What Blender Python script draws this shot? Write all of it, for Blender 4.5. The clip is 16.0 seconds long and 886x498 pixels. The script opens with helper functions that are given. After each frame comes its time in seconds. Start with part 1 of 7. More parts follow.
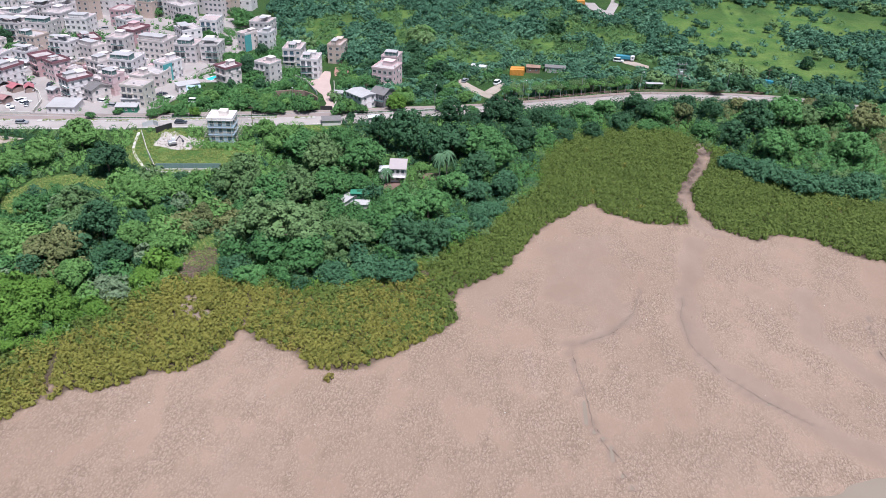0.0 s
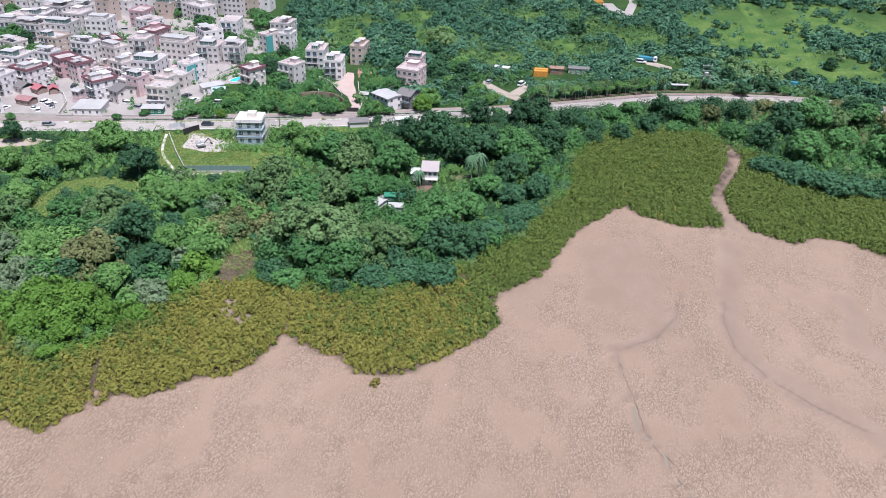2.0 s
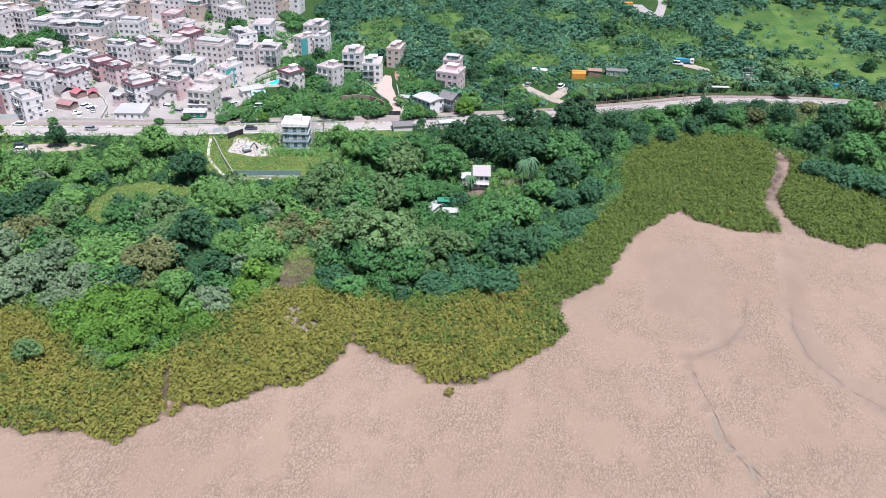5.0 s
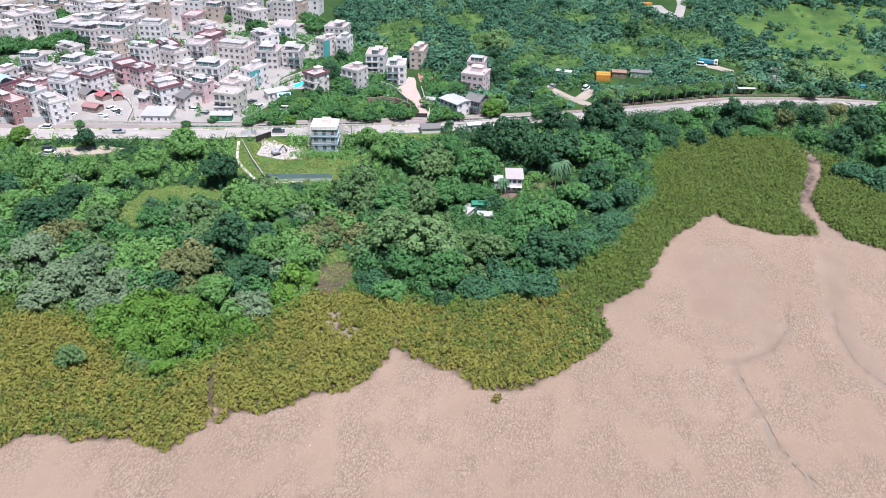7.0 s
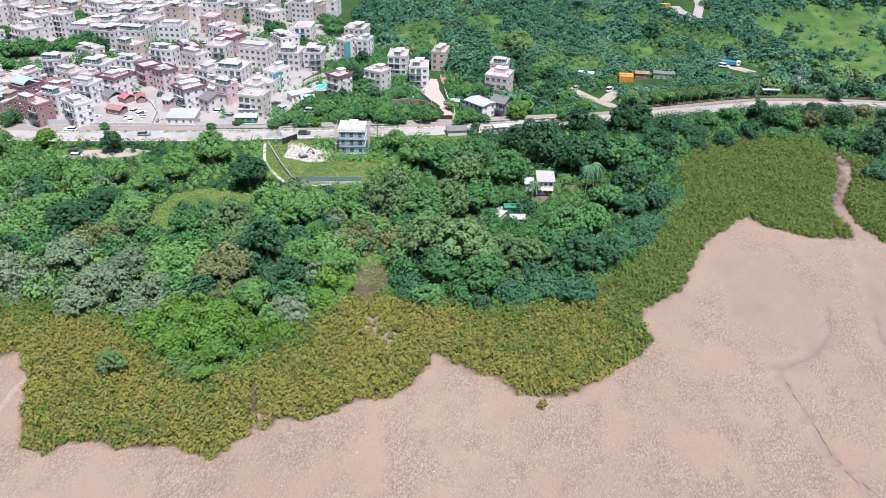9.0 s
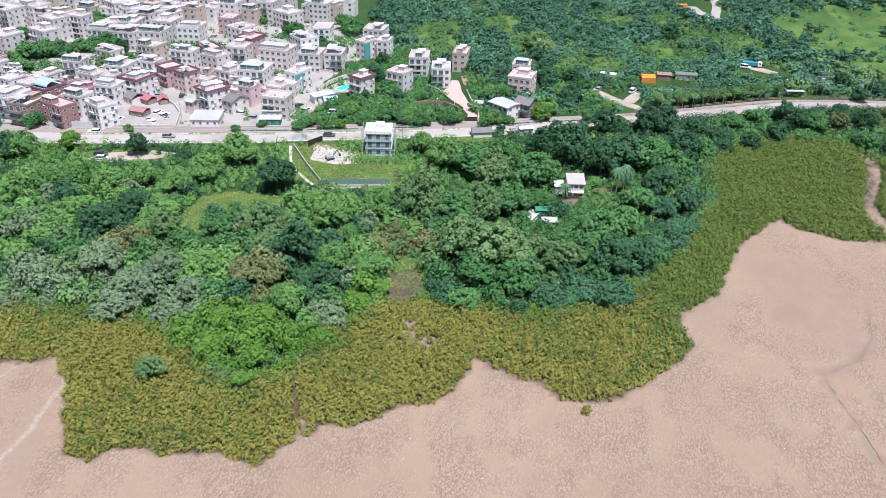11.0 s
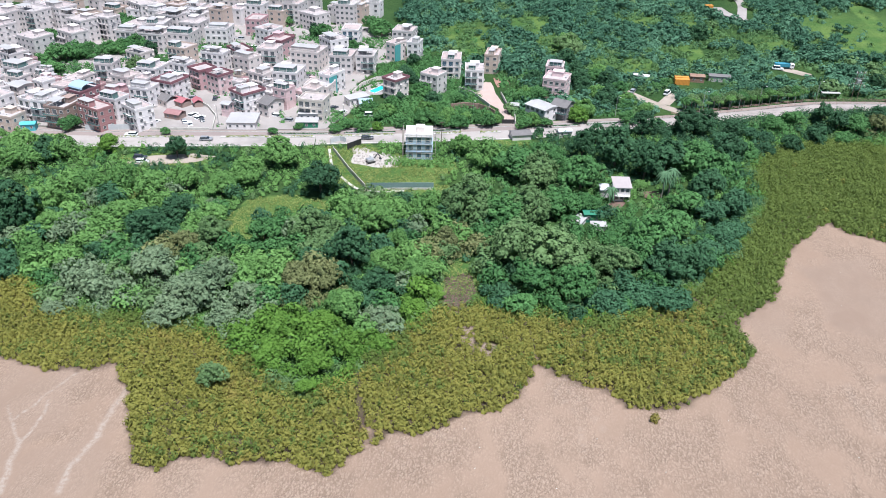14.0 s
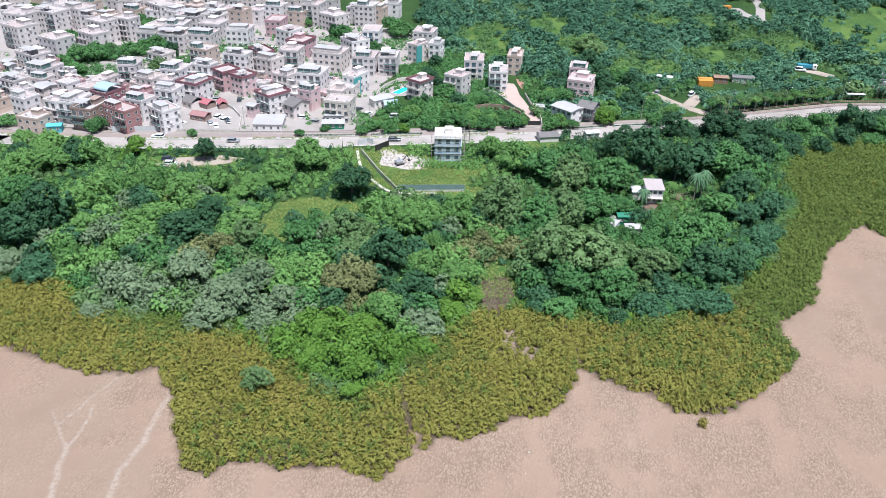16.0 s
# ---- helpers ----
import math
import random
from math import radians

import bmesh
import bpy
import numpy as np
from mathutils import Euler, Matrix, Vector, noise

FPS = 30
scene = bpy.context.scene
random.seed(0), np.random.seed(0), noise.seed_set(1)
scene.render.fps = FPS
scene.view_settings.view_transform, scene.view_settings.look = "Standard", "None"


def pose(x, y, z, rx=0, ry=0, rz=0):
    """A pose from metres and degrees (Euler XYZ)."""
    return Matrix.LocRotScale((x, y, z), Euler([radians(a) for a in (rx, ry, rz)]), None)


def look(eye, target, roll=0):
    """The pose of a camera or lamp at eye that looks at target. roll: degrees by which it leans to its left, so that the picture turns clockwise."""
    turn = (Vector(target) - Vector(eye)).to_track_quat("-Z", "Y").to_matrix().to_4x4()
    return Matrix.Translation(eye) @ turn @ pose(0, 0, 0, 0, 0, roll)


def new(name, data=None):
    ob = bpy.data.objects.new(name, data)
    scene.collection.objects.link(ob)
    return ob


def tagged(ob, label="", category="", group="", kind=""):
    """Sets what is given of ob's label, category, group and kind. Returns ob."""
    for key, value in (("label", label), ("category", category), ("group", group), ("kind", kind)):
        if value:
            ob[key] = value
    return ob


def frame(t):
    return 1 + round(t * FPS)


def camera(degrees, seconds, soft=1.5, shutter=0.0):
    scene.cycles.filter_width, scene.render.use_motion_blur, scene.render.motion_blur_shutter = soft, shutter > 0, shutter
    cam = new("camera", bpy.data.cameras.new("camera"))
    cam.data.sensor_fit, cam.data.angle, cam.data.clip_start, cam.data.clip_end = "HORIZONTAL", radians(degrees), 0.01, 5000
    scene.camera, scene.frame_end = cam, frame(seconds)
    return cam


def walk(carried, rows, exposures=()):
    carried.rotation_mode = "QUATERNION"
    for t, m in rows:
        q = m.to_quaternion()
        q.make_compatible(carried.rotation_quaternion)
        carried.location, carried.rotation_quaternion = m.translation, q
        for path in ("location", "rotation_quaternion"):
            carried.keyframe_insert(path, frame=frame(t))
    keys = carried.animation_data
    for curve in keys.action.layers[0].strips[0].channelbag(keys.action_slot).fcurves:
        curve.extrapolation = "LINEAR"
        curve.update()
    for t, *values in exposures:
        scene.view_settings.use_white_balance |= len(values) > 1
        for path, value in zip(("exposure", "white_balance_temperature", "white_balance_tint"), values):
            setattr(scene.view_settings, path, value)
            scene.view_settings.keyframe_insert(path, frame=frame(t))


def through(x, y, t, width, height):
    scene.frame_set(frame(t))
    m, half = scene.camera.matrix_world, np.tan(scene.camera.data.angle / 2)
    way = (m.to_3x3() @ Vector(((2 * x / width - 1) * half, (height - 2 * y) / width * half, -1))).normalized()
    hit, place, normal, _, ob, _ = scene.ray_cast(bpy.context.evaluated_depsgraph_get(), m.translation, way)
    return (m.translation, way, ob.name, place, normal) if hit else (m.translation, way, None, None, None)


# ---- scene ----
cam = camera(58.01, 16.0, soft=0.7)
PATH = [
    (0, look((-0.68, -3.90, 115.00), (-10.61, 144.97, 28.44), 1.75)),
    (1, look((-5.82, -3.51, 114.90), (-15.73, 145.36, 28.31), 1.77)),
    (2, look((-11.14, -3.08, 114.86), (-21.15, 145.76, 28.27), 1.74)),
    (3, look((-16.51, -2.63, 114.86), (-26.68, 146.20, 28.24), 1.68)),
    (4, look((-21.83, -2.16, 114.85), (-32.20, 146.66, 28.24), 1.60)),
    (5, look((-27.00, -1.66, 114.84), (-37.60, 147.14, 28.22), 1.52)),
    (6, look((-32.03, -1.14, 114.80), (-42.85, 147.66, 28.20), 1.44)),
    (7, look((-36.89, -0.60, 114.76), (-47.93, 148.18, 28.15), 1.37)),
    (8, look((-41.62, -0.05, 114.70), (-52.84, 148.72, 28.09), 1.32)),
    (9, look((-46.24, 0.48, 114.64), (-57.61, 149.24, 28.03), 1.27)),
    (10, look((-50.81, 1.00, 114.60), (-62.31, 149.73, 27.97), 1.24)),
    (11, look((-55.36, 1.48, 114.56), (-66.95, 150.19, 27.92), 1.22)),
    (12, look((-59.95, 1.91, 114.56), (-71.61, 150.59, 27.90), 1.19)),
    (13, look((-64.60, 2.27, 114.57), (-76.31, 150.94, 27.89), 1.18)),
    (14, look((-69.32, 2.54, 114.61), (-81.11, 151.20, 27.90), 1.16)),
    (15, look((-74.12, 2.73, 114.62), (-86.00, 151.37, 27.91), 1.14)),
    (16, look((-78.95, 2.79, 114.60), (-90.96, 151.45, 27.91), 1.12)),
]
walk(cam, PATH, exposures=[(0, 0.50, 6050, 14.0), (4, 0.64, 6050, 12.5), (8, 0.72, 6050, 11.0), (16, 0.68, 6050, 8.5)])

# ---- light ----
SUN_TURN, SUN_UP = 148.0, 71.0     # degrees clockwise from +y, and above the horizon
world = bpy.data.worlds.new("sky")
scene.world = world
world.use_nodes = True
wn = world.node_tree.nodes
sky = wn.new("ShaderNodeTexSky")
sky.sky_type, sky.sun_disc = "NISHITA", False
sky.sun_elevation, sky.sun_rotation = radians(SUN_UP), radians(SUN_TURN)
sky.air_density, sky.dust_density, sky.ozone_density = 1.2, 1.0, 1.4
world.node_tree.links.new(sky.outputs[0], wn["Background"].inputs[0])
wn["Background"].inputs[1].default_value = 0.050
sun = new("sun", bpy.data.lights.new("sun", "SUN"))
sun.data.energy, sun.data.angle, sun.data.color = 4.8, radians(0.8), (1.0, 0.965, 0.955)
toward = Vector((math.sin(radians(SUN_TURN)) * math.cos(radians(SUN_UP)), math.cos(radians(SUN_TURN)) * math.cos(radians(SUN_UP)), math.sin(radians(SUN_UP))))
sun.matrix_world = look(toward * 300, (0, 0, 0))


# ---- materials ----
def nodes_of(name):
    m = bpy.data.materials.new(name)
    m.use_nodes = True
    nt = m.node_tree
    return m, nt, nt.nodes["Principled BSDF"]


def add(nt, kind, **inputs):
    n = nt.nodes.new("ShaderNode" + kind)
    for k, v in inputs.items():
        n.inputs[k.replace("_", " ")].default_value = v
    return n


def noise_tex(nt, scale, detail=4.0, coords=None, rough=0.55):
    n = add(nt, "TexNoise", Scale=scale, Detail=detail, Roughness=rough)
    if coords is not None:
        nt.links.new(coords, n.inputs["Vector"])
    return n.outputs["Fac"]


def world_at(nt):
    return nt.nodes.new("ShaderNodeNewGeometry").outputs["Position"]


def mixed(nt, fac, a, b, blend="MIX"):
    n = nt.nodes.new("ShaderNodeMix")
    n.data_type, n.blend_type = "RGBA", blend
    for sock, v in ((n.inputs[0], fac), (n.inputs[6], a), (n.inputs[7], b)):
        if hasattr(v, "links"):
            nt.links.new(v, sock)
        elif sock is n.inputs[0]:
            sock.default_value = v
        else:
            sock.default_value = (*v, 1.0)
    return n.outputs[2]


def ramp(nt, fac, lo, hi, a=0.0, b=1.0):
    n = nt.nodes.new("ShaderNodeMapRange")
    n.inputs[1].default_value, n.inputs[2].default_value, n.inputs[3].default_value, n.inputs[4].default_value = lo, hi, a, b
    nt.links.new(fac, n.inputs[0])
    return n.outputs[0]


def maths(nt, op, a, b=0.0):
    n = nt.nodes.new("ShaderNodeMath")
    n.operation = op
    for sock, v in ((n.inputs[0], a), (n.inputs[1], b)):
        if hasattr(v, "links"):
            nt.links.new(v, sock)
        else:
            sock.default_value = v
    return n.outputs[0]


def bumped(nt, bsdf, height, strength, distance):
    b = add(nt, "Bump", Strength=strength, Distance=distance)
    nt.links.new(height, b.inputs["Height"])
    nt.links.new(b.outputs[0], bsdf.inputs["Normal"])


def surface(name, colour, rough=0.8, metal=0.0, vary=0.25, scale=0.6, fine=6.0, bump=0.2, dist=0.03, stain=None):
    """A plain surface with variation at two sizes, in metres, and a little relief."""
    m, nt, p = nodes_of(name)
    at = world_at(nt)
    dark = tuple(c * (1 - vary) for c in colour)
    light = tuple(min(1, c * (1 + vary * 0.5)) for c in colour)
    c = mixed(nt, noise_tex(nt, scale, 5, at), dark, light)
    c = mixed(nt, ramp(nt, noise_tex(nt, fine, 3, at), 0.45, 0.75, 0, 0.5), c, dark)
    if stain:
        c = mixed(nt, ramp(nt, noise_tex(nt, scale * 0.7, 6, at), 0.52, 0.7, 0, 0.75), c, stain)
    nt.links.new(c, p.inputs["Base Color"])
    p.inputs["Roughness"].default_value, p.inputs["Metallic"].default_value = rough, metal
    bumped(nt, p, noise_tex(nt, fine, 3, at), bump, dist)
    return m


def leafy(name, a, b, through=0.10, rough=0.7, spread=0.26, broad=0.05, clump=0.35, grain=0.75):
    """Leaves: each one, each clump, each plant and each patch of ground has its own shade between two greens."""
    m, nt, p = nodes_of(name)
    geo = nt.nodes.new("ShaderNodeNewGeometry")
    ob = nt.nodes.new("ShaderNodeObjectInfo")
    patch = ramp(nt, noise_tex(nt, broad, 3, geo.outputs["Position"]), 0.3, 0.7)
    tuft = ramp(nt, noise_tex(nt, grain, 2, geo.outputs["Position"]), 0.36, 0.64)
    fac = maths(nt, "MULTIPLY", geo.outputs["Random Per Island"], spread)
    fac = maths(nt, "ADD", fac, maths(nt, "MULTIPLY", patch, (1 - spread) * 0.45))
    fac = maths(nt, "ADD", fac, maths(nt, "MULTIPLY", tuft, (1 - spread) * clump))
    fac = maths(nt, "ADD", fac, maths(nt, "MULTIPLY", ob.outputs["Random"], (1 - spread) * 0.4))
    c = mixed(nt, fac, a, b)
    nt.links.new(c, p.inputs["Base Color"])
    p.inputs["Roughness"].default_value = rough
    p.inputs["Specular IOR Level"].default_value = 0.2
    tr = nt.nodes.new("ShaderNodeBsdfTranslucent")
    nt.links.new(c, tr.inputs[0])
    mix = nt.nodes.new("ShaderNodeMixShader")
    mix.inputs[0].default_value = through
    nt.links.new(p.outputs[0], mix.inputs[1])
    nt.links.new(tr.outputs[0], mix.inputs[2])
    nt.links.new(mix.outputs[0], nt.nodes["Material Output"].inputs[0])
    return m


M_DARK = leafy("leaf_dark_green", (0.012, 0.041, 0.019), (0.058, 0.144, 0.065))
M_MID = leafy("leaf_green", (0.020, 0.076, 0.026), (0.112, 0.258, 0.080))
M_FRESH = leafy("leaf_fresh_green", (0.036, 0.108, 0.028), (0.165, 0.315, 0.088))
M_BRIGHT = leafy("leaf_bright_green", (0.036, 0.100, 0.016), (0.138, 0.262, 0.042))
M_OLIVE = leafy("leaf_olive", (0.039, 0.093, 0.032), (0.158, 0.256, 0.100))
# far slope: the blue of distance haze is put into both leaf colours
M_HILL_HAZED = leafy("leaf_hillside_hazed", (0.022, 0.082, 0.046), (0.126, 0.262, 0.156))
M_HILLDARK_HAZED = leafy("leaf_hillside_dark_hazed", (0.015, 0.054, 0.032), (0.072, 0.175, 0.102))
M_GREY = leafy("leaf_grey_green", (0.050, 0.100, 0.050), (0.220, 0.296, 0.168))
M_BLUE = leafy("leaf_blue_green", (0.017, 0.062, 0.030), (0.084, 0.196, 0.096))
M_BROWN = leafy("leaf_brownish", (0.060, 0.084, 0.032), (0.222, 0.242, 0.100))
M_WEED = leafy("tall_grass", (0.105, 0.158, 0.038), (0.310, 0.352, 0.115))
M_MANGROVE = leafy("leaf_mangrove", (0.062, 0.078, 0.014), (0.212, 0.208, 0.046), spread=0.12, broad=0.11, clump=0.85, grain=0.70)
M_MANGROVE_GREEN = leafy("leaf_mangrove_green", (0.026, 0.054, 0.010), (0.112, 0.156, 0.034), spread=0.12, broad=0.11, clump=0.85, grain=0.70)
M_MANGROVE_RUST = leafy("leaf_mangrove_rusty", (0.080, 0.080, 0.018), (0.228, 0.198, 0.050), spread=0.14, broad=0.11, clump=0.85, grain=0.70)
M_SCRUB = leafy("leaf_scrub", (0.036, 0.096, 0.034), (0.122, 0.225, 0.078))
M_PALM = leafy("leaf_palm", (0.050, 0.120, 0.060), (0.160, 0.280, 0.150))
M_BARK = surface("bark", (0.16, 0.12, 0.09), 0.9, vary=0.4, scale=2, fine=14, bump=0.5)
M_CONCRETE = surface("concrete_yard", (0.33, 0.30, 0.285), 0.85, vary=0.25, scale=0.12, fine=2.5, stain=(0.22, 0.20, 0.185))
M_LOT = surface("pale_concrete", (0.42, 0.385, 0.365), 0.85, vary=0.2, scale=0.15, fine=2.5, stain=(0.32, 0.29, 0.27))
M_ASPHALT = surface("worn_road", (0.37, 0.335, 0.315), 0.9, vary=0.25, scale=0.12, fine=1.5, stain=(0.21, 0.19, 0.18))
M_PAVE = surface("pavement_blocks", (0.27, 0.225, 0.205), 0.9, vary=0.2, scale=0.3, fine=4)
M_DIRT = surface("bare_earth", (0.36, 0.305, 0.255), 0.95, vary=0.3, scale=0.25, fine=3, bump=0.5, stain=(0.24, 0.20, 0.16))
M_RUBBLE = surface("pale_rubble", (0.44, 0.40, 0.37), 0.9, vary=0.3, scale=0.6, fine=4, bump=0.8, dist=0.1)
M_KERB = surface("kerb_stone", (0.46, 0.44, 0.42), 0.85)
M_LINE = surface("road_paint", (0.75, 0.74, 0.70), 0.7, vary=0.3, fine=2)

# ---- plan of the shore, the tree line and the road, in metres ----
SHORE_WEST = [(-5750, 379.5), (-460, 170.2), (-299, 151.8), (-230, 144.9), (-193.2, 142.6), (-182.8, 139.4), (-175.6, 137.4), (-167.1, 135), (-161, 136), (-152.8, 139.1),
              (-150.6, 133.4), (-147.2, 131.4), (-141.9, 118.4), (-138.5, 113.8), (-136.8, 109.8), (-131.6, 109), (-129.3, 111.9), (-124, 113.2), (-118, 111.5),
              (-109.5, 113.4), (-104.9, 112.7), (-99.9, 110.6), (-97.2, 113.8), (-96.7, 116.6), (-93.7, 118.4), (-94.5, 124.8), (-92.7, 124.5), (-91.5, 120.3), (-89.8, 123),
              (-83.8, 123.9), (-78.2, 126.6), (-74.8, 130.8), (-67.7, 132.4), (-63.4, 137), (-59.9, 145.8), (-59.3, 154.1), (-58.4, 149.2), (-54.9, 146.4)]
SHORE_EAST = [(-48.9, 143.6), (-43, 141.1), (-38.9, 136.8), (-29.3, 137.1), (-22, 143.4), (-10.5, 154.6), (-7.4, 159.5), (-9.4, 165.6), (-8.2, 172.7), (3.4, 183.8),
              (9.8, 199.9), (14.9, 211), (26, 224.5), (30.9, 230), (34.8, 223.7), (46.3, 217.7), (59.5, 218.5), (60.8, 223.3), (60.4, 239.4),
              (67, 250.4), (72, 261.4), (74.5, 274.4), (78.6, 272.5), (74.2, 261), (64.8, 243), (65.0, 228), (68, 217.2), (78.8, 210.4),
              (86.8, 215.7), (96.1, 213.4), (103.5, 205.8), (112.9, 202.4), (149.5, 193.2), (241.5, 184), (5750, 172.5)]
TREES_FROM = [(-5750, 402.5), (-460, 197.8), (-299, 174.8), (-208.1, 167.9), (-196.2, 171.3), (-181.1, 156.9), (-171.8, 155.6), (-157.8, 155.9), (-145.8, 153.8),
              (-136.4, 150.3), (-126, 141.9), (-116.6, 135), (-108.6, 131.9), (-101.9, 135.7), (-98, 144), (-94, 154), (-85.2, 163.1), (-81.3, 168.5),
              (-71.4, 169.6), (-64.4, 167.2), (-48, 165.5), (-37.9, 169), (-20.1, 180.5), (-14, 187.8), (-3.4, 200.6), (4.6, 217.9), (13.7, 235.4), (18.3, 264.2),
              (25.2, 281.2), (38.5, 288.3), (54.3, 294.3), (69.1, 291.8), (84.4, 273.6), (89.4, 260.8), (102.1, 257.9), (112.9, 250.4), (127, 239.4),
              (172.5, 227.7), (253, 218.5), (5750, 207)]
ROAD = [(-1035, 218.5), (-345, 249.5), (-264.5, 258.2), (-218.5, 259.9), (-174.8, 265.6), (-138, 270.8), (-105.8, 277.1), (-73.6, 284), (-40.2, 292.8), (-4.6, 302.5), (26.4, 314.3),
        (57.5, 326.5), (80.5, 330.2), (105.8, 332.0), (128.8, 330.0), (161, 320), (230, 281.8), (483, 161), (1035, -69)]


def inside(px, py, line, far):
    """Whether points lie beyond the line, seen from the water (far: y at which the area is closed)."""
    poly = np.array(line + [(line[-1][0], far), (line[0][0], far)], float)
    a, b = poly, np.roll(poly, -1, 0)
    hit = np.zeros(px.shape, bool)
    for (x1, y1), (x2, y2) in zip(a, b):
        if y1 != y2:
            hit ^= ((y1 > py) != (y2 > py)) & (px < (x2 - x1) * (py - y1) / (y2 - y1) + x1)
    return hit


def apart(px, py, line):
    """Distance of points from a polyline."""
    best = np.full(px.shape, 1e9)
    for (x1, y1), (x2, y2) in zip(line, line[1:]):
        dx, dy = x2 - x1, y2 - y1
        t = np.clip(((px - x1) * dx + (py - y1) * dy) / (dx * dx + dy * dy), 0, 1)
        best = np.minimum(best, np.hypot(px - x1 - t * dx, py - y1 - t * dy))
    return best


def soft(d, a, b):
    t = np.clip((d - a) / (b - a), 0, 1)
    return t * t * (3 - 2 * t)


SHORE = SHORE_WEST + SHORE_EAST


def wobble(x, y, size, seed=0.0):
    """Cheap smooth noise from -1 to 1 on arrays."""
    x, y = x / size, y / size
    return (np.sin(x * 1.7 + 1.3 * np.sin(y * 1.1 + seed) + seed) + np.sin(y * 2.1 + 1.7 * np.sin(x * 0.9 - seed)) + np.sin((x + y) * 3.1 + seed * 2.3) * 0.5) / 2.5


def shore_dist(px, py):
    d = apart(px, py, SHORE)
    return np.where(inside(px, py, SHORE, 6000), d, -d) + 0.6 * wobble(px, py, 1.9) + 0.3 * wobble(px, py, 0.7, 2.0)


def tree_dist(px, py):
    d = apart(px, py, TREES_FROM)
    return np.where(inside(px, py, TREES_FROM, 6000), d, -d)


# channels and runnels in the flat: centre line, half width, depth
CHANNELS = [
    ([(75.1, 274.4), (70.5, 258.8), (64.0, 244.2), (60.2, 233.1), (61.7, 221.6), (66.9, 213.1)], 1.6, 0.3),
    ([(59.5, 207.0), (51.8, 178.5), (50.5, 162.9), (52.1, 151.7), (59.0, 142.1), (66.7, 134.4), (73.6, 126.5), (81.8, 121.7)], 4.2, 0.1),
    ([(83.5, 182.4), (80.0, 161.7), (85.2, 153.4), (91.1, 145.8)], 3.6, 0.08),
    ([(19.4, 148.9), (20.5, 139.7), (22.8, 124.7), (25.9, 117.2), (28.5, 109.8), (29.6, 104.3)], 0.5, 0.2),
    ([(27.6, 187.0), (32.7, 176.2), (35.4, 167.3), (27.2, 155.5), (19.6, 152.3)], 2.0, 0.06),
    ([(51.7, 177.0), (50.5, 168.0), (50.4, 158.0), (52.1, 148.4), (57.2, 140.0), (63.3, 135.0)], 0.4, 0.2),
    ([(36.1, 171.0), (34.8, 164.7), (30.9, 158.7), (20.3, 153.3)], 0.4, 0.2),
    ([(97.2, 173.5), (94.8, 163.4), (94.5, 154.4)], 0.4, 0.2),
]
# pale silt trails left by the tide: centre line, half width
TRAILS = [
    ([(-160.9, 134.9), (-163.6, 127.7), (-165.5, 121.6), (-166.9, 118.4)], 0.38),
    ([(-169.9, 122.7), (-166.9, 118.7), (-162.3, 113.3)], 0.36),
    ([(-162.4, 125.2), (-161.1, 120.8), (-161.3, 113.4)], 0.46),
    ([(-161.7, 113.0), (-160.5, 107.0), (-158.4, 100.0)], 1.0),
    ([(-147.7, 130.8), (-147.9, 121.7), (-147.3, 115.1), (-148.8, 108.3), (-147.6, 101.2)], 1.0),
    ([(-58.3, 147.6), (-54.7, 140.3), (-50.8, 133.5), (-49.4, 122.3)], 0.8),
    ([(-53.7, 145.9), (-50.0, 137.7), (-44.9, 128.3)], 0.7),
    ([(-94.1, 129.5), (-89.6, 123.2), (-85.9, 119.9)], 0.5),
    ([(-87.0, 123.5), (-79.9, 124.3), (-76.7, 122.8)], 0.9),
    ([(-50.4, 110.4), (-46.1, 97.6)], 0.8),
    ([(9.4, 148.9), (12.4, 132.9)], 1.2),
]


def channel_field(px, py):
    """How deep in a channel each point lies, 0 to 1, and the depth in metres."""
    wet, deep = np.zeros(px.shape), np.zeros(px.shape)
    bx, by = px + 1.3 * wobble(px, py, 5.0, 1.0), py + 1.3 * wobble(px, py, 5.5, 4.0)
    for line, half, depth in CHANNELS:
        d = 1 - soft(apart(bx, by, line), half * 0.35, half * 1.3)
        wet, deep = np.maximum(wet, d * (0.7 if half > 1.8 else 1.0)), np.maximum(deep, d * depth)
    return wet, deep


# thin dark runnels cut into the mud
RUNNELS = [
    [(41.0, 181.0), (37.3, 168.6), (30.9, 158.4), (20.5, 151.6)],
    [(20.4, 150.3), (21.3, 141.5), (22.8, 132.0), (23.4, 123.3), (26.8, 116.1)],
    [(51.5, 178.4), (48.9, 168.0), (49.2, 155.0), (54.9, 144.1), (62.5, 136.3), (70.8, 129.2)],
    [(97.2, 173.5), (94.8, 163.4), (94.5, 154.4)],
]


def runnel_field(px, py):
    cut = np.zeros(px.shape)
    bx, by = px + 0.35 * wobble(px, py, 2.0, 6.0), py + 0.35 * wobble(px, py, 2.3, 8.0)
    for line in RUNNELS:
        cut = np.maximum(cut, 1 - soft(apart(bx, by, line), 0.2, 0.8))
    return cut


def trail_field(px, py):
    pale = np.zeros(px.shape)
    bx, by = px + 0.25 * wobble(px, py, 2.0, 1.0), py + 0.25 * wobble(px, py, 2.3, 4.0)
    for k, (line, half) in enumerate(TRAILS):
        pale = np.maximum(pale, (0.68 if k < 5 else 0.16) * (1 - soft(apart(bx, by, line) + 0.2 * wobble(px, py, 0.8, 3.0), half * 0.15, half * 1.05)))
    return pale


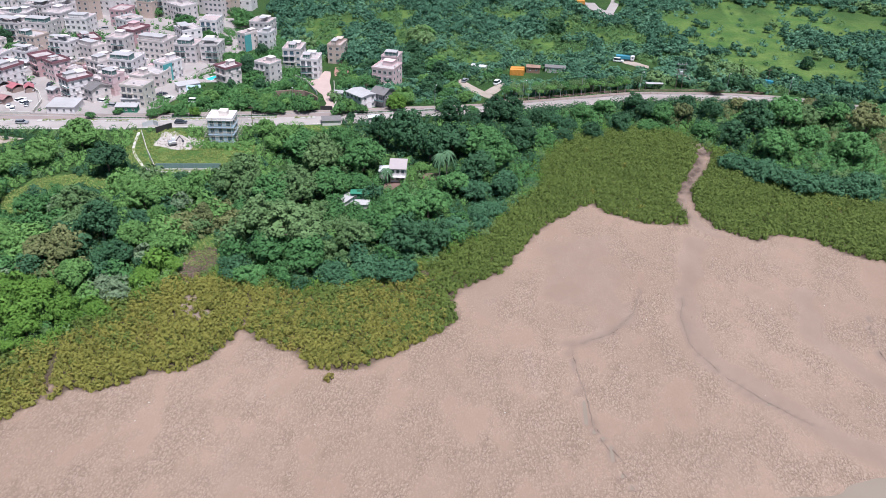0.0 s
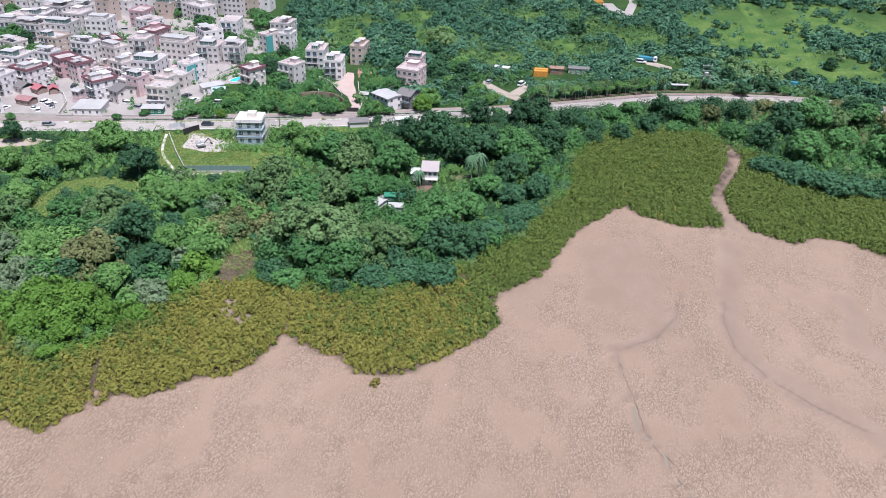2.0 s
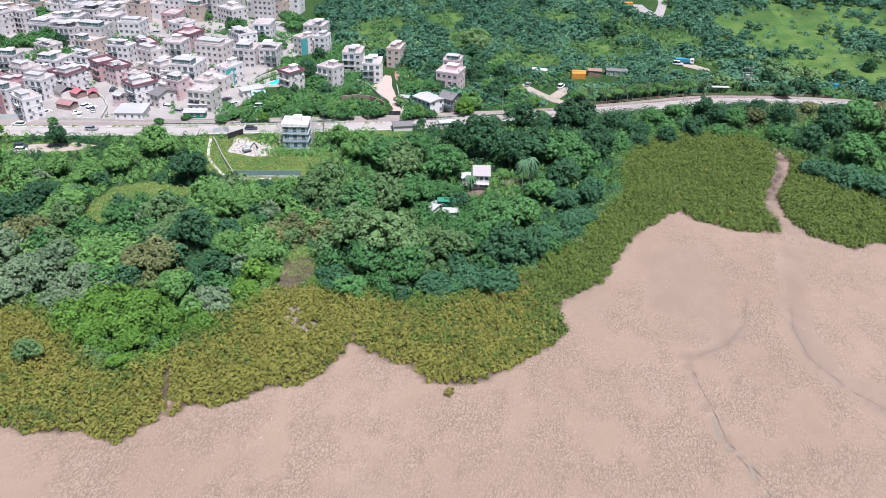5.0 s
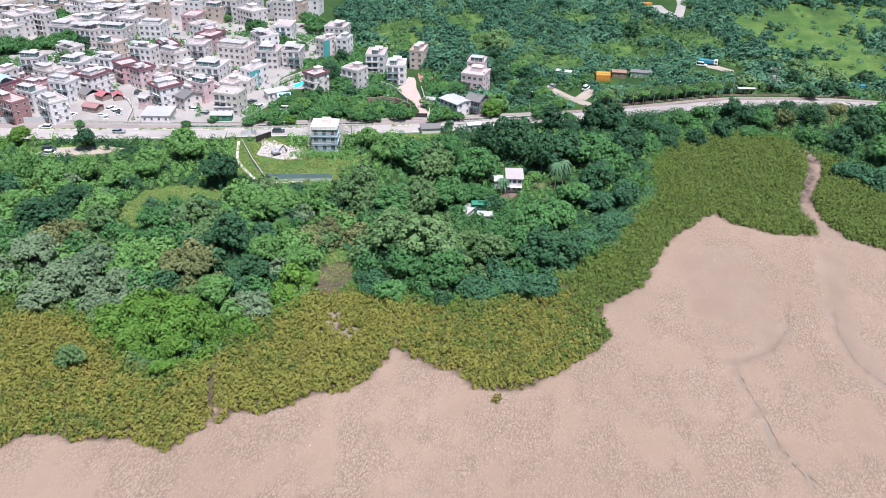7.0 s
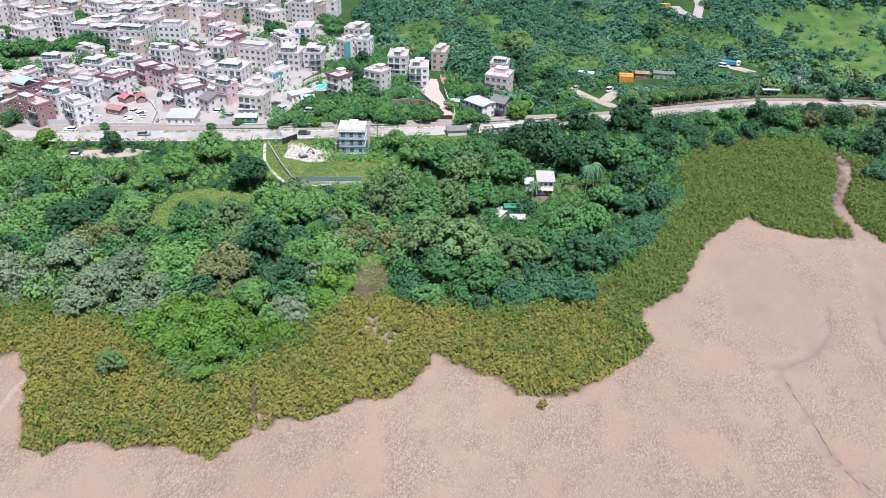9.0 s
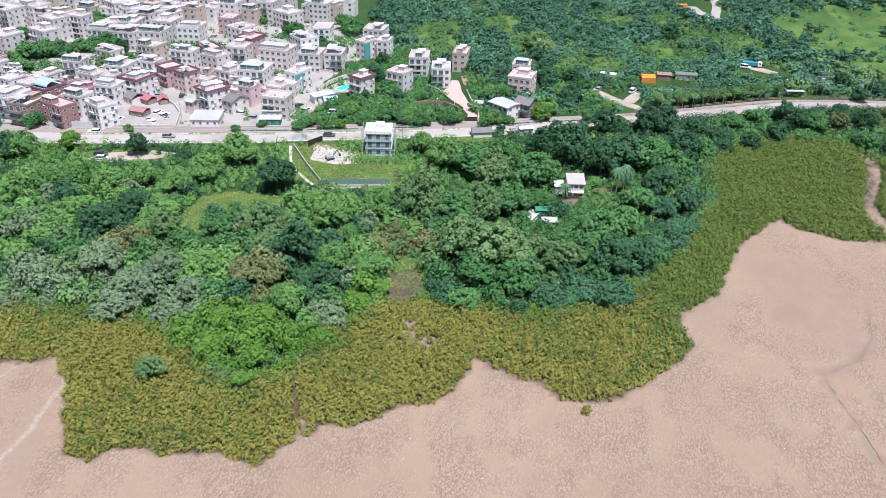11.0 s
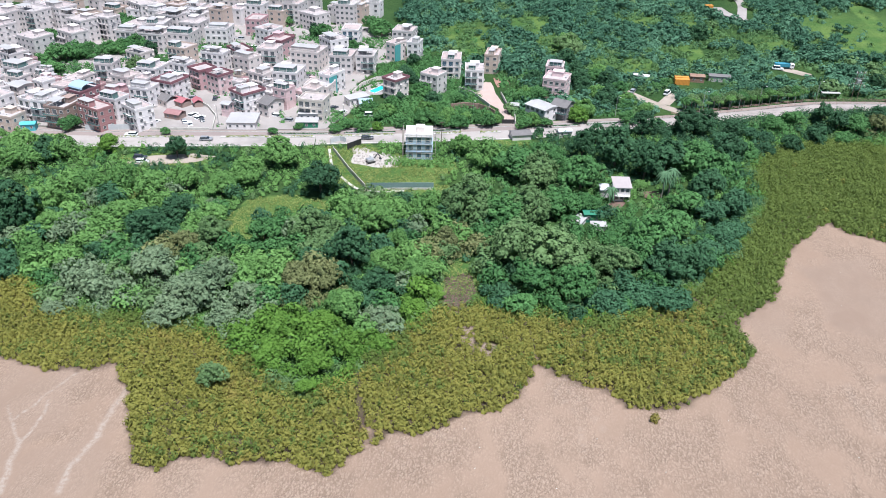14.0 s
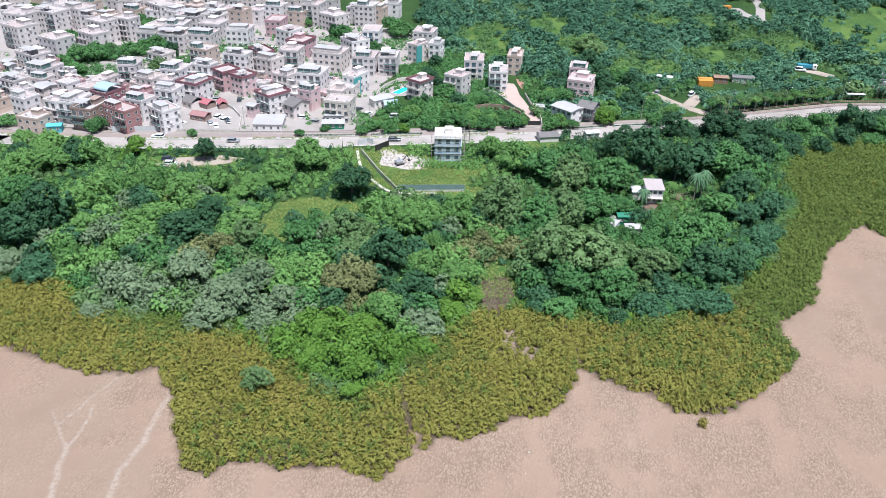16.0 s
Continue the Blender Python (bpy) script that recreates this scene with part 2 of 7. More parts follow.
WATER_EDGE = [(-5000, 40), (-200, 70), (0, 84), (24, 100), (34, 110.5), (50, 114), (66, 118), (86, 127), (130, 134), (5000, 140)]


def height(px, py):
    px, py = np.asarray(px, float), np.asarray(py, float)
    s, t = shore_dist(px, py), tree_dist(px, py)
    z = 0.35 * soft(s, -0.3, 2.5) + 2.15 * soft(t, 0, 22) * soft(s, 0, 15)
    z = z + 0.05 * wobble(px, py, 14.0, 3.0) * (1 - soft(s, -1, 3)) + 0.25 * wobble(px, py, 30.0) * soft(t, 5, 30) * (1 - soft(py, 235, 255))
    z = z + 0.015 * soft(py, 350, 560) * np.clip(py - 350, 0, 1500)
    off = np.where(inside(px, py, WATER_EDGE, 6000), 1.0, -1.0) * apart(px, py, WATER_EDGE)
    z = z - 0.5 * soft(-(off + 0.8 * wobble(px, py, 4.0, 2.5)), -2.0, 25)
    return z - channel_field(px, py)[1] * (1 - soft(s, 0, 2))


def mesh_np(name, verts, faces, mats, index=None, smooth=False):
    """A mesh from arrays of vertices and of equal-sided faces."""
    verts, faces = np.asarray(verts, np.float32), np.asarray(faces, np.int32)
    me = bpy.data.meshes.new(name)
    me.vertices.add(len(verts))
    me.vertices.foreach_set("co", verts.ravel())
    n = faces.shape[1]
    me.loops.add(faces.size)
    me.loops.foreach_set("vertex_index", faces.ravel())
    me.polygons.add(len(faces))
    me.polygons.foreach_set("loop_start", np.arange(0, faces.size, n, dtype=np.int32))
    for m in mats:
        me.materials.append(m)
    if index is not None:
        me.polygons.foreach_set("material_index", np.asarray(index, np.int32))
    me.update(calc_edges=True)
    me.validate()
    if smooth:
        me.shade_smooth()
    return me


# open ground among the trees: centre and half axes
CLEARINGS = [(-134, 214.5, 13, 7.0), (-144, 205, 5.5, 8.5), (-186.7, 217.5, 7, 3.2), (-139.1, 194.3, 8, 2.5), (-96.6, 196.6, 10.3, 2.3), (-109.2, 243.8, 19.5, 13.8), (-96.6, 231.1, 14.9, 4.6), (-33, 227.5, 2.8, 3.6), (-21.5, 237.5, 4.0, 3.2), (-43.7, 213.2, 5.4, 3.0), (-184, 243.8, 15, 4.2),
             (-78.2, 179.4, 5.2, 9.2), (-65.5, 276, 8, 4.6), (-92, 249.5, 6.9, 6.9), (-119.6, 256.1, 7.2, 9.5), (-218.5, 213.9, 11.5, 3.4)]


def open_at(px, py, grow=1.0):
    o = np.zeros(np.shape(px), bool)
    for cx, cy, a, b in CLEARINGS:
        o |= ((px - cx) / (a * grow)) ** 2 + ((py - cy) / (b * grow)) ** 2 < 1
    o |= apart(px, py, [(-130, 260), (-120.6, 243), (-112, 229), (-90.5, 231.5)]) < 1.7 * grow
    o |= apart(px, py, [(-131, 260), (-126.4, 245), (-120.4, 235.5), (-113, 228.5)]) < 1.8 * grow
    return o


# open meadow: centre and half axes
MEADOW = [(-92, 414, 14, 28), (45, 436, 12, 10), (-16, 372, 17, 14), (22, 396, 22, 15), (60, 420, 14, 22), (-60, 440, 15, 16), (0, 452, 16, 12), (130, 385, 26, 30), (152, 388, 24, 20), (170, 358, 17, 13), (118, 440, 34, 46), (165, 474, 60, 34), (-50, 398, 10, 22), (-88, 388, 10, 14), (32, 440, 14, 26)]


def within(px, py, list_of, grow=1.0):
    o = np.zeros(np.shape(px), bool)
    for cx, cy, a, b in list_of:
        o |= ((px - cx) / (a * grow)) ** 2 + ((py - cy) / (b * grow)) ** 2 < 1 + 0.35 * wobble(px, py, 7.0, cx)
    return o


# ---- the ground ----
def steps(fine_lo, fine_hi, step, far, grow=1.35):
    a = list(np.arange(fine_lo, fine_hi + step / 2, step))
    lo, hi, s = [], [], step
    x = fine_hi
    while x < far:
        s *= grow
        x += s
        hi.append(x)
    x, s = fine_lo, step
    while x > -far:
        s *= grow
        x -= s
        lo.append(x)
    return np.array(lo[::-1] + a + hi)


gx, gy = steps(-215, 122, 1.5, 5200), steps(68, 300, 1.5, 5200)
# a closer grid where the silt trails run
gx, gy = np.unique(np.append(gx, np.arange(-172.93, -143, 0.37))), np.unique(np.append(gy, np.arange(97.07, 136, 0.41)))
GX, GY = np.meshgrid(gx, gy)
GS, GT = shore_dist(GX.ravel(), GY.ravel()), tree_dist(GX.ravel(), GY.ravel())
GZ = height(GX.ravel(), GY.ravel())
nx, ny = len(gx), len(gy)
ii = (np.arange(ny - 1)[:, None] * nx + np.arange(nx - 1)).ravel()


def ground_material():
    m, nt, p = nodes_of("tidal_flat_and_grass")
    at = world_at(nt)
    attr = {}
    for k in ("land", "wood", "wet", "pale", "cut", "fringe", "lea", "bare"):
        n = nt.nodes.new("ShaderNodeAttribute")
        n.attribute_name = k
        attr[k] = n.outputs["Fac"]
    # mud: pinkish tan, smooth damp sheets, and stretches of small worm-cast ridges
    big, mid = noise_tex(nt, 0.020, 4, at), noise_tex(nt, 0.12, 5, at)
    drift = nt.nodes.new("ShaderNodeMapping")
    drift.inputs["Rotation"].default_value, drift.inputs["Scale"].default_value = (0, 0, radians(32)), (1.0, 0.55, 1.0)
    nt.links.new(at, drift.inputs["Vector"])
    streak = noise_tex(nt, 0.10, 5, drift.outputs[0], 0.6)
    cell = add(nt, "TexVoronoi", Scale=2.3, Randomness=1.0)
    warp = add(nt, "VectorMath")
    warp.operation = "MULTIPLY_ADD"
    shift = add(nt, "TexNoise", Scale=0.9, Detail=2.0)
    nt.links.new(drift.outputs[0], shift.inputs["Vector"])
    nt.links.new(shift.outputs["Color"], warp.inputs[0])
    warp.inputs[1].default_value = (1.1, 1.1, 1.1)
    nt.links.new(drift.outputs[0], warp.inputs[2])
    nt.links.new(warp.outputs[0], cell.inputs["Vector"])
    casts = maths(nt, "ADD", ramp(nt, cell.outputs["Distance"], 0.1, 0.7, 0.65, 0.0), maths(nt, "MULTIPLY", noise_tex(nt, 3.0, 4, at, 0.7), 1.3))
    speck = noise_tex(nt, 3.4, 3, at, 0.7)
    wetness = maths(nt, "MAXIMUM", attr["wet"], ramp(nt, noise_tex(nt, 0.035, 3, at), 0.52, 0.70, 0, 0.28))
    calm = maths(nt, "SUBTRACT", 1.0, maths(nt, "MINIMUM", maths(nt, "MULTIPLY", wetness, 1.3), 1.0))
    cast = maths(nt, "MULTIPLY", calm, ramp(nt, streak, 0.40, 0.56, 0.15, 1.0))
    mud = mixed(nt, ramp(nt, big, 0.35, 0.65), (0.238, 0.168, 0.124), (0.280, 0.201, 0.150))
    mud = mixed(nt, ramp(nt, streak, 0.36, 0.68, 0, 0.6), mud, (0.352, 0.264, 0.203))
    mud = mixed(nt, ramp(nt, mid, 0.50, 0.75, 0, 0.35), mud, (0.215, 0.156, 0.114))
    # shaded hollows and sunlit crests of the casts, painted into the mud colour
    mud = mixed(nt, maths(nt, "MULTIPLY", ramp(nt, casts, 0.95, 0.50, 0, 0.66), cast), mud, (0.158, 0.110, 0.078))
    mud = mixed(nt, maths(nt, "MULTIPLY", ramp(nt, casts, 0.95, 1.5, 0, 0.75), cast), mud, (0.425, 0.332, 0.260))
    mud = mixed(nt, ramp(nt, speck, 0.69, 0.75, 0, 0.7), mud, (0.095, 0.070, 0.052))
    mud = mixed(nt, maths(nt, "MULTIPLY", wetness, 0.55), mud, (0.180, 0.137, 0.111))
    mud = mixed(nt, maths(nt, "MULTIPLY", attr["pale"], ramp(nt, noise_tex(nt, 1.1, 5, at, 0.65), 0.38, 0.60, 0.12, 0.95)), mud, (0.370, 0.322, 0.278))
    mud = mixed(nt, maths(nt, "MULTIPLY", attr["cut"], 0.30), mud, (0.120, 0.094, 0.080))
    grass = mixed(nt, ramp(nt, noise_tex(nt, 0.05, 5, at), 0.35, 0.65), (0.020, 0.055, 0.014), (0.048, 0.090, 0.022))
    grass = mixed(nt, ramp(nt, noise_tex(nt, 0.5, 5, at), 0.42, 0.66, 0, 0.8), grass, (0.018, 0.050, 0.014))
    grass = mixed(nt, ramp(nt, noise_tex(nt, 1.6, 4, at), 0.52, 0.7, 0, 0.5), grass, (0.060, 0.105, 0.034))
    lea = mixed(nt, ramp(nt, noise_tex(nt, 0.09, 5, at), 0.35, 0.65), (0.060, 0.128, 0.030), (0.118, 0.182, 0.046))
    grass = mixed(nt, maths(nt, "MULTIPLY", attr["lea"], ramp(nt, noise_tex(nt, 0.6, 4, at), 0.3, 0.6, 0.5, 1.0)), grass, lea)
    soil = mixed(nt, noise_tex(nt, 0.8, 4, at), (0.060, 0.048, 0.030), (0.115, 0.095, 0.055))
    soil = mixed(nt, attr["bare"], soil, mixed(nt, noise_tex(nt, 0.9, 5, at), (0.17, 0.125, 0.098), (0.34, 0.265, 0.215)))
    c = mixed(nt, attr["land"], mud, soil)
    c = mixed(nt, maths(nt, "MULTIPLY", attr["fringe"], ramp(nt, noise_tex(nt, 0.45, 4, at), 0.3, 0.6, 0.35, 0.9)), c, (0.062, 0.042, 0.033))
    c = mixed(nt, attr["wood"], c, grass)
    nt.links.new(c, p.inputs["Base Color"])
    dry = ramp(nt, wetness, 0, 1, 0.75, 0.60)
    nt.links.new(maths(nt, "MAXIMUM", dry, maths(nt, "MULTIPLY", attr["land"], 0.9)), p.inputs["Roughness"])
    p.inputs["Specular IOR Level"].default_value = 0.2
    bumped(nt, p, maths(nt, "ADD", maths(nt, "MULTIPLY", casts, cast), maths(nt, "MULTIPLY", mid, 0.5)), 0.8, 0.30)
    return m


def pond_field(px, py):
    """Damp smooth sheets left by the tide: centre and half axes."""
    f = np.zeros(px.shape)
    for cx, cy, a, b in ((26, 184, 12, 27), (-168, 118, 14, 30), (-150, 104, 10, 18), (-2, 176, 7, 16)):
        d = np.hypot((px - cx) / a, (py - cy) / b) + 0.3 * wobble(px, py, 7.0, cx)
        f = np.maximum(f, (0.55 if cx > 0 else 0.40) * (1 - soft(d, 0.72, 1.05)))
    return f


BARE = [(-78.7, 175, 4.2, 8.8), (-75.2, 157.8, 2.1, 5.0), (-70.2, 152.8, 2.4, 2.8), (75, 279, 4.5, 7)]


def bare_field(px, py):
    """Patches without plants inside the mangrove belt."""
    f = np.zeros(px.shape)
    for cx, cy, a, b in BARE:
        f = np.maximum(f, 1 - soft(np.hypot((px - cx) / a, (py - cy) / b), 0.9, 1.35))
    return np.maximum(f, 1 - soft(apart(px, py, CHANNELS[0][0]), 2.0, 4.0))


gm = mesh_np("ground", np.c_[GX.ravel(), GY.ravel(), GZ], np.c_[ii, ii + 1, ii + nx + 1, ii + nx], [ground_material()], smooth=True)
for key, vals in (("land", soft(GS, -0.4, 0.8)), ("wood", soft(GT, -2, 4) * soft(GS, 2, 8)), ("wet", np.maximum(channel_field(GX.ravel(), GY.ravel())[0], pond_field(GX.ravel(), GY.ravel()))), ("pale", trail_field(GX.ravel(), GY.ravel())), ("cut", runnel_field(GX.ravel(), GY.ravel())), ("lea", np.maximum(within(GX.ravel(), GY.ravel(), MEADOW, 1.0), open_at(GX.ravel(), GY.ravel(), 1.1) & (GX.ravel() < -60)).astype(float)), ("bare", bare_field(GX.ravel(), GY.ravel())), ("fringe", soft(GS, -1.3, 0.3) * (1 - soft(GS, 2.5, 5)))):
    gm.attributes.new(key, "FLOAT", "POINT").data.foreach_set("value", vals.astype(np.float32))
def water_material():
    m, nt, p = nodes_of("shallow_murky_water")
    at = world_at(nt)
    nt.links.new(mixed(nt, noise_tex(nt, 0.05, 4, at), (0.20, 0.165, 0.125), (0.27, 0.225, 0.175)), p.inputs["Base Color"])
    p.inputs["Roughness"].default_value = 0.12
    bumped(nt, p, noise_tex(nt, 0.9, 3, at), 0.15, 0.05)
    return m


ground = tagged(new("ground", gm), "pinkish tidal mud flat rising to green grassland", "ground", kind="structure")


# ---- builders ----
def holder(name, x, y, z, turn, label, category, group=""):
    ob = new(name)
    ob.empty_display_size = 0.5
    ob.matrix_world = pose(x, y, z, 0, 0, turn)
    return tagged(ob, label, category, group)


def part(name, bm, material, parent, label="", smooth=False):
    me = bpy.data.meshes.new(name)
    bm.to_mesh(me)
    bm.free()
    for m in material if isinstance(material, (list, tuple)) else [material]:
        me.materials.append(m)
    if smooth:
        me.shade_smooth()
    ob = new(name, me)
    ob.parent = parent
    return tagged(ob, label) if label else ob


def share(name, me, parent, m=None):
    ob = new(name, me)
    ob.parent = parent
    if m is not None:
        ob.matrix_local = m
    return ob


def box(bm, x0, y0, z0, x1, y1, z1, mat=0, bevel=0.0):
    r = bmesh.ops.create_cube(bm, size=1.0, matrix=Matrix.LocRotScale(((x0 + x1) / 2, (y0 + y1) / 2, (z0 + z1) / 2), None, (x1 - x0, y1 - y0, z1 - z0)))
    fs = {f for v in r["verts"] for f in v.link_faces}
    for f in fs:
        f.material_index = mat
    if bevel:
        bmesh.ops.bevel(bm, geom=list({e for f in fs for e in f.edges}), offset=bevel, segments=1, affect="EDGES")
    return bm


def tube(bm, a, b, r0, r1=None, sides=8, mat=0):
    a, b = Vector(a), Vector(b)
    q = (b - a).to_track_quat("Z", "Y")
    r = bmesh.ops.create_cone(bm, cap_ends=True, segments=sides, radius1=r0, radius2=r0 if r1 is None else r1, depth=(b - a).length,
                              matrix=Matrix.Translation((a + b) / 2) @ q.to_matrix().to_4x4())
    for f in {f for v in r["verts"] for f in v.link_faces}:
        f.material_index = mat
    return bm


def fresh():
    return bmesh.new()


def ground_z(x, y):
    return float(height(np.array([float(x)]), np.array([float(y)]))[0])


def ribbon(line, half_l, half_r, lift, z=None, step=3.0, base=None):
    """A strip along a smoothed line: its left and right offsets; with base, a solid strip down to that height."""
    pts = [Vector(p) for p in line]
    path = []
    for k in range(len(pts) - 1):
        p0, p1, p2, p3 = pts[max(k - 1, 0)], pts[k], pts[k + 1], pts[min(k + 2, len(pts) - 1)]
        n = max(2, min(30, int((p2 - p1).length / step)))
        for j in range(n):
            t = j / n
            path.append(0.5 * ((2 * p1) + (p2 - p0) * t + (2 * p0 - 5 * p1 + 4 * p2 - p3) * t * t + (3 * p1 - p0 - 3 * p2 + p3) * t ** 3))
    path.append(pts[-1])
    bm = fresh()
    rows = []
    for k, c in enumerate(path):
        d = (path[min(k + 1, len(path) - 1)] - path[max(k - 1, 0)]).normalized()
        n = Vector((-d.y, d.x))
        zz = (ground_z(c.x, c.y) if z is None else z) + lift
        a, b = c + n * half_l, c - n * half_r
        row = [bm.verts.new((a.x, a.y, zz)), bm.verts.new((b.x, b.y, zz))]
        if base is not None:
            row += [bm.verts.new((b.x, b.y, zz - base)), bm.verts.new((a.x, a.y, zz - base))]
        rows.append(row)
    for r, s in zip(rows, rows[1:]):
        m = len(r)
        for k in range(1 if m == 2 else m):
            bm.faces.new((r[k], r[(k + 1) % m], s[(k + 1) % m], s[k]))
    bmesh.ops.recalc_face_normals(bm, faces=bm.faces[:])
    return bm


def plain(name, bm, material, label, category="", kind="structure"):
    ob = part(name, bm, material, None)
    return tagged(ob, label, category, kind=kind)


wm = fresh()
wr = [wm.verts.new((x, y, -0.16)) for x, y in ((-5200, -5200), (5200, -5200), (5200, 150), (90, 140), (-300, 100), (-5200, 100))]
wm.faces.new(wr)
plain("water", wm, water_material(), "shallow murky brown water at the edge of the mud", "water")


# ---- plants ----
def mixed_mesh(name, verts, quads, material):
    """A mesh of quads and triangles; a triangle repeats its last corner."""
    tri = quads[:, 2] == quads[:, 3]
    nt, nq = int(tri.sum()), int((~tri).sum())
    me = bpy.data.meshes.new(name)
    me.vertices.add(len(verts))
    me.vertices.foreach_set("co", np.asarray(verts, np.float32).ravel())
    me.loops.add(nt * 3 + nq * 4)
    me.loops.foreach_set("vertex_index", np.concatenate([quads[tri][:, :3].ravel(), quads[~tri].ravel()]).astype(np.int32))
    me.polygons.add(nt + nq)
    me.polygons.foreach_set("loop_start", np.concatenate([np.arange(nt) * 3, nt * 3 + np.arange(nq) * 4]).astype(np.int32))
    me.materials.append(material)
    me.update(calc_edges=True)
    return me



def leaf_quads(centres, normals, sizes, rng, curl=0.17):
    """A pointed leaf spray at each centre, facing roughly along its normal."""
    n = len(centres)
    nrm = normals + rng.normal(0, curl, (n, 3))
    nrm /= np.linalg.norm(nrm, axis=1, keepdims=True) + 1e-9
    u = np.cross(nrm, rng.normal(0, 1, (n, 3)))
    u /= np.linalg.norm(u, axis=1, keepdims=True) + 1e-9
    v = np.cross(nrm, u)
    s = sizes[:, None]
    u, v = u * s * 0.55, v * s * rng.uniform(0.38, 0.62, (n, 1))
    verts = np.stack([centres - u - v * 0.8, centres + u * 1.1 - v * 0.5, centres + v * 1.35], 1).reshape(-1, 3)
    f = np.arange(3 * n).reshape(-1, 3)
    return verts, np.c_[f, f[:, 2]]


def dome(n, rng, low=-0.15):
    """Random directions, few of them pointing down."""
    z = rng.uniform(low, 1, n)
    a = rng.uniform(0, 2 * np.pi, n)
    r = np.sqrt(1 - np.clip(z, -1, 1) ** 2)
    return np.stack([r * np.cos(a), r * np.sin(a), z], 1)


PH = (1 + 5 ** 0.5) / 2
ICO_V = np.array([(-1, PH, 0), (1, PH, 0), (-1, -PH, 0), (1, -PH, 0), (0, -1, PH), (0, 1, PH), (0, -1, -PH), (0, 1, -PH), (PH, 0, -1), (PH, 0, 1), (-PH, 0, -1), (-PH, 0, 1)]) / math.hypot(1, PH)
ICO_F = [(0, 11, 5), (0, 5, 1), (0, 1, 7), (0, 7, 10), (0, 10, 11), (1, 5, 9), (5, 11, 4), (11, 10, 2), (10, 7, 6), (7, 1, 8)]
ICO_F = np.array(ICO_F + [(3, 9, 4), (3, 4, 2), (3, 2, 6), (3, 6, 8), (3, 8, 9), (4, 9, 5), (2, 4, 11), (6, 2, 10), (8, 6, 7), (9, 8, 1)])


OCT_V = np.array([(1, 0, 0), (-1, 0, 0), (0, 1, 0), (0, -1, 0), (0, 0, 1), (0, 0, -1)], float)
OCT_F = np.array([(0, 2, 4), (2, 1, 4), (1, 3, 4), (3, 0, 4), (2, 0, 5), (1, 2, 5), (3, 1, 5), (0, 3, 5)])


def crown_mesh(name, material, seed, clumps, leaves, leaf, flat=0.8, lobes=0.14, spire=0.0, heads=6, cored=True):
    """A crown of radius 1 whose base is at z = 0: a few uneven heads, each covered with small clumps of leaves round dark cores."""
    rng = np.random.default_rng(seed)
    a = np.arange(heads) * 2 * np.pi / heads + rng.uniform(-0.5, 0.5, heads) + seed
    far = rng.uniform(0.30, 0.66, heads)
    hc = np.stack([far * np.cos(a), far * np.sin(a), rng.uniform(0.22, 0.75, heads) * flat], 1)
    hr = rng.uniform(0.28, 0.48, heads)
    hc = np.vstack([hc, [[rng.uniform(-0.15, 0.15), rng.uniform(-0.15, 0.15), (0.72 + spire) * flat]]])
    hr = np.append(hr, rng.uniform(0.42, 0.55))
    V, T, base = [], [], 0
    for p, r in zip(hc, hr):
        V.append(p + ICO_V * r * 0.58 * rng.uniform(0.7, 1.15, (12, 1)) * np.array([1, 1, flat]))
        f = ICO_F + base
        T.append(np.c_[f, f[:, 2]])
        base += 12
    # candidate clumps on the heads; those buried in another head are left out
    own = rng.choice(heads + 1, clumps * 9, p=hr ** 2 / np.sum(hr ** 2))
    d = dome(clumps * 9, rng, -0.35)
    c = hc[own] + d * (hr[own] * rng.uniform(0.86, 1.10, clumps * 9))[:, None] * np.array([1, 1, flat])
    gap = np.linalg.norm((c[:, None] - hc[None]) / np.array([1, 1, flat]), axis=2) / hr[None]
    open_ = []
    for k in np.flatnonzero(gap.min(1) > 0.80):
        if len(open_) < clumps and (not open_ or np.min(np.linalg.norm(c[open_] - c[k], axis=1)) > lobes * 0.85):
            open_.append(k)
    c, d = c[open_], d[open_]
    rad = lobes * np.clip(np.exp(rng.normal(0, 0.34, len(c))), 0.5, 1.6)
    if cored:
        for p, r in zip(c, rad):
            V.append(p + OCT_V * r * 0.62 * rng.uniform(0.6, 1.25, (6, 1)))
            f = OCT_F + base
            T.append(np.c_[f, f[:, 2]])
            base += 6
    per = np.maximum(4, (leaves * rad ** 2 / np.sum(rad ** 2)).astype(int))
    which = np.repeat(np.arange(len(c)), per)
    n = len(which)
    dd = dome(n, rng, -0.45) + 0.55 * d[which]
    dd /= np.linalg.norm(dd, axis=1, keepdims=True) + 1e-9
    lv, lf = leaf_quads(c[which] + dd * (rad[which] * rng.uniform(0.80, 1.15, n))[:, None], dd + np.array([0, 0, 0.2]), leaf * rng.uniform(0.7, 1.35, n), rng)
    V.append(lv)
    T.append(lf + base)
    return mixed_mesh(name, np.vstack(V), np.vstack(T), material)


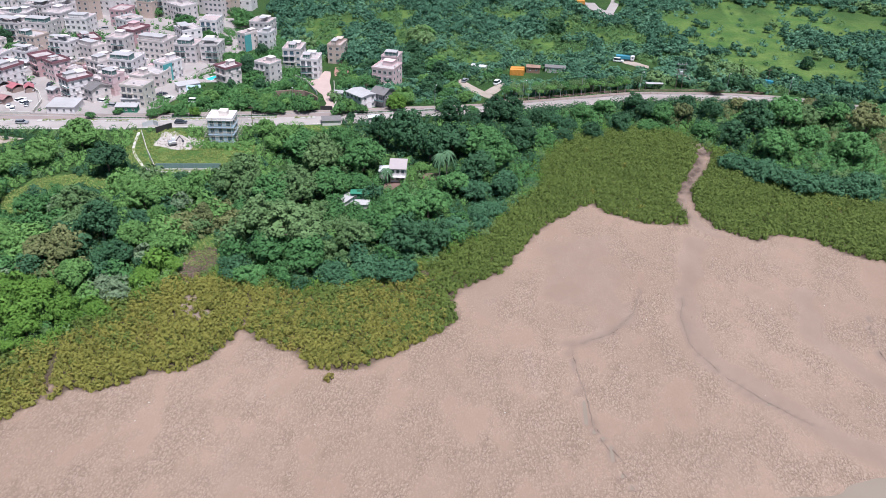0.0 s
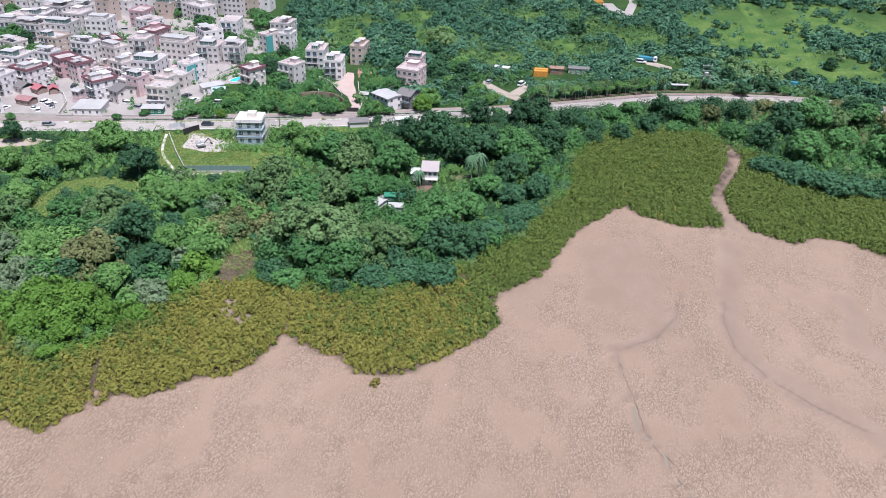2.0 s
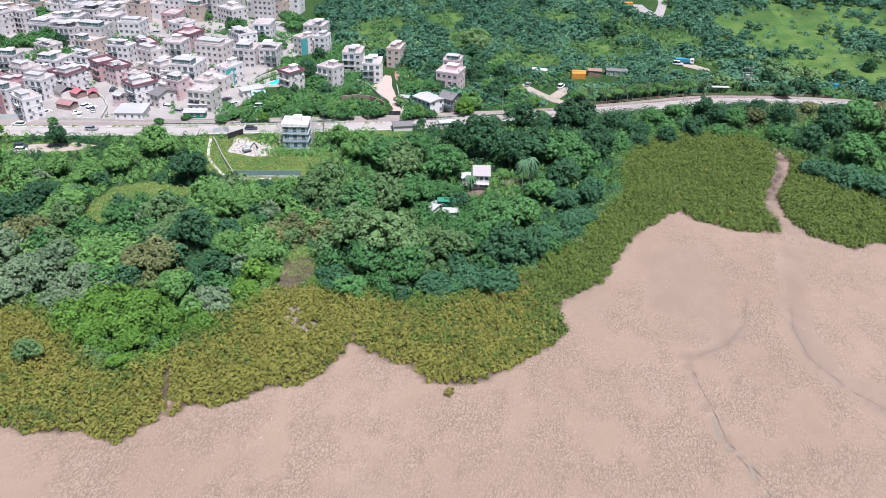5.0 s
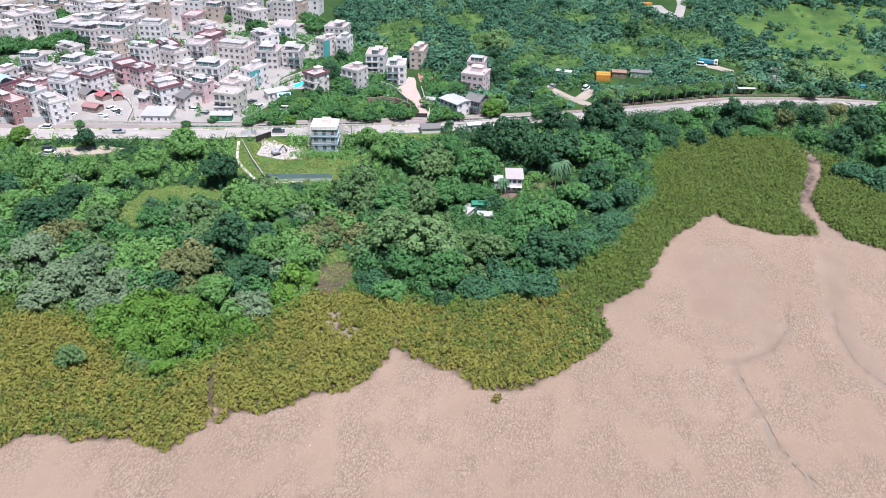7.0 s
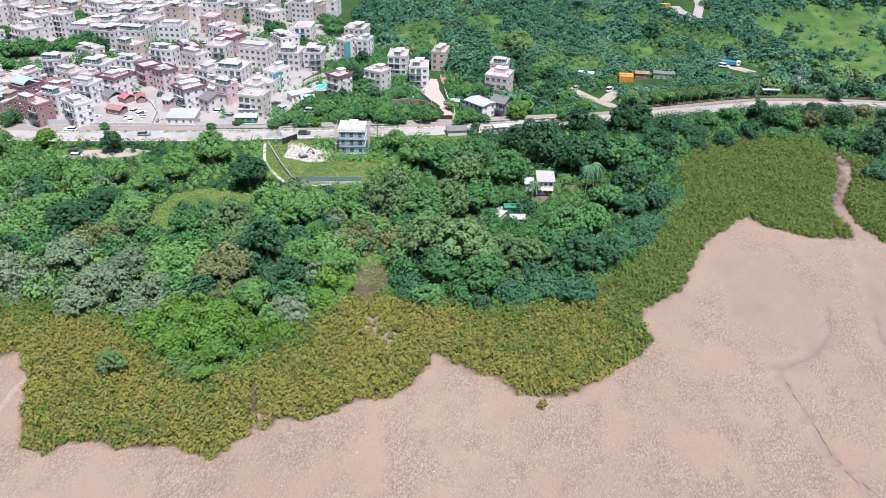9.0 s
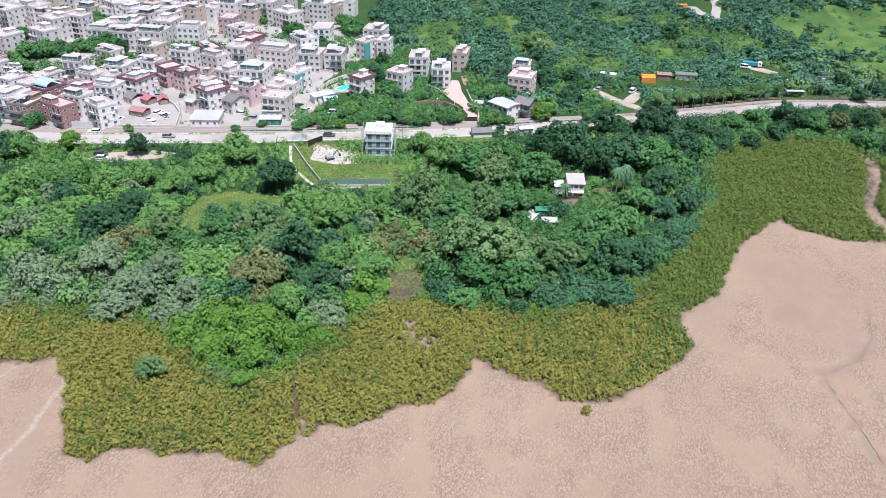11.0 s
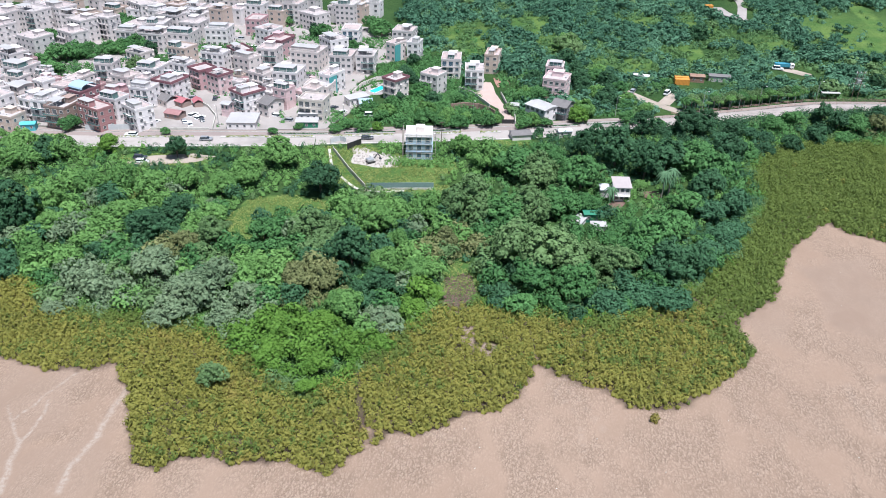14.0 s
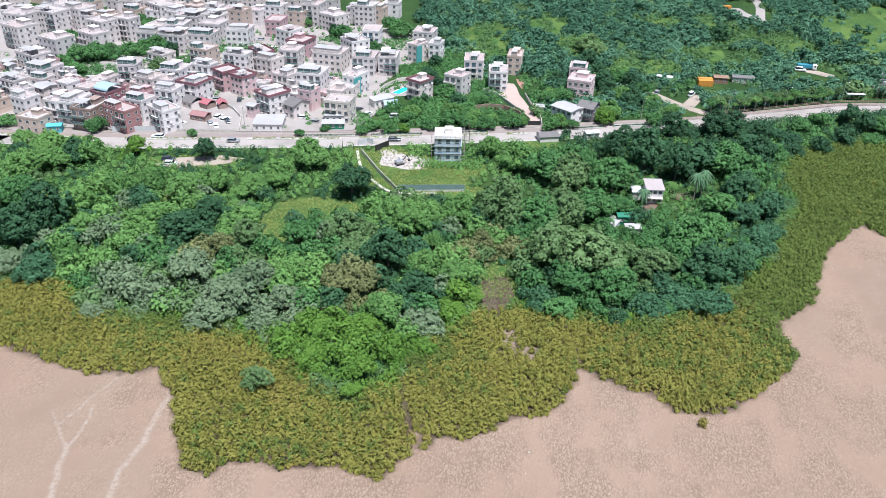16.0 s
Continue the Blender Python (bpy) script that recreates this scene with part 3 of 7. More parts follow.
def trunk_mesh(name, seed, sides=7):
    """A tapered trunk from z = -0.5 to 1 with four limbs that reach out into the crown."""
    rng = np.random.default_rng(seed)
    bm = fresh()
    top = (rng.uniform(-0.05, 0.05), rng.uniform(-0.05, 0.05), 0.45)
    tube(bm, (0, 0, -0.6), top, 0.075, 0.045, sides)
    for k in range(4):
        a = k * 1.57 + rng.uniform(-0.4, 0.4)
        tube(bm, (top[0], top[1], 0.3 + 0.04 * k), (0.5 * math.cos(a), 0.5 * math.sin(a), rng.uniform(0.75, 1.0)), 0.035, 0.014, 5)
    me = bpy.data.meshes.new(name)
    bm.to_mesh(me)
    bm.free()
    me.materials.append(M_BARK)
    return me


SPECIES = {
    "mid": (M_MID, 4, 120, 2350, 0.083, 0.82, 0.135, "round leafy broadleaf tree with a mid-green crown"),
    "fresh": (M_FRESH, 4, 115, 2250, 0.083, 0.76, 0.135, "leafy creeper-hung tree with a fresh green crown"),
    "dark": (M_DARK, 4, 125, 2350, 0.083, 0.95, 0.135, "tall broadleaf tree with a dense dark green crown"),
    "olive": (M_OLIVE, 3, 130, 2350, 0.078, 0.90, 0.125, "spreading tree with a yellowish olive-green crown"),
    "blue": (M_BLUE, 3, 140, 2250, 0.076, 0.62, 0.115, "creeper-covered tree with blue-green leaves"),
    "grey": (M_GREY, 3, 150, 2350, 0.071, 0.70, 0.105, "low spreading tree with pale grey-green leaves"),
    "brown": (M_BROWN, 3, 120, 2050, 0.078, 0.90, 0.120, "tree with a thin brownish-green crown"),
    "shrub": (M_MANGROVE_RUST, 1, 30, 500, 0.146, 0.80, 0.220, "low rounded mangrove bush with yellowish olive leaves"),
    "bright": (M_BRIGHT, 3, 105, 1950, 0.089, 0.75, 0.145, "bushy young tree with bright fresh green leaves"),
}
TREE_MESHES = {}
for si, (kind, (mat, many, clumps, leaves, leaf, flat, lobes, _)) in enumerate(SPECIES.items()):
    TREE_MESHES[kind] = [(crown_mesh("crown", mat, 40 + si * 7 + k, clumps, leaves, leaf, flat, lobes, 0.15 if kind == "dark" else 0.0), trunk_mesh("trunk", 90 + si * 7 + k)) for k in range(many)]
tree_rng = np.random.default_rng(5)


def tree(kind, x, y, r, lift=None):
    """One tree: a trunk and a crown of radius r, its centre at x, y."""
    crown, trunk = TREE_MESHES[kind][tree_rng.integers(len(TREE_MESHES[kind]))]
    g = ground_z(x, y) - 0.05
    up = 0.32 * r + 0.7 if lift is None else lift
    ob = tagged(new("tree"), SPECIES[kind][7], "tree", "trees of the shore wood")
    ob.matrix_world = pose(x, y, g, 0, 0, float(tree_rng.uniform(0, 360)))
    share("trunk", trunk, ob, Matrix.LocRotScale((0, 0, 0.3 * r), None, (r, r, up + r * (0.62 * SPECIES[kind][5] - 0.3))))
    tall = float(tree_rng.uniform(0.85, 1.25))
    share("crown", crown, ob, Matrix.LocRotScale((0, 0, up), Euler((float(tree_rng.uniform(-0.08, 0.08)), 0, 0)), (r * 1.05, r * float(tree_rng.uniform(0.9, 1.08)), r * tall)))
    return ob


PLANTED = []
PLANTED.append(("mid", [(-84.3, 262.3, 4.4), (-74.4, 249.9, 6.7), (-65.0, 243.4, 7.5), (-53.5, 253.6, 5.4), (-44.1, 238.1, 7.3), (-0.8, 246.0, 7.4), (-12.8, 225.6, 5.2), (-68.8, 211.0, 5.9), (-50.9, 218.9, 6.0), (-42.3, 222.8, 3.8), (-59.7, 178.9, 5.9), (-26.3, 200.9, 6.4), (-19.6, 208.3, 5.7), (-16.4, 191.1, 6.1), (-48.9, 174.7, 5.8), (-62.9, 170.0, 4.3), (-143.6, 243.0, 6.7), (-110.7, 207.4, 5.0), (-103.7, 201.3, 5.7), (-99.9, 208.8, 5.1), (-90.8, 210.0, 5.1), (-130.2, 171.6, 4.4), (-97.9, 179.8, 4.5), (-89.7, 177.9, 4.5), (-97.1, 194.3, 3.5), (-105.5, 161.3, 4.9), (-151.7, 198.7, 4.9), (-178.2, 197.1, 4.9), (-168.0, 221.7, 5.4), (-155.7, 219.2, 5.3)]))
PLANTED.append(("mid", [(-150.4, 228.3, 5.5), (-176.4, 216.5, 5.3), (-190.1, 220.9, 4.5), (-231.7, 224.4, 6.3), (-224.6, 231.8, 5.5), (-217.8, 237.1, 4.7), (-203.0, 200.8, 5.8), (-194.4, 189.7, 4.7), (-192.8, 176.5, 4.5), (-195.8, 214.6, 5.2), (-187.2, 219.6, 5.3), (57.7, 295.8, 5.5), (109.9, 300.8, 7.6), (131.4, 307.0, 6.7), (99.9, 271.8, 7.0), (115.0, 281.7, 6.2)]))
PLANTED.append(("olive", [(-57.7, 236.3, 6.4), (-79.4, 213.6, 7.6), (-59.9, 214.1, 6.8), (-64.0, 188.5, 7.7), (-54.3, 184.3, 8.3), (-37.8, 188.2, 5.4), (-121.8, 195.6, 5.6), (-147.5, 189.3, 4.8), (118.2, 299.0, 6.5)]))
PLANTED.append(("dark", [(-31.5, 256.7, 7.4), (-22.9, 247.5, 6.6), (-15.3, 253.2, 7.6), (-6.5, 256.7, 7.7), (-6.3, 232.5, 6.2), (-42.2, 261.4, 4.9), (-36.5, 275.2, 4.1), (-32.5, 191.2, 5.9), (-24.0, 189.0, 6.1), (-125.9, 225.2, 6.3), (-107.8, 182.4, 5.8), (-134.6, 192.2, 4.8), (-98.4, 171.2, 4.4), (-163.0, 200.8, 5.0), (-167.1, 189.8, 5.6), (-223.4, 203.8, 6.7), (-205.6, 190.3, 7.1), (-210.6, 183.7, 6.2), (7.5, 263.5, 6.0), (15.8, 273.6, 5.8), (24.3, 279.2, 5.2), (35.1, 283.7, 5.3), (46.6, 294.2, 6.5), (77.9, 290.1, 6.4), (86.6, 283.0, 7.3), (97.2, 293.0, 7.5)]))
PLANTED.append(("blue", [(-6.1, 222.6, 5.2), (-33.0, 176.6, 5.8), (-41.5, 172.9, 5.8), (-25.7, 174.8, 5.8), (-11.0, 200.9, 4.8), (-3.6, 213.8, 5.8), (3.1, 229.7, 6.2), (-198.5, 170.5, 5.8), (100.0, 246.1, 7.4), (111.4, 247.7, 7.4)]))
PLANTED.append(("brown", [(-83.9, 193.4, 4.0), (-118.4, 169.0, 5.1), (-113.5, 169.4, 4.4), (-153.9, 185.1, 3.9), (72.1, 304.1, 5.6), (139.2, 293.5, 7.4)]))
PLANTED.append(("grey", [(-139.5, 169.4, 5.8), (-145.4, 163.2, 5.7), (-157.2, 171.6, 6.7), (-147.8, 156.5, 5.6), (-130.5, 162.1, 4.3), (-96.4, 159.9, 4.9), (-206.6, 173.6, 5.2), (-176.7, 155.7, 3.4), (-149.4, 154.3, 4.0), (83.8, 262.0, 6.9), (91.0, 253.8, 7.6), (121.2, 244.8, 7.4)]))
PLANTED.append(("bright", [(-110.2, 151.1, 4.7), (-118.6, 151.1, 4.0), (-102.1, 147.4, 4.6), (-118.9, 142.1, 3.9), (-107.6, 140.0, 3.2), (-108.7, 132.6, 2.5), (-95.1, 150.2, 3.3), (-88.5, 166.7, 2.9), (-85.5, 172.4, 2.9), (-205.6, 247.8, 3.6), (127.0, 270.6, 7.0)]))
PLANTED.append(("dark", [(-1.9, 290.1, 5.5), (-18.4, 286.8, 5.3), (42.3, 307.2, 5.0), (53.5, 309.8, 5.5), (57.5, 304.2, 5.5), (73.4, 307.5, 6.5), (32.9, 300.1, 5.0), (4.0, 289.4, 5.3), (15.1, 291.3, 4.8), (84.0, 305.8, 6.2), (64.5, 302.8, 5.8)]))
PLANTED.append(("blue", [(22.0, 291.5, 4.2), (9.5, 283.0, 4.4), (27.0, 289.0, 4.6)]))
PLANTED.append(("dark", [(116, 318, 5.0), (137, 314, 5.0), (158, 311, 5.5), (128, 310, 5.5), (148, 306, 5.5), (168, 305, 5.5)]))
PLANTED.append(("brown", [(126.5, 319.5, 4.2), (147, 315.5, 4.4), (156, 316, 4.2), (97, 317, 3.6)]))
PLANTED.append(("olive", [(-129.1, 133.4, 3.4)]))
PLANTED.append(("fresh", [(-25.2, 239.2, 2.4)]))
PLANTED.append(("mid", [(-242.5, 243.5, 5.0), (-233.1, 244.0, 5.2), (-226.6, 245.5, 4.6), (-219.6, 243.0, 4.4), (-232.6, 235.3, 5.0)]))
PLANTED.append(("dark", [(-237.1, 232.2, 5.0), (-220.1, 235.6, 4.6), (-180.4, 246.0, 4.2)]))

heroes = [(kind, x, y, r) for kind, rows in PLANTED for x, y, r in rows if ((x + 138) / 13) ** 2 + ((y - 212) / 9) ** 2 > 1]
# the western wood is lighter, the knoll by the hut darker
heroes = [(k, x, y, r * 0.78) if 8 < x < 95 and y > 276 else ("blue" if k == "grey" and x > 80 else "mid" if k == "bright" and x > 80 else k, x, y, r) for k, x, y, r in heroes]
heroes = [("fresh" if k == "mid" and x < -74 else "dark" if k == "mid" and i % 3 == 1 and -40 < x < 10 else "mid" if k == "dark" and i % 4 == 2 else k, x, y, r) for i, (k, x, y, r) in enumerate(heroes)]
for kind, x, y, r in heroes:
    border = float(tree_dist(np.array([x]), np.array([y]))[0]) < 6 and y > 140
    tree(kind, x, y, r, 0.08 * r if border else None)

def scatter(x0, x1, y0, y1, gap, rng):
    """Points on a jittered grid."""
    xs, ys = np.meshgrid(np.arange(x0, x1, gap), np.arange(y0, y1, gap * 0.87))
    xs = xs + (np.arange(xs.shape[0]) % 2)[:, None] * gap / 2
    return (xs + rng.uniform(-0.42, 0.42, xs.shape) * gap).ravel(), (ys + rng.uniform(-0.42, 0.42, ys.shape) * gap).ravel()


HX, HY, HR = (np.array([h[k] for h in heroes]) for k in (1, 2, 3))
fx, fy = scatter(-302, 218, 126, 345, 5.2, np.random.default_rng(8))
keep = (tree_dist(fx, fy) > 2) & (apart(fx, fy, ROAD) > np.where(fx < -60, 10.9, 7.5)) & ~open_at(fx, fy, 1.1) & (fy < np.interp(fx, [p[0] for p in ROAD], [p[1] for p in ROAD]))
filled, infill = 0, {}
for x, y in zip(fx[keep], fy[keep]):
    near = np.hypot(HX - x, HY - y)
    j = int(np.argmin(near))
    r = float(tree_rng.uniform(2.3, 4.5)) if x < -60 else float(tree_rng.uniform(2.1, 3.7))
    if near[j] < HR[j] * 0.75 or filled > 460 or tree_rng.uniform() < 0.1:
        continue
    kind = heroes[j][0] if tree_rng.uniform() < 0.6 else str(tree_rng.choice(["fresh", "mid", "mid", "blue", "dark", "olive", "grey"] if x < -70 else ["mid", "mid", "dark", "olive", "blue"]))
    if heroes[j][0] == "bright" or kind == "bright":
        kind = "bright" if near[j] < 12 and heroes[j][0] == "bright" else "fresh"
    infill.setdefault(kind, []).append((float(x), float(y), r))
    filled += 1


def clump_stuff(name, xs, ys, radii, material, leaves, leaf, rng, label, category, flat=0.8, cores=True, zlift=0.0, curl=0.17, core=0.74):
    """A great many low plants in one mesh: each a few leaf sprays on a dark core."""
    z = height(xs, ys) + zlift
    n = len(xs)
    base = np.stack([xs, ys, z], 1)
    dirs = dome(n * leaves, rng, -0.1)
    rr = np.repeat(radii, leaves)
    pts = np.repeat(base, leaves, 0) + dirs * (rr * rng.uniform(0.82, 1.06, n * leaves))[:, None] * np.array([1, 1, flat]) + np.stack([0 * rr, 0 * rr, rr * 0.55 * flat], 1)
    v, f = leaf_quads(pts, dirs + np.array([0, 0, 0.25]), np.full(n * leaves, leaf) * np.sqrt(rr) * rng.uniform(0.7, 1.3, n * leaves), rng, curl)
    if cores:
        # a low five-sided cap under each plant
        a = np.linspace(0, 2 * np.pi, 6)[:5]
        ring = np.stack([np.cos(a), np.sin(a), 0 * a], 1)
        cap = np.concatenate([ring * 0.85, ring[::-1] * 0.55 + [0, 0, 0.9 * flat]], 0)
        cv = (base[:, None] + cap[None] * radii[:, None, None] * core * rng.uniform(0.8, 1.1, (n, 10, 1))).reshape(-1, 3)
        o = len(v) + np.arange(n)[:, None] * 10
        quads = [(k, (k + 1) % 5, 5 + (3 - k) % 5, 5 + (4 - k) % 5) for k in range(5)] + [(5, 8, 7, 6), (5, 9, 8, 5)]
        cf = np.concatenate([o + np.array([q]) for q in quads[:6]], 0)
        v, f = np.vstack([v, cv]), np.vstack([f, cf])
    ob = new(name, mixed_mesh(name, v, f, material))
    return tagged(ob, label, category, kind="stuff")


# mangrove belt
mr = np.random.default_rng(3)
mx, my = scatter(-300, 190, 105, 300, 1.1, mr)
ms, mt = shore_dist(mx, my), tree_dist(mx, my)
bare = np.zeros(len(mx), bool)
for cx, cy, a, b in BARE:
    bare |= ((mx - cx) / a) ** 2 + ((my - cy) / b) ** 2 < 1 + 0.6 * wobble(mx, my, 0.9) + mr.uniform(-0.9, 0.55, len(mx))
for line, wide in (([(-94.5, 124), (-98, 135), (-99, 143)], 0.6), ([(-9, 168), (-15, 175), (-20, 182)], 0.45), ([(-59.3, 154), (-61, 162), (-62, 166)], 0.5), (CHANNELS[0][0], 2.2)):
    bare |= apart(mx + 0.5 * wobble(mx, my, 2.0), my, line) < wide
keep = (ms > -0.2) & (mt < 1.5) & ~bare
mx, my, ms, mt = mx[keep], my[keep], ms[keep], mt[keep]
mrad = mr.uniform(0.50, 1.12, len(mx)) * np.where(ms < 1.5, 0.9, 1.0) * (1 + 0.18 * wobble(mx, my, 6.0))
rust = (wobble(mx, my, 9.0, 5.0) - 1.5 * soft(mx, -15, 15) + mr.normal(0, 0.35, len(mx))) > 1.0
green = ~rust & ((0.7 * wobble(mx, my, 16.0, 7.0) + 0.8 * soft(mt, -7, 0) + 2.2 * soft(mx, -36, 4) + mr.normal(0, 0.45, len(mx))) > 0.75)
plainer = ~rust & ~green
# the canopy rises and dips in soft heaps
swell = (0.40 * wobble(mx, my, 0.7, 2.0) + 0.45 * wobble(mx, my, 1.9, 6.0) + mr.uniform(-0.45, 0.45, len(mx))) * soft(ms, 0.3, 3.0)
clump_stuff("mangroves", mx[plainer], my[plainer], mrad[plainer] * 1.12, M_MANGROVE, 27, 0.37, mr, "dense olive-green mangrove shrubs along the mud", "mangrove", 1.2, zlift=swell[plainer], curl=0.14, core=0.84)
clump_stuff("mangroves", mx[green], my[green], mrad[green] * 1.16, M_MANGROVE_GREEN, 27, 0.37, mr, "fresh green mangrove shrubs among the olive ones", "mangrove", 1.25, zlift=swell[green], curl=0.14, core=0.84)
clump_stuff("mangroves", mx[rust], my[rust], mrad[rust] * 1.08, M_MANGROVE_RUST, 27, 0.37, mr, "mangrove shrubs with rusty yellow leaves", "mangrove", 1.1, zlift=swell[rust], curl=0.14, core=0.84)

# undergrowth of the shore wood, and the tangle beyond the road
ux, uy = scatter(-300, 190, 124, 340, 3.0, mr)
ok = (tree_dist(ux, uy) > 0.6) & (apart(ux, uy, ROAD) > np.where(ux < -130, 10.0, np.where(ux < -60, 9.2, 5.6))) & ~open_at(ux, uy) & (uy < np.interp(ux, [p[0] for p in ROAD], [p[1] for p in ROAD]))
ux, uy = ux[ok], uy[ok]
ur = mr.uniform(0.8, 1.8, len(ux)) * np.where(ux > -5, 1.25, 1.0)
kinds = list(SPECIES)
owner = np.array([kinds.index(h[0]) for h in heroes])
jit = mr.normal(0, 2.5, (2, len(ux)))
pick = owner[np.argmin(np.hypot(HX[:, None] - ux - jit[0], HY[:, None] - uy - jit[1]) - HR[:, None] * 0.5, axis=0)]
swap = mr.uniform(0, 1, len(ux)) < 0.32
pick[swap] = mr.choice([0, 1, 1, 3, 4], int(swap.sum()))
pick[(pick == kinds.index('bright')) & (np.min(np.hypot(HX[owner == kinds.index('bright')][:, None] - ux, HY[owner == kinds.index('bright')][:, None] - uy), axis=0) > 7)] = 1
for k, kind in enumerate(kinds):
    s = pick == k
    if not s.any():
        continue
    clump_stuff("undergrowth", ux[s], uy[s], ur[s], SPECIES[kind][0], 50, 0.31, mr, f"{('green', 'light green', 'dark green', 'olive-green', 'blue-green', 'grey-green', 'brownish', 'rusty', 'fresh green')[k]} undergrowth and creepers of the shore wood", "bushes", 1.0, zlift=0.25)

# bushes and creepers where the wood meets the mangroves
qx, qy = scatter(-300, 190, 124, 320, 1.9, mr)
qd = tree_dist(qx, qy)
ok = (qd > -0.6) & (qd < 4.0) & (apart(qx, qy, ROAD) > 8) & ~open_at(qx, qy) & (np.hypot((qx + 78.7) / 4.5, (qy - 176) / 9) > 1)
qx, qy = qx[ok], qy[ok]
qk = wobble(qx, qy, 8.0, 4.0) + mr.normal(0, 0.45, len(qx))
for sel, mat, words in ((qk < -0.3, M_OLIVE, "dull green"), ((qk >= -0.3) & (qk < 0.55), M_BRIGHT, "fresh green"), (qk >= 0.55, M_MANGROVE_GREEN, "olive-green")):
    clump_stuff("border_bushes", qx[sel], qy[sel], mr.uniform(0.9, 1.9, int(sel.sum())), mat, 46, 0.28, mr, f"{words} bushes along the edge of the wood", "bushes", 1.0)

# low weeds on the open ground
wx, wy = scatter(-235, 10, 175, 275, 0.85, mr)
ok = open_at(wx, wy, 1.05) & (wobble(wx, wy, 3.0, 2.0) + mr.normal(0, 0.5, len(wx)) > -0.35) & (tree_dist(wx, wy) > 4) & (wx < -60)
for cx, cy, a, b in ((-113, 253, 9, 6), (-97, 258, 7, 6), (-31, 227, 6, 8), (-23, 237, 6, 5), (-184, 244, 13, 3.2)):
    ok &= ((wx - cx) / a) ** 2 + ((wy - cy) / b) ** 2 > 1
clump_stuff("weeds", wx[ok], wy[ok], mr.uniform(0.25, 0.6, int(ok.sum())), M_WEED, 15, 0.36, mr, "tall grass and weeds on the clearings", "weeds", 0.8, cores=False)


# ---- trees beyond the road ----
BEYOND = []
BEYOND.append(("dark", [(-275.5, 333.1, 5.0), (-272.0, 341.9, 5.6), (-269.0, 349.3, 5.7), (-262.6, 349.4, 4.6), (-293.4, 372.9, 4.9), (-272.3, 316.4, 2.9), (-258.6, 391.5, 5.7), (-272.8, 407.0, 4.7), (-249.2, 389.0, 3.9), (-244.8, 361.1, 4.8), (-250.6, 358.5, 4.0), (-225.9, 343.0, 3.0), (-228.8, 265.5, 3.7), (-194.5, 421.9, 3.6), (-186.5, 419.8, 3.0), (-149.5, 373.7, 2.7), (-113.4, 337.5, 3.4), (-113.1, 359.4, 3.1), (-98.9, 307.7, 3.2), (-112.9, 311.8, 2.3), (-53.4, 323.5, 2.9), (-88.1, 315.7, 2.4), (-37.5, 332.1, 3.4), (-39.1, 358.2, 3.1), (-29.7, 315.6, 4.2), (-27.4, 329.9, 3.4), (-56.8, 282.1, 1.7), (101.5, 345.4, 4.0), (106.2, 343.9, 3.4)]))
BEYOND.append(("dark", [(92.8, 338.0, 3.4), (122.0, 358.9, 4.6), (89.7, 352.9, 3.5), (144.5, 382.2, 2.7), (27.0, 423.1, 5.4)]))
BEYOND.append(("mid", [(-265.9, 324.1, 4.4), (-256.2, 358.6, 3.7), (-262.9, 266.5, 3.1), (-293.9, 317.1, 2.9), (-198.9, 415.5, 3.5), (-164.4, 400.8, 4.8), (-135.0, 406.1, 6.3), (-144.3, 375.3, 3.8), (-136.0, 373.8, 3.2), (-137.3, 364.6, 3.1), (-126.2, 350.9, 2.5), (-105.6, 318.9, 3.7), (-114.4, 305.0, 2.7), (-122.5, 298.1, 3.1), (-117.1, 290.9, 2.6), (-131.4, 304.6, 1.6), (-131.9, 275.6, 2.1), (-128.5, 280.5, 2.5), (-121.8, 278.6, 2.9), (-107.6, 283.3, 2.5), (-99.8, 290.8, 3.4), (-95.1, 301.9, 3.1), (-90.1, 312.2, 3.2), (-93.1, 287.0, 3.0), (-145.8, 276.5, 1.7), (-154.0, 270.9, 1.6), (-202.1, 304.8, 1.6), (-192.3, 265.8, 1.6), (-81.7, 294.5, 2.7), (-76.0, 289.6, 3.1)]))
BEYOND.append(("mid", [(-91.4, 288.5, 3.1), (-96.8, 295.5, 2.7), (-86.3, 286.2, 3.1), (-63.1, 316.7, 3.3), (-61.0, 332.1, 3.4), (-58.3, 346.4, 3.1), (-21.7, 334.7, 3.4), (-22.5, 299.2, 3.1), (-31.7, 349.1, 3.6), (-22.5, 314.0, 2.8), (-10.0, 297.3, 2.2), (-62.6, 289.8, 3.1), (-59.1, 294.8, 2.7), (-54.1, 291.7, 2.2), (-7.1, 340.3, 2.5), (-2.2, 345.1, 2.5), (112.0, 342.6, 2.9)]))
BEYOND.append(("olive", [(-233.4, 336.1, 3.5), (-40.9, 387.6, 5.6)]))
BEYOND.append(("bright", [(-208.7, 255.2, 2.4), (-116.7, 279.3, 2.1), (-41.6, 298.8, 4.0)]))
BEYOND.append(("blue", [(-45.3, 366.1, 3.2)]))
BEYOND.append(("dark", [(-58.6, 338.5, 3.6), (-53.8, 329.0, 3.4), (-58.8, 326.8, 3.6), (-38.4, 342.0, 3.8), (-28.6, 316.0, 3.8), (-26.6, 341.0, 4.2), (-43.1, 372.0, 4.0), (-113.7, 339.5, 3.4)]))
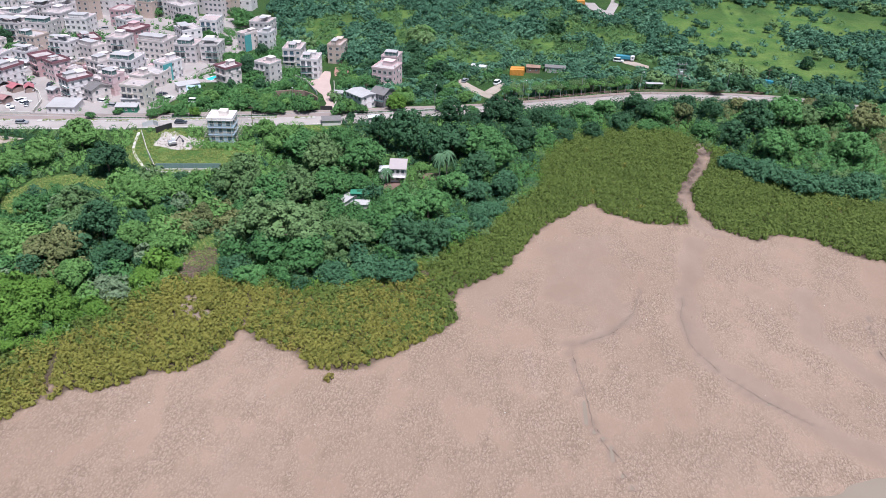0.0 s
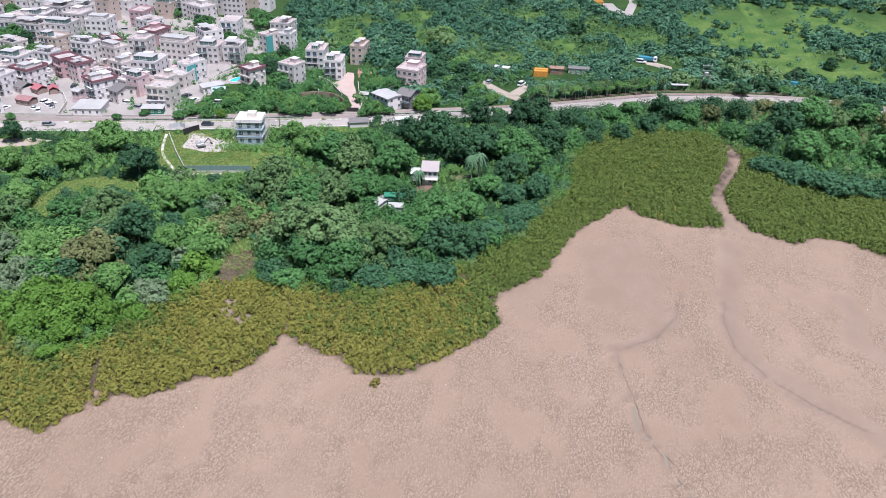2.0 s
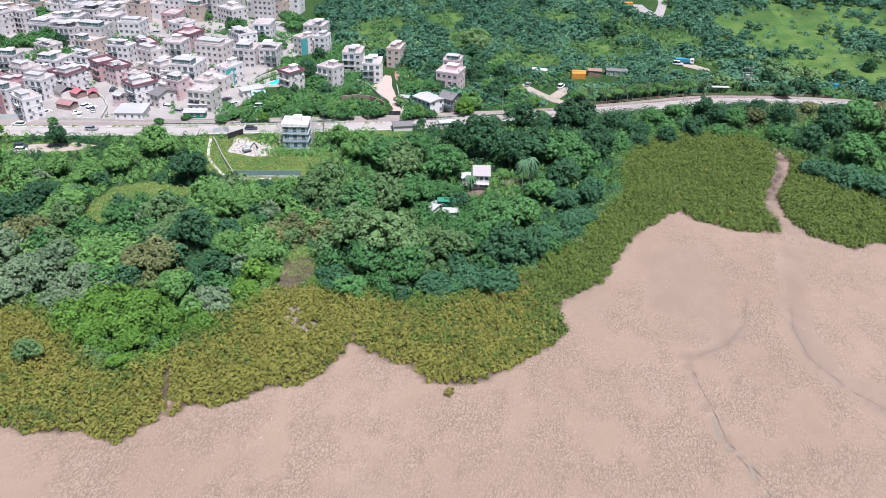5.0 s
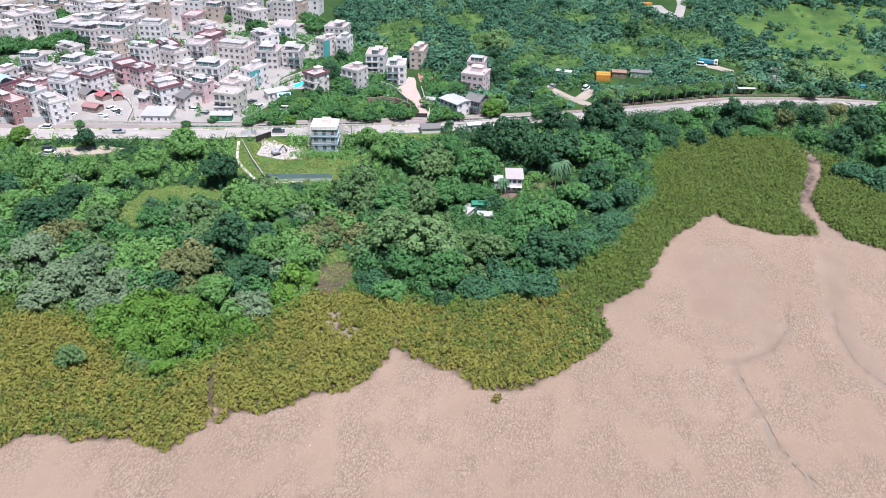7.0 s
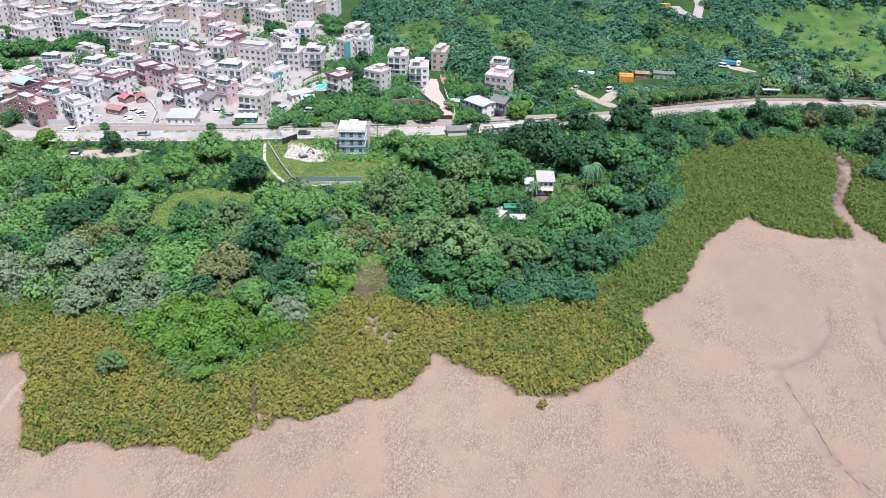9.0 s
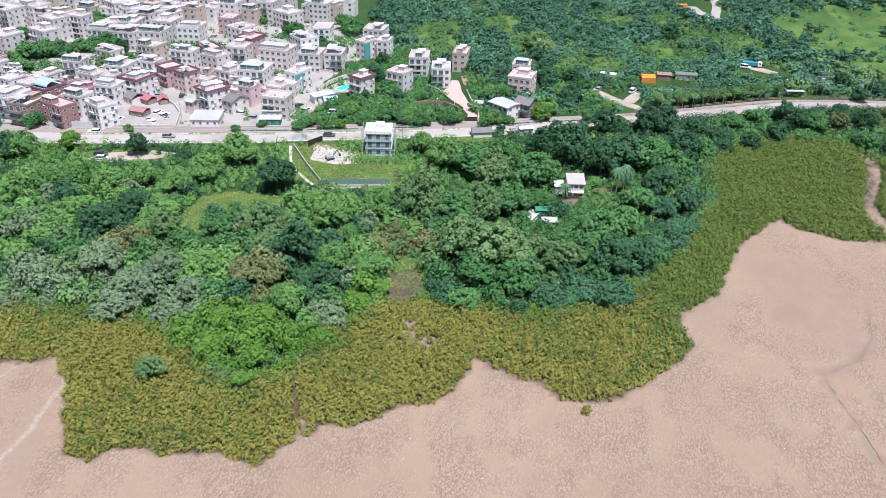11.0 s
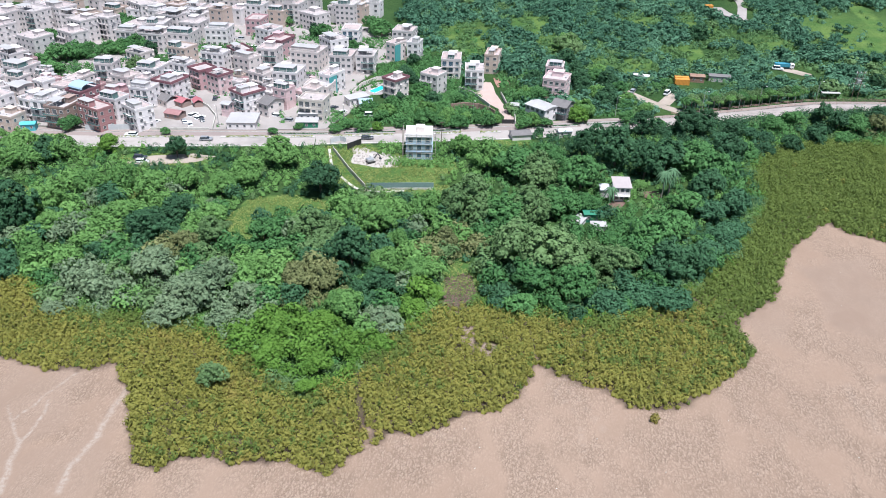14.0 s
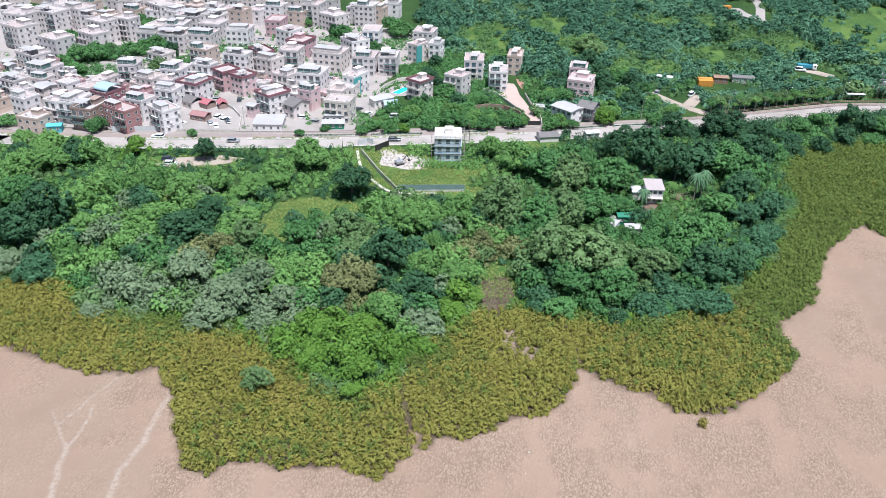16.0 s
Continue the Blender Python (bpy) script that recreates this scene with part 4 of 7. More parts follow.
BEYOND.append(("fresh", [(-61.5, 321.0, 3.6), (-39.2, 305.8, 4.2), (-91.2, 290.6, 4.0), (-100.6, 295.0, 3.8), (-116.6, 295.0, 3.4), (-75.5, 293.5, 2.4), (-59.3, 291.9, 3.2), (-33.4, 326.6, 3.8), (-41.4, 399.0, 6.0), (-29.4, 355.0, 4.4), (-43, 312, 3.0), (-20, 322, 3.4), (-14, 312, 3.0)]))

for kind, rows in BEYOND:
    for x, y, r in rows:
        tagged(tree("mid" if kind == "dark" and x < -120 else kind, x, y, r * 1.2, lift=0.12 * r + 0.2), group="trees of the village")


def woods(name, xs, ys, radii, material, label, rng, clumps=26, leaves=150, leaf=0.23, kinds=5):
    """A far wood in one mesh, of many small crowns, each with its own clumps and leaves."""
    V, F, base = [], [], 0
    protos = []
    for k in range(kinds):
        me = crown_mesh("proto", material, 700 + k + len(name), clumps, leaves, leaf, 0.85, 0.20, heads=4, cored=False)
        v = np.empty(len(me.vertices) * 3, np.float32)
        me.vertices.foreach_get("co", v)
        f = [list(p.vertices) + ([p.vertices[2]] if len(p.vertices) == 3 else []) for p in me.polygons]
        protos.append((v.reshape(-1, 3), np.array(f)))
        bpy.data.meshes.remove(me)
    z = height(xs, ys)
    for k in range(len(xs)):
        v, f = protos[rng.integers(kinds)]
        a = rng.uniform(0, 6.28)
        c, s = math.cos(a), math.sin(a)
        r = radii[k]
        w = np.stack([(v[:, 0] * c - v[:, 1] * s) * r, (v[:, 0] * s + v[:, 1] * c) * r, v[:, 2] * r * rng.uniform(0.85, 1.2) + 0.12 * r], 1) + np.array([xs[k], ys[k], z[k]])
        V.append(w)
        F.append(f + base)
        base += len(v)
    return tagged(new(name, mixed_mesh(name, np.vstack(V), np.vstack(F), material)), label, "woods", kind="stuff")


ROAD_X, ROAD_Y = [p[0] for p in ROAD], [p[1] for p in ROAD]
LANE = [(5, 308), (1.0, 314.5), (-4.8, 319.6), (-11.0, 326.3), (-16.1, 333.3), (-21.5, 340.0), (-30, 347)]
# bare or built ground beyond the road, where no wood stands: centre and half axes
BUILT = [(78, 342.5, 6, 5), (-80, 326, 17, 30), (-56, 299, 8, 8), (-48, 330, 8, 10), (62, 371, 14, 12), (86, 357, 6, 6), (-4, 330, 6, 10), (12, 349, 17, 9), (56, 484, 14, 26), (-120, 320, 16, 30), (-110, 365, 20, 20)]
wr2 = np.random.default_rng(21)
bx, by = scatter(-130, 280, 295, 565, 6.9, wr2)
east_edge = np.interp(by, [280, 300, 340, 390, 430, 700], [-40, -66, -92, -112, -125, -330])
ok = (by > np.interp(bx, ROAD_X, ROAD_Y) + 13 + 5 * ((bx > -5) & (bx < 66))) & (bx > east_edge) & ~within(bx, by, BUILT) & (apart(bx, by, LANE) > 7.0)
lawn = within(bx, by, MEADOW)
ok &= ~lawn | ((wobble(bx, by, 16.0, 3.0) > 0.38) & (wr2.uniform(0, 1, len(bx)) < 0.8))
bx, by, lawn = bx[ok], by[ok], lawn[ok]
for kind, rows in infill.items():
    ix, iy, ir = np.array(rows).T
    woods("young_trees", ix, iy, ir * 1.05, SPECIES[kind][0], "young trees with " + SPECIES[kind][7].split("with ")[1].replace("crown", "crowns").replace("a ", "") + " filling the wood", wr2, 50, 420, 0.145, 4)
br_ = wr2.uniform(2.9, 5.0, len(bx)) * np.where(lawn, 0.7, 1.0) * np.where((bx < 60) & (by < 400) & (bx > -40), 0.75, 1.0)
tone = 1.2 * wobble(bx, by, 30.0, 1.0) + wr2.normal(0, 0.35, len(bx)) - 0.5 * soft(by, 380, 420) * (bx < 60)
woods("far_woods", bx[tone < 0.05], by[tone < 0.05], br_[tone < 0.05], M_HILLDARK_HAZED, "dark green wooded slope beyond the road", wr2)
mid_ = (tone >= 0.05) & (tone < 0.75)
woods("far_woods", bx[mid_], by[mid_], br_[mid_], M_HILL_HAZED, "mid-green trees and scrub beyond the road", wr2)
woods("far_woods", bx[tone >= 0.75], by[tone >= 0.75], br_[tone >= 0.75], M_OLIVE, "yellowish green scrub beyond the road", wr2)
# scrub filling the ground between them
sx, sy = scatter(-125, 200, 290, 500, 2.7, wr2)
ok = (sy > np.interp(sx, ROAD_X, ROAD_Y) + 10.5 + 3 * ((sx > -5) & (sx < 66))) & (sx > np.interp(sy, [280, 300, 340, 390, 430, 700], [-40, -66, -92, -112, -125, -330])) & ~within(sx, sy, BUILT, 0.95) & (apart(sx, sy, LANE) > 4.6)
ok &= ~within(sx, sy, MEADOW) | (wobble(sx, sy, 4.0, 3.0) + wr2.normal(0, 0.2, len(sx)) > np.where(sx < 80, 0.25, 0.80))
sx, sy = sx[ok], sy[ok]
half = (wobble(sx, sy, 13.0, 2.0) + wr2.normal(0, 0.4, len(sx)) > 0) & ~(within(sx, sy, MEADOW) & (sx < 80))
clump_stuff("scrub", sx[half], sy[half], wr2.uniform(1.1, 2.6, int(half.sum())), M_HILL_HAZED, 26, 0.48, wr2, "green scrub beyond the road", "bushes", 0.85)
clump_stuff("scrub", sx[~half], sy[~half], wr2.uniform(1.1, 2.6, int((~half).sum())), M_SCRUB, 26, 0.48, wr2, "fresh green scrub and creepers beyond the road", "bushes", 0.8)
# bushes on the seaward edge of the road
ex_, ey_ = scatter(-14, 130, 285, 345, 1.9, wr2)
off = np.interp(ex_, ROAD_X, ROAD_Y) - ey_
ok = (off > 5.4) & (off < 11)
clump_stuff("roadside_bushes", ex_[ok], ey_[ok], wr2.uniform(1.0, 2.3, int(ok.sum())), M_DARK, 34, 0.34, wr2, "dark bushes crowding the seaward edge of the road", "bushes", 1.2)
# the village's own greenery
vx, vy = scatter(-330, -14, 262, 420, 2.4, wr2)
grn = np.zeros(len(vx), bool)
for cx, cy, a, b in ((-252, 330, 22, 13), (-238, 300, 7, 6), (-210, 372, 22, 9), (-118, 350, 14, 10), (-104, 306, 13, 12), (-112, 296, 16, 8), (-92, 299, 20, 9), (-88, 318, 8, 12), (-58, 318, 12, 18), (-30, 308, 14, 10), (-72, 372, 22, 9), (-95, 290, 30, 3), (-137, 290, 6, 8), (-225, 262, 6, 5), (-96, 330, 9, 12), (-150, 395, 26, 8), (-262, 360, 12, 8), (-106, 366, 13, 9), (-72, 340, 4, 6), (-66, 352, 8, 10), (-90, 339, 5, 5), (-119, 340, 5, 6), (-60, 306, 5, 5), (-117, 381, 10, 8)):
    grn |= ((vx - cx) / a) ** 2 + ((vy - cy) / b) ** 2 < 1 + 0.4 * wobble(vx, vy, 5.0, cx)
grn &= (apart(vx, vy, ROAD) > 9.5) & (apart(vx, vy, [(-68.5, 290), (-69, 305), (-76, 325), (-77, 342)]) > 3.9)
clump_stuff("garden_bushes", vx[grn], vy[grn], wr2.uniform(0.8, 2.0, int(grn.sum())), M_MID, 22, 0.42, wr2, "green garden bushes between the houses", "bushes", 0.9)


# ---- road and yards ----
M_ROADEAST = surface("worn_grey_road", (0.35, 0.31, 0.29), 0.9, vary=0.25, scale=0.12, fine=1.5, stain=(0.15, 0.135, 0.13))
M_FARLANE = surface("worn_pinkish_road", (0.27, 0.22, 0.205), 0.9, vary=0.25, scale=0.12, fine=1.5, stain=(0.21, 0.18, 0.17))
strip_rng = np.random.default_rng(61)
plain("road", ribbon(ROAD[:6], 4.5, 8.8, 0.035), M_ASPHALT, "worn pale two-lane road with faded markings", "road")
plain("road", ribbon(ROAD[5:9], 4.5, 7.6, 0.035), M_ASPHALT, "worn pale road beside the building site", "road")
plain("road", ribbon(ROAD[8:], 4.5, 3.4, 0.035), M_ROADEAST, "worn pale road curving past the trees", "road")
plain("pavement", ribbon([(x, y) for x, y in ROAD[2:17]], 7.6, -5.0, 0.16, base=0.3), M_PAVE, "pinkish paved footway along the road", "pavement")
for off, run in ((4.55, ROAD[1:17]), (-9.05, ROAD[1:6]), (-7.85, ROAD[5:9]), (-3.65, ROAD[8:17])):
    plain("kerb", ribbon(run, off + 0.22, -off, 0.15, base=0.3), M_KERB, "grey concrete kerb along the road", "kerb")
for off, run in ((-8.2, ROAD[1:6]), (-7.0, ROAD[5:9]), (-2.9, ROAD[8:17])):
    plain("road_marking", ribbon(run, off + 0.07, -off + 0.07, 0.042), M_LINE, "thin faded white edge line", "road marking")


plain("road", ribbon(ROAD[2:9], 4.4, -0.9, 0.043), M_FARLANE, "pinkish worn far carriageway of the road", "road")
for a, b in ((-300, -226), (-216, -181), (-172, -150), (-147.6, -138.5), (-133, -110), (-95.7, -85), (-79, -71)):
    strip = [(x, float(np.interp(x, [p[0] for p in ROAD], [p[1] for p in ROAD])) - 0.4) for x in np.linspace(a, b, 6)]
    plain("median", ribbon(strip, 0.8, 0.8, 0.2, base=0.3), M_KERB, "narrow kerbed grass median between the lanes", "median")
    n = int((b - a) * 3.2)
    mx_ = strip_rng.uniform(a + 0.5, b - 0.5, n)
    my_ = np.interp(mx_, [p[0] for p in strip], [p[1] for p in strip]) + strip_rng.uniform(-0.55, 0.55, n)
    clump_stuff("median_weeds", mx_, my_, strip_rng.uniform(0.18, 0.5, n), M_WEED, 8, 0.42, strip_rng, "grass and weeds on the median", "weeds", 0.8, cores=False, zlift=0.2)


def yard(name, pts, material, label, lift=0.03, category="pavement"):
    """A paved or bare patch: a slab whose outline is slightly uneven."""
    bm = fresh()
    rng = np.random.default_rng(len(pts) * 7 + int(abs(pts[0][0])))
    ring = []
    for (x1, y1), (x2, y2) in zip(pts, pts[1:] + pts[:1]):
        n = max(2, int(math.hypot(x2 - x1, y2 - y1) / 4))
        for k in range(n):
            j = rng.uniform(-0.25, 0.25, 2)
            ring.append((x1 + (x2 - x1) * k / n + j[0], y1 + (y2 - y1) * k / n + j[1]))
    z = max(ground_z(x, y) for x, y in ring) + lift
    top = bm.faces.new([bm.verts.new((x, y, z)) for x, y in ring])
    r = bmesh.ops.extrude_face_region(bm, geom=[top])
    for v in r["geom"]:
        if isinstance(v, bmesh.types.BMVert):
            v.co.z -= 0.5
    bmesh.ops.recalc_face_normals(bm, faces=bm.faces[:])
    return plain(name, bm, material, label, category)


M_DRIVE = surface("pinkish_paving", (0.44, 0.335, 0.30), 0.85, vary=0.2, scale=0.3, fine=3)
yard("pavement", [(-380, 263), (-276, 265.2), (-219, 267.6), (-175, 271.5), (-136, 277.5), (-129, 300), (-128, 315), (-134, 330), (-128, 352), (-118, 385), (-121, 420), (-230, 430), (-400, 430)], M_CONCRETE, "pale concrete lanes and yards between the houses")
yard("pavement", [(-207, 268.5), (-178, 272), (-181, 286), (-187, 296), (-186, 312), (-196, 312), (-200, 300), (-206, 290)], M_LOT, "pale dusty concrete parking yard", 0.05)
yard("pavement", [(-70.5, 290.5), (-65.5, 291), (-65.4, 301), (-71.2, 316), (-74.3, 327), (-76.5, 341), (-79.5, 341.5), (-80.5, 330), (-84, 325), (-77.6, 316), (-73.9, 310.5), (-70, 300)], M_DRIVE, "pinkish paved driveway climbing between villas", 0.06)

# ---- houses ----
WALLS = {
    "white": surface("white_wall", (0.78, 0.74, 0.74), 0.8, vary=0.12, scale=0.5, fine=3, stain=(0.60, 0.565, 0.56)),
    "cream": surface("cream_wall", (0.72, 0.645, 0.62), 0.8, vary=0.12, scale=0.5, fine=3, stain=(0.56, 0.50, 0.47)),
    "pink": surface("pink_wall", (0.70, 0.53, 0.54), 0.8, vary=0.12, scale=0.5, fine=3, stain=(0.52, 0.36, 0.35)),
    "rose": surface("rose_wall", (0.53, 0.345, 0.36), 0.8, vary=0.12, scale=0.5, fine=3, stain=(0.42, 0.28, 0.28)),
    "beige": surface("beige_wall", (0.66, 0.60, 0.55), 0.8, vary=0.12, scale=0.5, fine=3, stain=(0.45, 0.42, 0.36)),
    "grey": surface("grey_wall", (0.66, 0.61, 0.605), 0.8, vary=0.15, scale=0.5, fine=3, stain=(0.52, 0.48, 0.47)),
    "tan": surface("tan_wall", (0.56, 0.45, 0.39), 0.8, vary=0.12, scale=0.5, fine=3, stain=(0.47, 0.37, 0.31)),
    "brick": surface("brick_red_wall", (0.40, 0.215, 0.215), 0.85, vary=0.2, scale=0.8, fine=6),
    "brown": surface("brown_wall", (0.33, 0.24, 0.21), 0.85, vary=0.2, scale=0.6, fine=4),
    "maroonw": surface("maroon_wall", (0.32, 0.16, 0.18), 0.85, vary=0.2, scale=0.6, fine=4),
    "redroof": surface("salmon_wall", (0.58, 0.47, 0.41), 0.85, vary=0.12, scale=0.6, fine=4),
    "darkgrey": surface("dark_grey_wall", (0.19, 0.19, 0.20), 0.8, vary=0.2, scale=0.6, fine=4),
}


def roof_material():
    """Flat roofs: screed or faded tiles, another tint on each house."""
    m, nt, p = nodes_of("roof_screed")
    at = world_at(nt)
    tint = mixed(nt, nt.nodes.new("ShaderNodeObjectInfo").outputs["Random"], (0.41, 0.39, 0.39), (0.39, 0.31, 0.30))
    c = mixed(nt, ramp(nt, noise_tex(nt, 0.45, 5, at), 0.45, 0.7, 0, 0.6), tint, (0.22, 0.20, 0.19))
    nt.links.new(mixed(nt, ramp(nt, noise_tex(nt, 3.0, 3, at), 0.5, 0.75, 0, 0.4), c, (0.46, 0.43, 0.42)), p.inputs["Base Color"])
    p.inputs["Roughness"].default_value = 0.9
    bumped(nt, p, noise_tex(nt, 3.0, 3, at), 0.2, 0.03)
    return m


M_ROOF = roof_material()
M_MAROON = surface("maroon_tiles", (0.25, 0.115, 0.135), 0.7, vary=0.25, scale=0.8, fine=5)
M_ROOFRED = surface("red_roof_tiles", (0.32, 0.17, 0.17), 0.8, vary=0.3, scale=0.8, fine=5)
M_TILEGREY = surface("grey_roof_tiles", (0.17, 0.16, 0.16), 0.8, vary=0.35, scale=0.8, fine=5, bump=0.6, dist=0.06)
M_WHITE = surface("white_sheet_metal", (0.43, 0.42, 0.42), 0.55, vary=0.3, scale=0.25, fine=2, stain=(0.36, 0.345, 0.34))
M_TEAL = surface("teal_netting", (0.09, 0.36, 0.36), 0.8, vary=0.2, scale=0.8, fine=4)
M_BLUEROOF = surface("pale_blue_roof", (0.34, 0.47, 0.55), 0.5, vary=0.15, scale=0.8, fine=4)
M_FRAME = surface("window_frame", (0.48, 0.46, 0.45), 0.5, vary=0.05)
M_RAIL = surface("metal_rail", (0.50, 0.52, 0.53), 0.4, metal=0.6, vary=0.1)


def glass(name, colour):
    m, nt, p = nodes_of(name)
    at = world_at(nt)
    nt.links.new(mixed(nt, noise_tex(nt, 0.7, 2, at), tuple(c * 0.6 for c in colour), colour), p.inputs["Base Color"])
    p.inputs["Roughness"].default_value, p.inputs["Specular IOR Level"].default_value = 0.08, 0.8
    return m


# plain panes carry the reflected sky as a paler blue-grey base colour
M_PANE = glass("sky_tinted_pane", (0.15, 0.165, 0.18))
M_PANE_BLUE = glass("blue_pane", (0.09, 0.15, 0.20))
M_PANE_TEAL = glass("teal_pane", (0.14, 0.26, 0.25))
WINDOWS = {}
bm = fresh()
box(bm, -0.25, -0.4, 0, 0.25, 0.4, 0.6, bevel=0.04)
COOLER = bpy.data.meshes.new("cooler")
bm.to_mesh(COOLER)
bm.free()
COOLER.materials.append(M_FRAME)


def window_mesh(w, h, pane):
    """A frame with the pane set back in it."""
    key = (round(w, 1), round(h, 1), pane.name)
    if key not in WINDOWS:
        bm = fresh()
        rings = [[bm.verts.new((sx * (w / 2 - e), yy, (h - e) if up else e)) for sx, up in ((-1, 0), (1, 0), (1, 1), (-1, 1))] for yy, e in ((0.05, 0), (-0.12, 0), (-0.12, 0.09), (-0.01, 0.09))]
        for a, b in zip(rings, rings[1:]):
            for k in range(4):
                bm.faces.new((a[k], a[(k + 1) % 4], b[(k + 1) % 4], b[k]))
        bm.faces.new(rings[-1]).material_index = 1
        bmesh.ops.recalc_face_normals(bm, faces=bm.faces[:])
        me = bpy.data.meshes.new("window")
        bm.to_mesh(me)
        bm.free()
        me.materials.append(M_FRAME)
        me.materials.append(pane)
        WINDOWS[key] = me
    return WINDOWS[key]


def window(parent, x, y, z, turn, w, h, pane):
    share("window", window_mesh(w, h, pane), parent, pose(x, y, z, 0, 0, turn))


def balcony(parent, x0, x1, z, wall, upstand, out=1.15):
    """A slab with a solid low upstand and a rail, on the front."""
    bm = fresh()
    box(bm, x0, -out, z - 0.14, x1, -0.002, z)
    b = part("balcony", bm, wall, parent)
    bm = fresh()
    box(bm, x0, -out, z + 0.004, x1, -out + 0.10, z + 0.45)
    box(bm, x0, -out + 0.104, z + 0.004, x0 + 0.1, -0.002, z + 0.45)
    box(bm, x1 - 0.1, -out + 0.104, z + 0.004, x1, -0.002, z + 0.45)
    part("balustrade", bm, upstand, b)
    bm = fresh()
    box(bm, x0, -out + 0.02, z + 0.95, x1, -out + 0.08, z + 1.01)
    for k in range(7):
        x = x0 + 0.05 + (x1 - x0 - 0.1) * k / 6
        box(bm, x - 0.02, -out + 0.03, z + 0.46, x + 0.02, -out + 0.07, z + 0.95)
    part("rail", bm, M_RAIL, b)


LOOK = {"white": "white-painted", "cream": "cream-tiled", "pink": "pink-tiled", "rose": "dusky rose-tiled", "beige": "beige-tiled", "grey": "weathered grey", "tan": "pinkish tan",
        "brick": "brick-red", "brown": "brownish grey", "maroonw": "maroon", "redroof": "salmon-coloured", "darkgrey": "dark grey"}
TOPS = {"maroon": "with a maroon roof edge", "canopy": "with white canopies on its flat roof", "plain": "with a flat roof and parapet", "tiled": "with a grey tiled pitched roof",
        "teal": "with a teal-netted corner", "blue": "with blue glass balconies", "barrel": "with a pale blue barrel roof", "metal": "with a white sheet roof"}
house_rng = np.random.default_rng(12)
FOOT = []


def house(cx, cy, turn, w, d, n, colour, style, far=False):
    """A village house of n storeys; cx, cy is its front right corner and turn the direction of its front."""
    rng = house_rng
    wall = WALLS[colour]
    st, z0 = 2.7, ground_z(cx, cy) + 0.05
    h = n * st
    pane = M_PANE_BLUE if style == "blue" else M_PANE_TEAL if style == "teal" else M_PANE
    a = radians(turn)
    FOOT.append((cx - w / 2 * math.cos(a) - d / 2 * math.sin(a), cy - w / 2 * math.sin(a) + d / 2 * math.cos(a), 0.5 * math.hypot(w, d)))
    ob = holder("house", cx - w * math.cos(a), cy - w * math.sin(a), z0, turn, f"{LOOK[colour]} {('one', 'two', 'three', 'four')[n - 1]}-storey village house {TOPS[style]}", "house", "village houses")
    body = fresh()
    box(body, 0, 0, -0.6, w, d, h)
    for k in range(1, n + 1):
        box(body, -0.07, -0.07, k * st - 0.2, w + 0.07, d + 0.07, k * st - 0.02)
    part("wall", body, wall, ob)
    edge = M_MAROON if style in ("maroon", "barrel") else wall
    if style not in ("tiled", "metal"):
        bm = fresh()
        o, t, ph = 0.12 if style != "maroon" else 0.35, 0.16, 0.75 if style != "maroon" else 0.95
        box(bm, -o, -o, h, w + o, -o + t, h + ph)
        box(bm, -o, d + o - t, h, w + o, d + o, h + ph)
        box(bm, -o, -o + t + 0.002, h, -o + t, d + o - t - 0.002, h + ph)
        box(bm, w + o - t, -o + t + 0.002, h, w + o, d + o - t - 0.002, h + ph)
        part("parapet", bm, edge, ob)
        bm = fresh()
        box(bm, -0.1, -0.1, h - 0.01, w + 0.1, d + 0.1, h + 0.05)
        part("roof", bm, M_ROOF, ob)
        hx, hw = rng.uniform(0.05, 0.5) * w, rng.uniform(0.32, 0.5) * w
        up = float(rng.uniform(1.5, 2.2))
        if style != "barrel" and rng.uniform() < 0.7:
            bm = fresh()
            box(bm, hx, d * 0.55, h + 0.052, min(hx + hw, w - 0.3), d * 0.92, h + up)
            box(bm, hx - 0.2, d * 0.55 - 0.2, h + up + 0.004, min(hx + hw, w - 0.3) + 0.2, d * 0.92 + 0.2, h + up + 0.12)
            part("stair_head", bm, [wall], ob)
        if style == "canopy" or (style in ("plain", "maroon", "blue") and not far and rng.uniform() < 0.45):
            cw = w * (rng.uniform(0.6, 0.95) if style == "canopy" else rng.uniform(0.3, 0.55))
            cx0 = rng.uniform(0, w - cw)
            bm = fresh()
            box(bm, cx0, 0.3, h + 2.3, cx0 + cw, d * 0.52, h + 2.4)
            c = part("canopy", bm, M_WHITE, ob)
            for py in (0.4, d * 0.46):
                bm = fresh()
                for px in np.linspace(cx0 + 0.1, cx0 + cw - 0.1, 4):
                    box(bm, px - 0.06, py - 0.06, h + 0.05, px + 0.06, py + 0.06, h + 2.296)
                box(bm, cx0 + 0.1, py - 0.04, h + 1.0, cx0 + cw - 0.1, py + 0.04, h + 1.1)
                part("canopy_frame", bm, M_FRAME, c)
            if rng.uniform() < 0.55:
                bm = fresh()
                box(bm, cx0 + 0.2, 0.5, h + 0.056, cx0 + cw - 0.2, d * 0.5, h + 2.29)
                part("roof_room", bm, M_PANE_TEAL if rng.uniform() < 0.5 else wall, ob, "glazed room on the roof")
        for _ in range(0 if far else int(rng.integers(1, 4))):
            tx, ty, ts = rng.uniform(0.5, w - 1.2), rng.uniform(0.5, d * 0.45), rng.uniform(0.4, 0.8)
            bm = fresh()
            box(bm, tx, ty, h + 0.052, tx + ts, ty + ts * 0.7, h + 0.05 + ts, bevel=0.05)
            part("roof_tank", bm, M_WHITE, ob, "pale water tank or cooler")
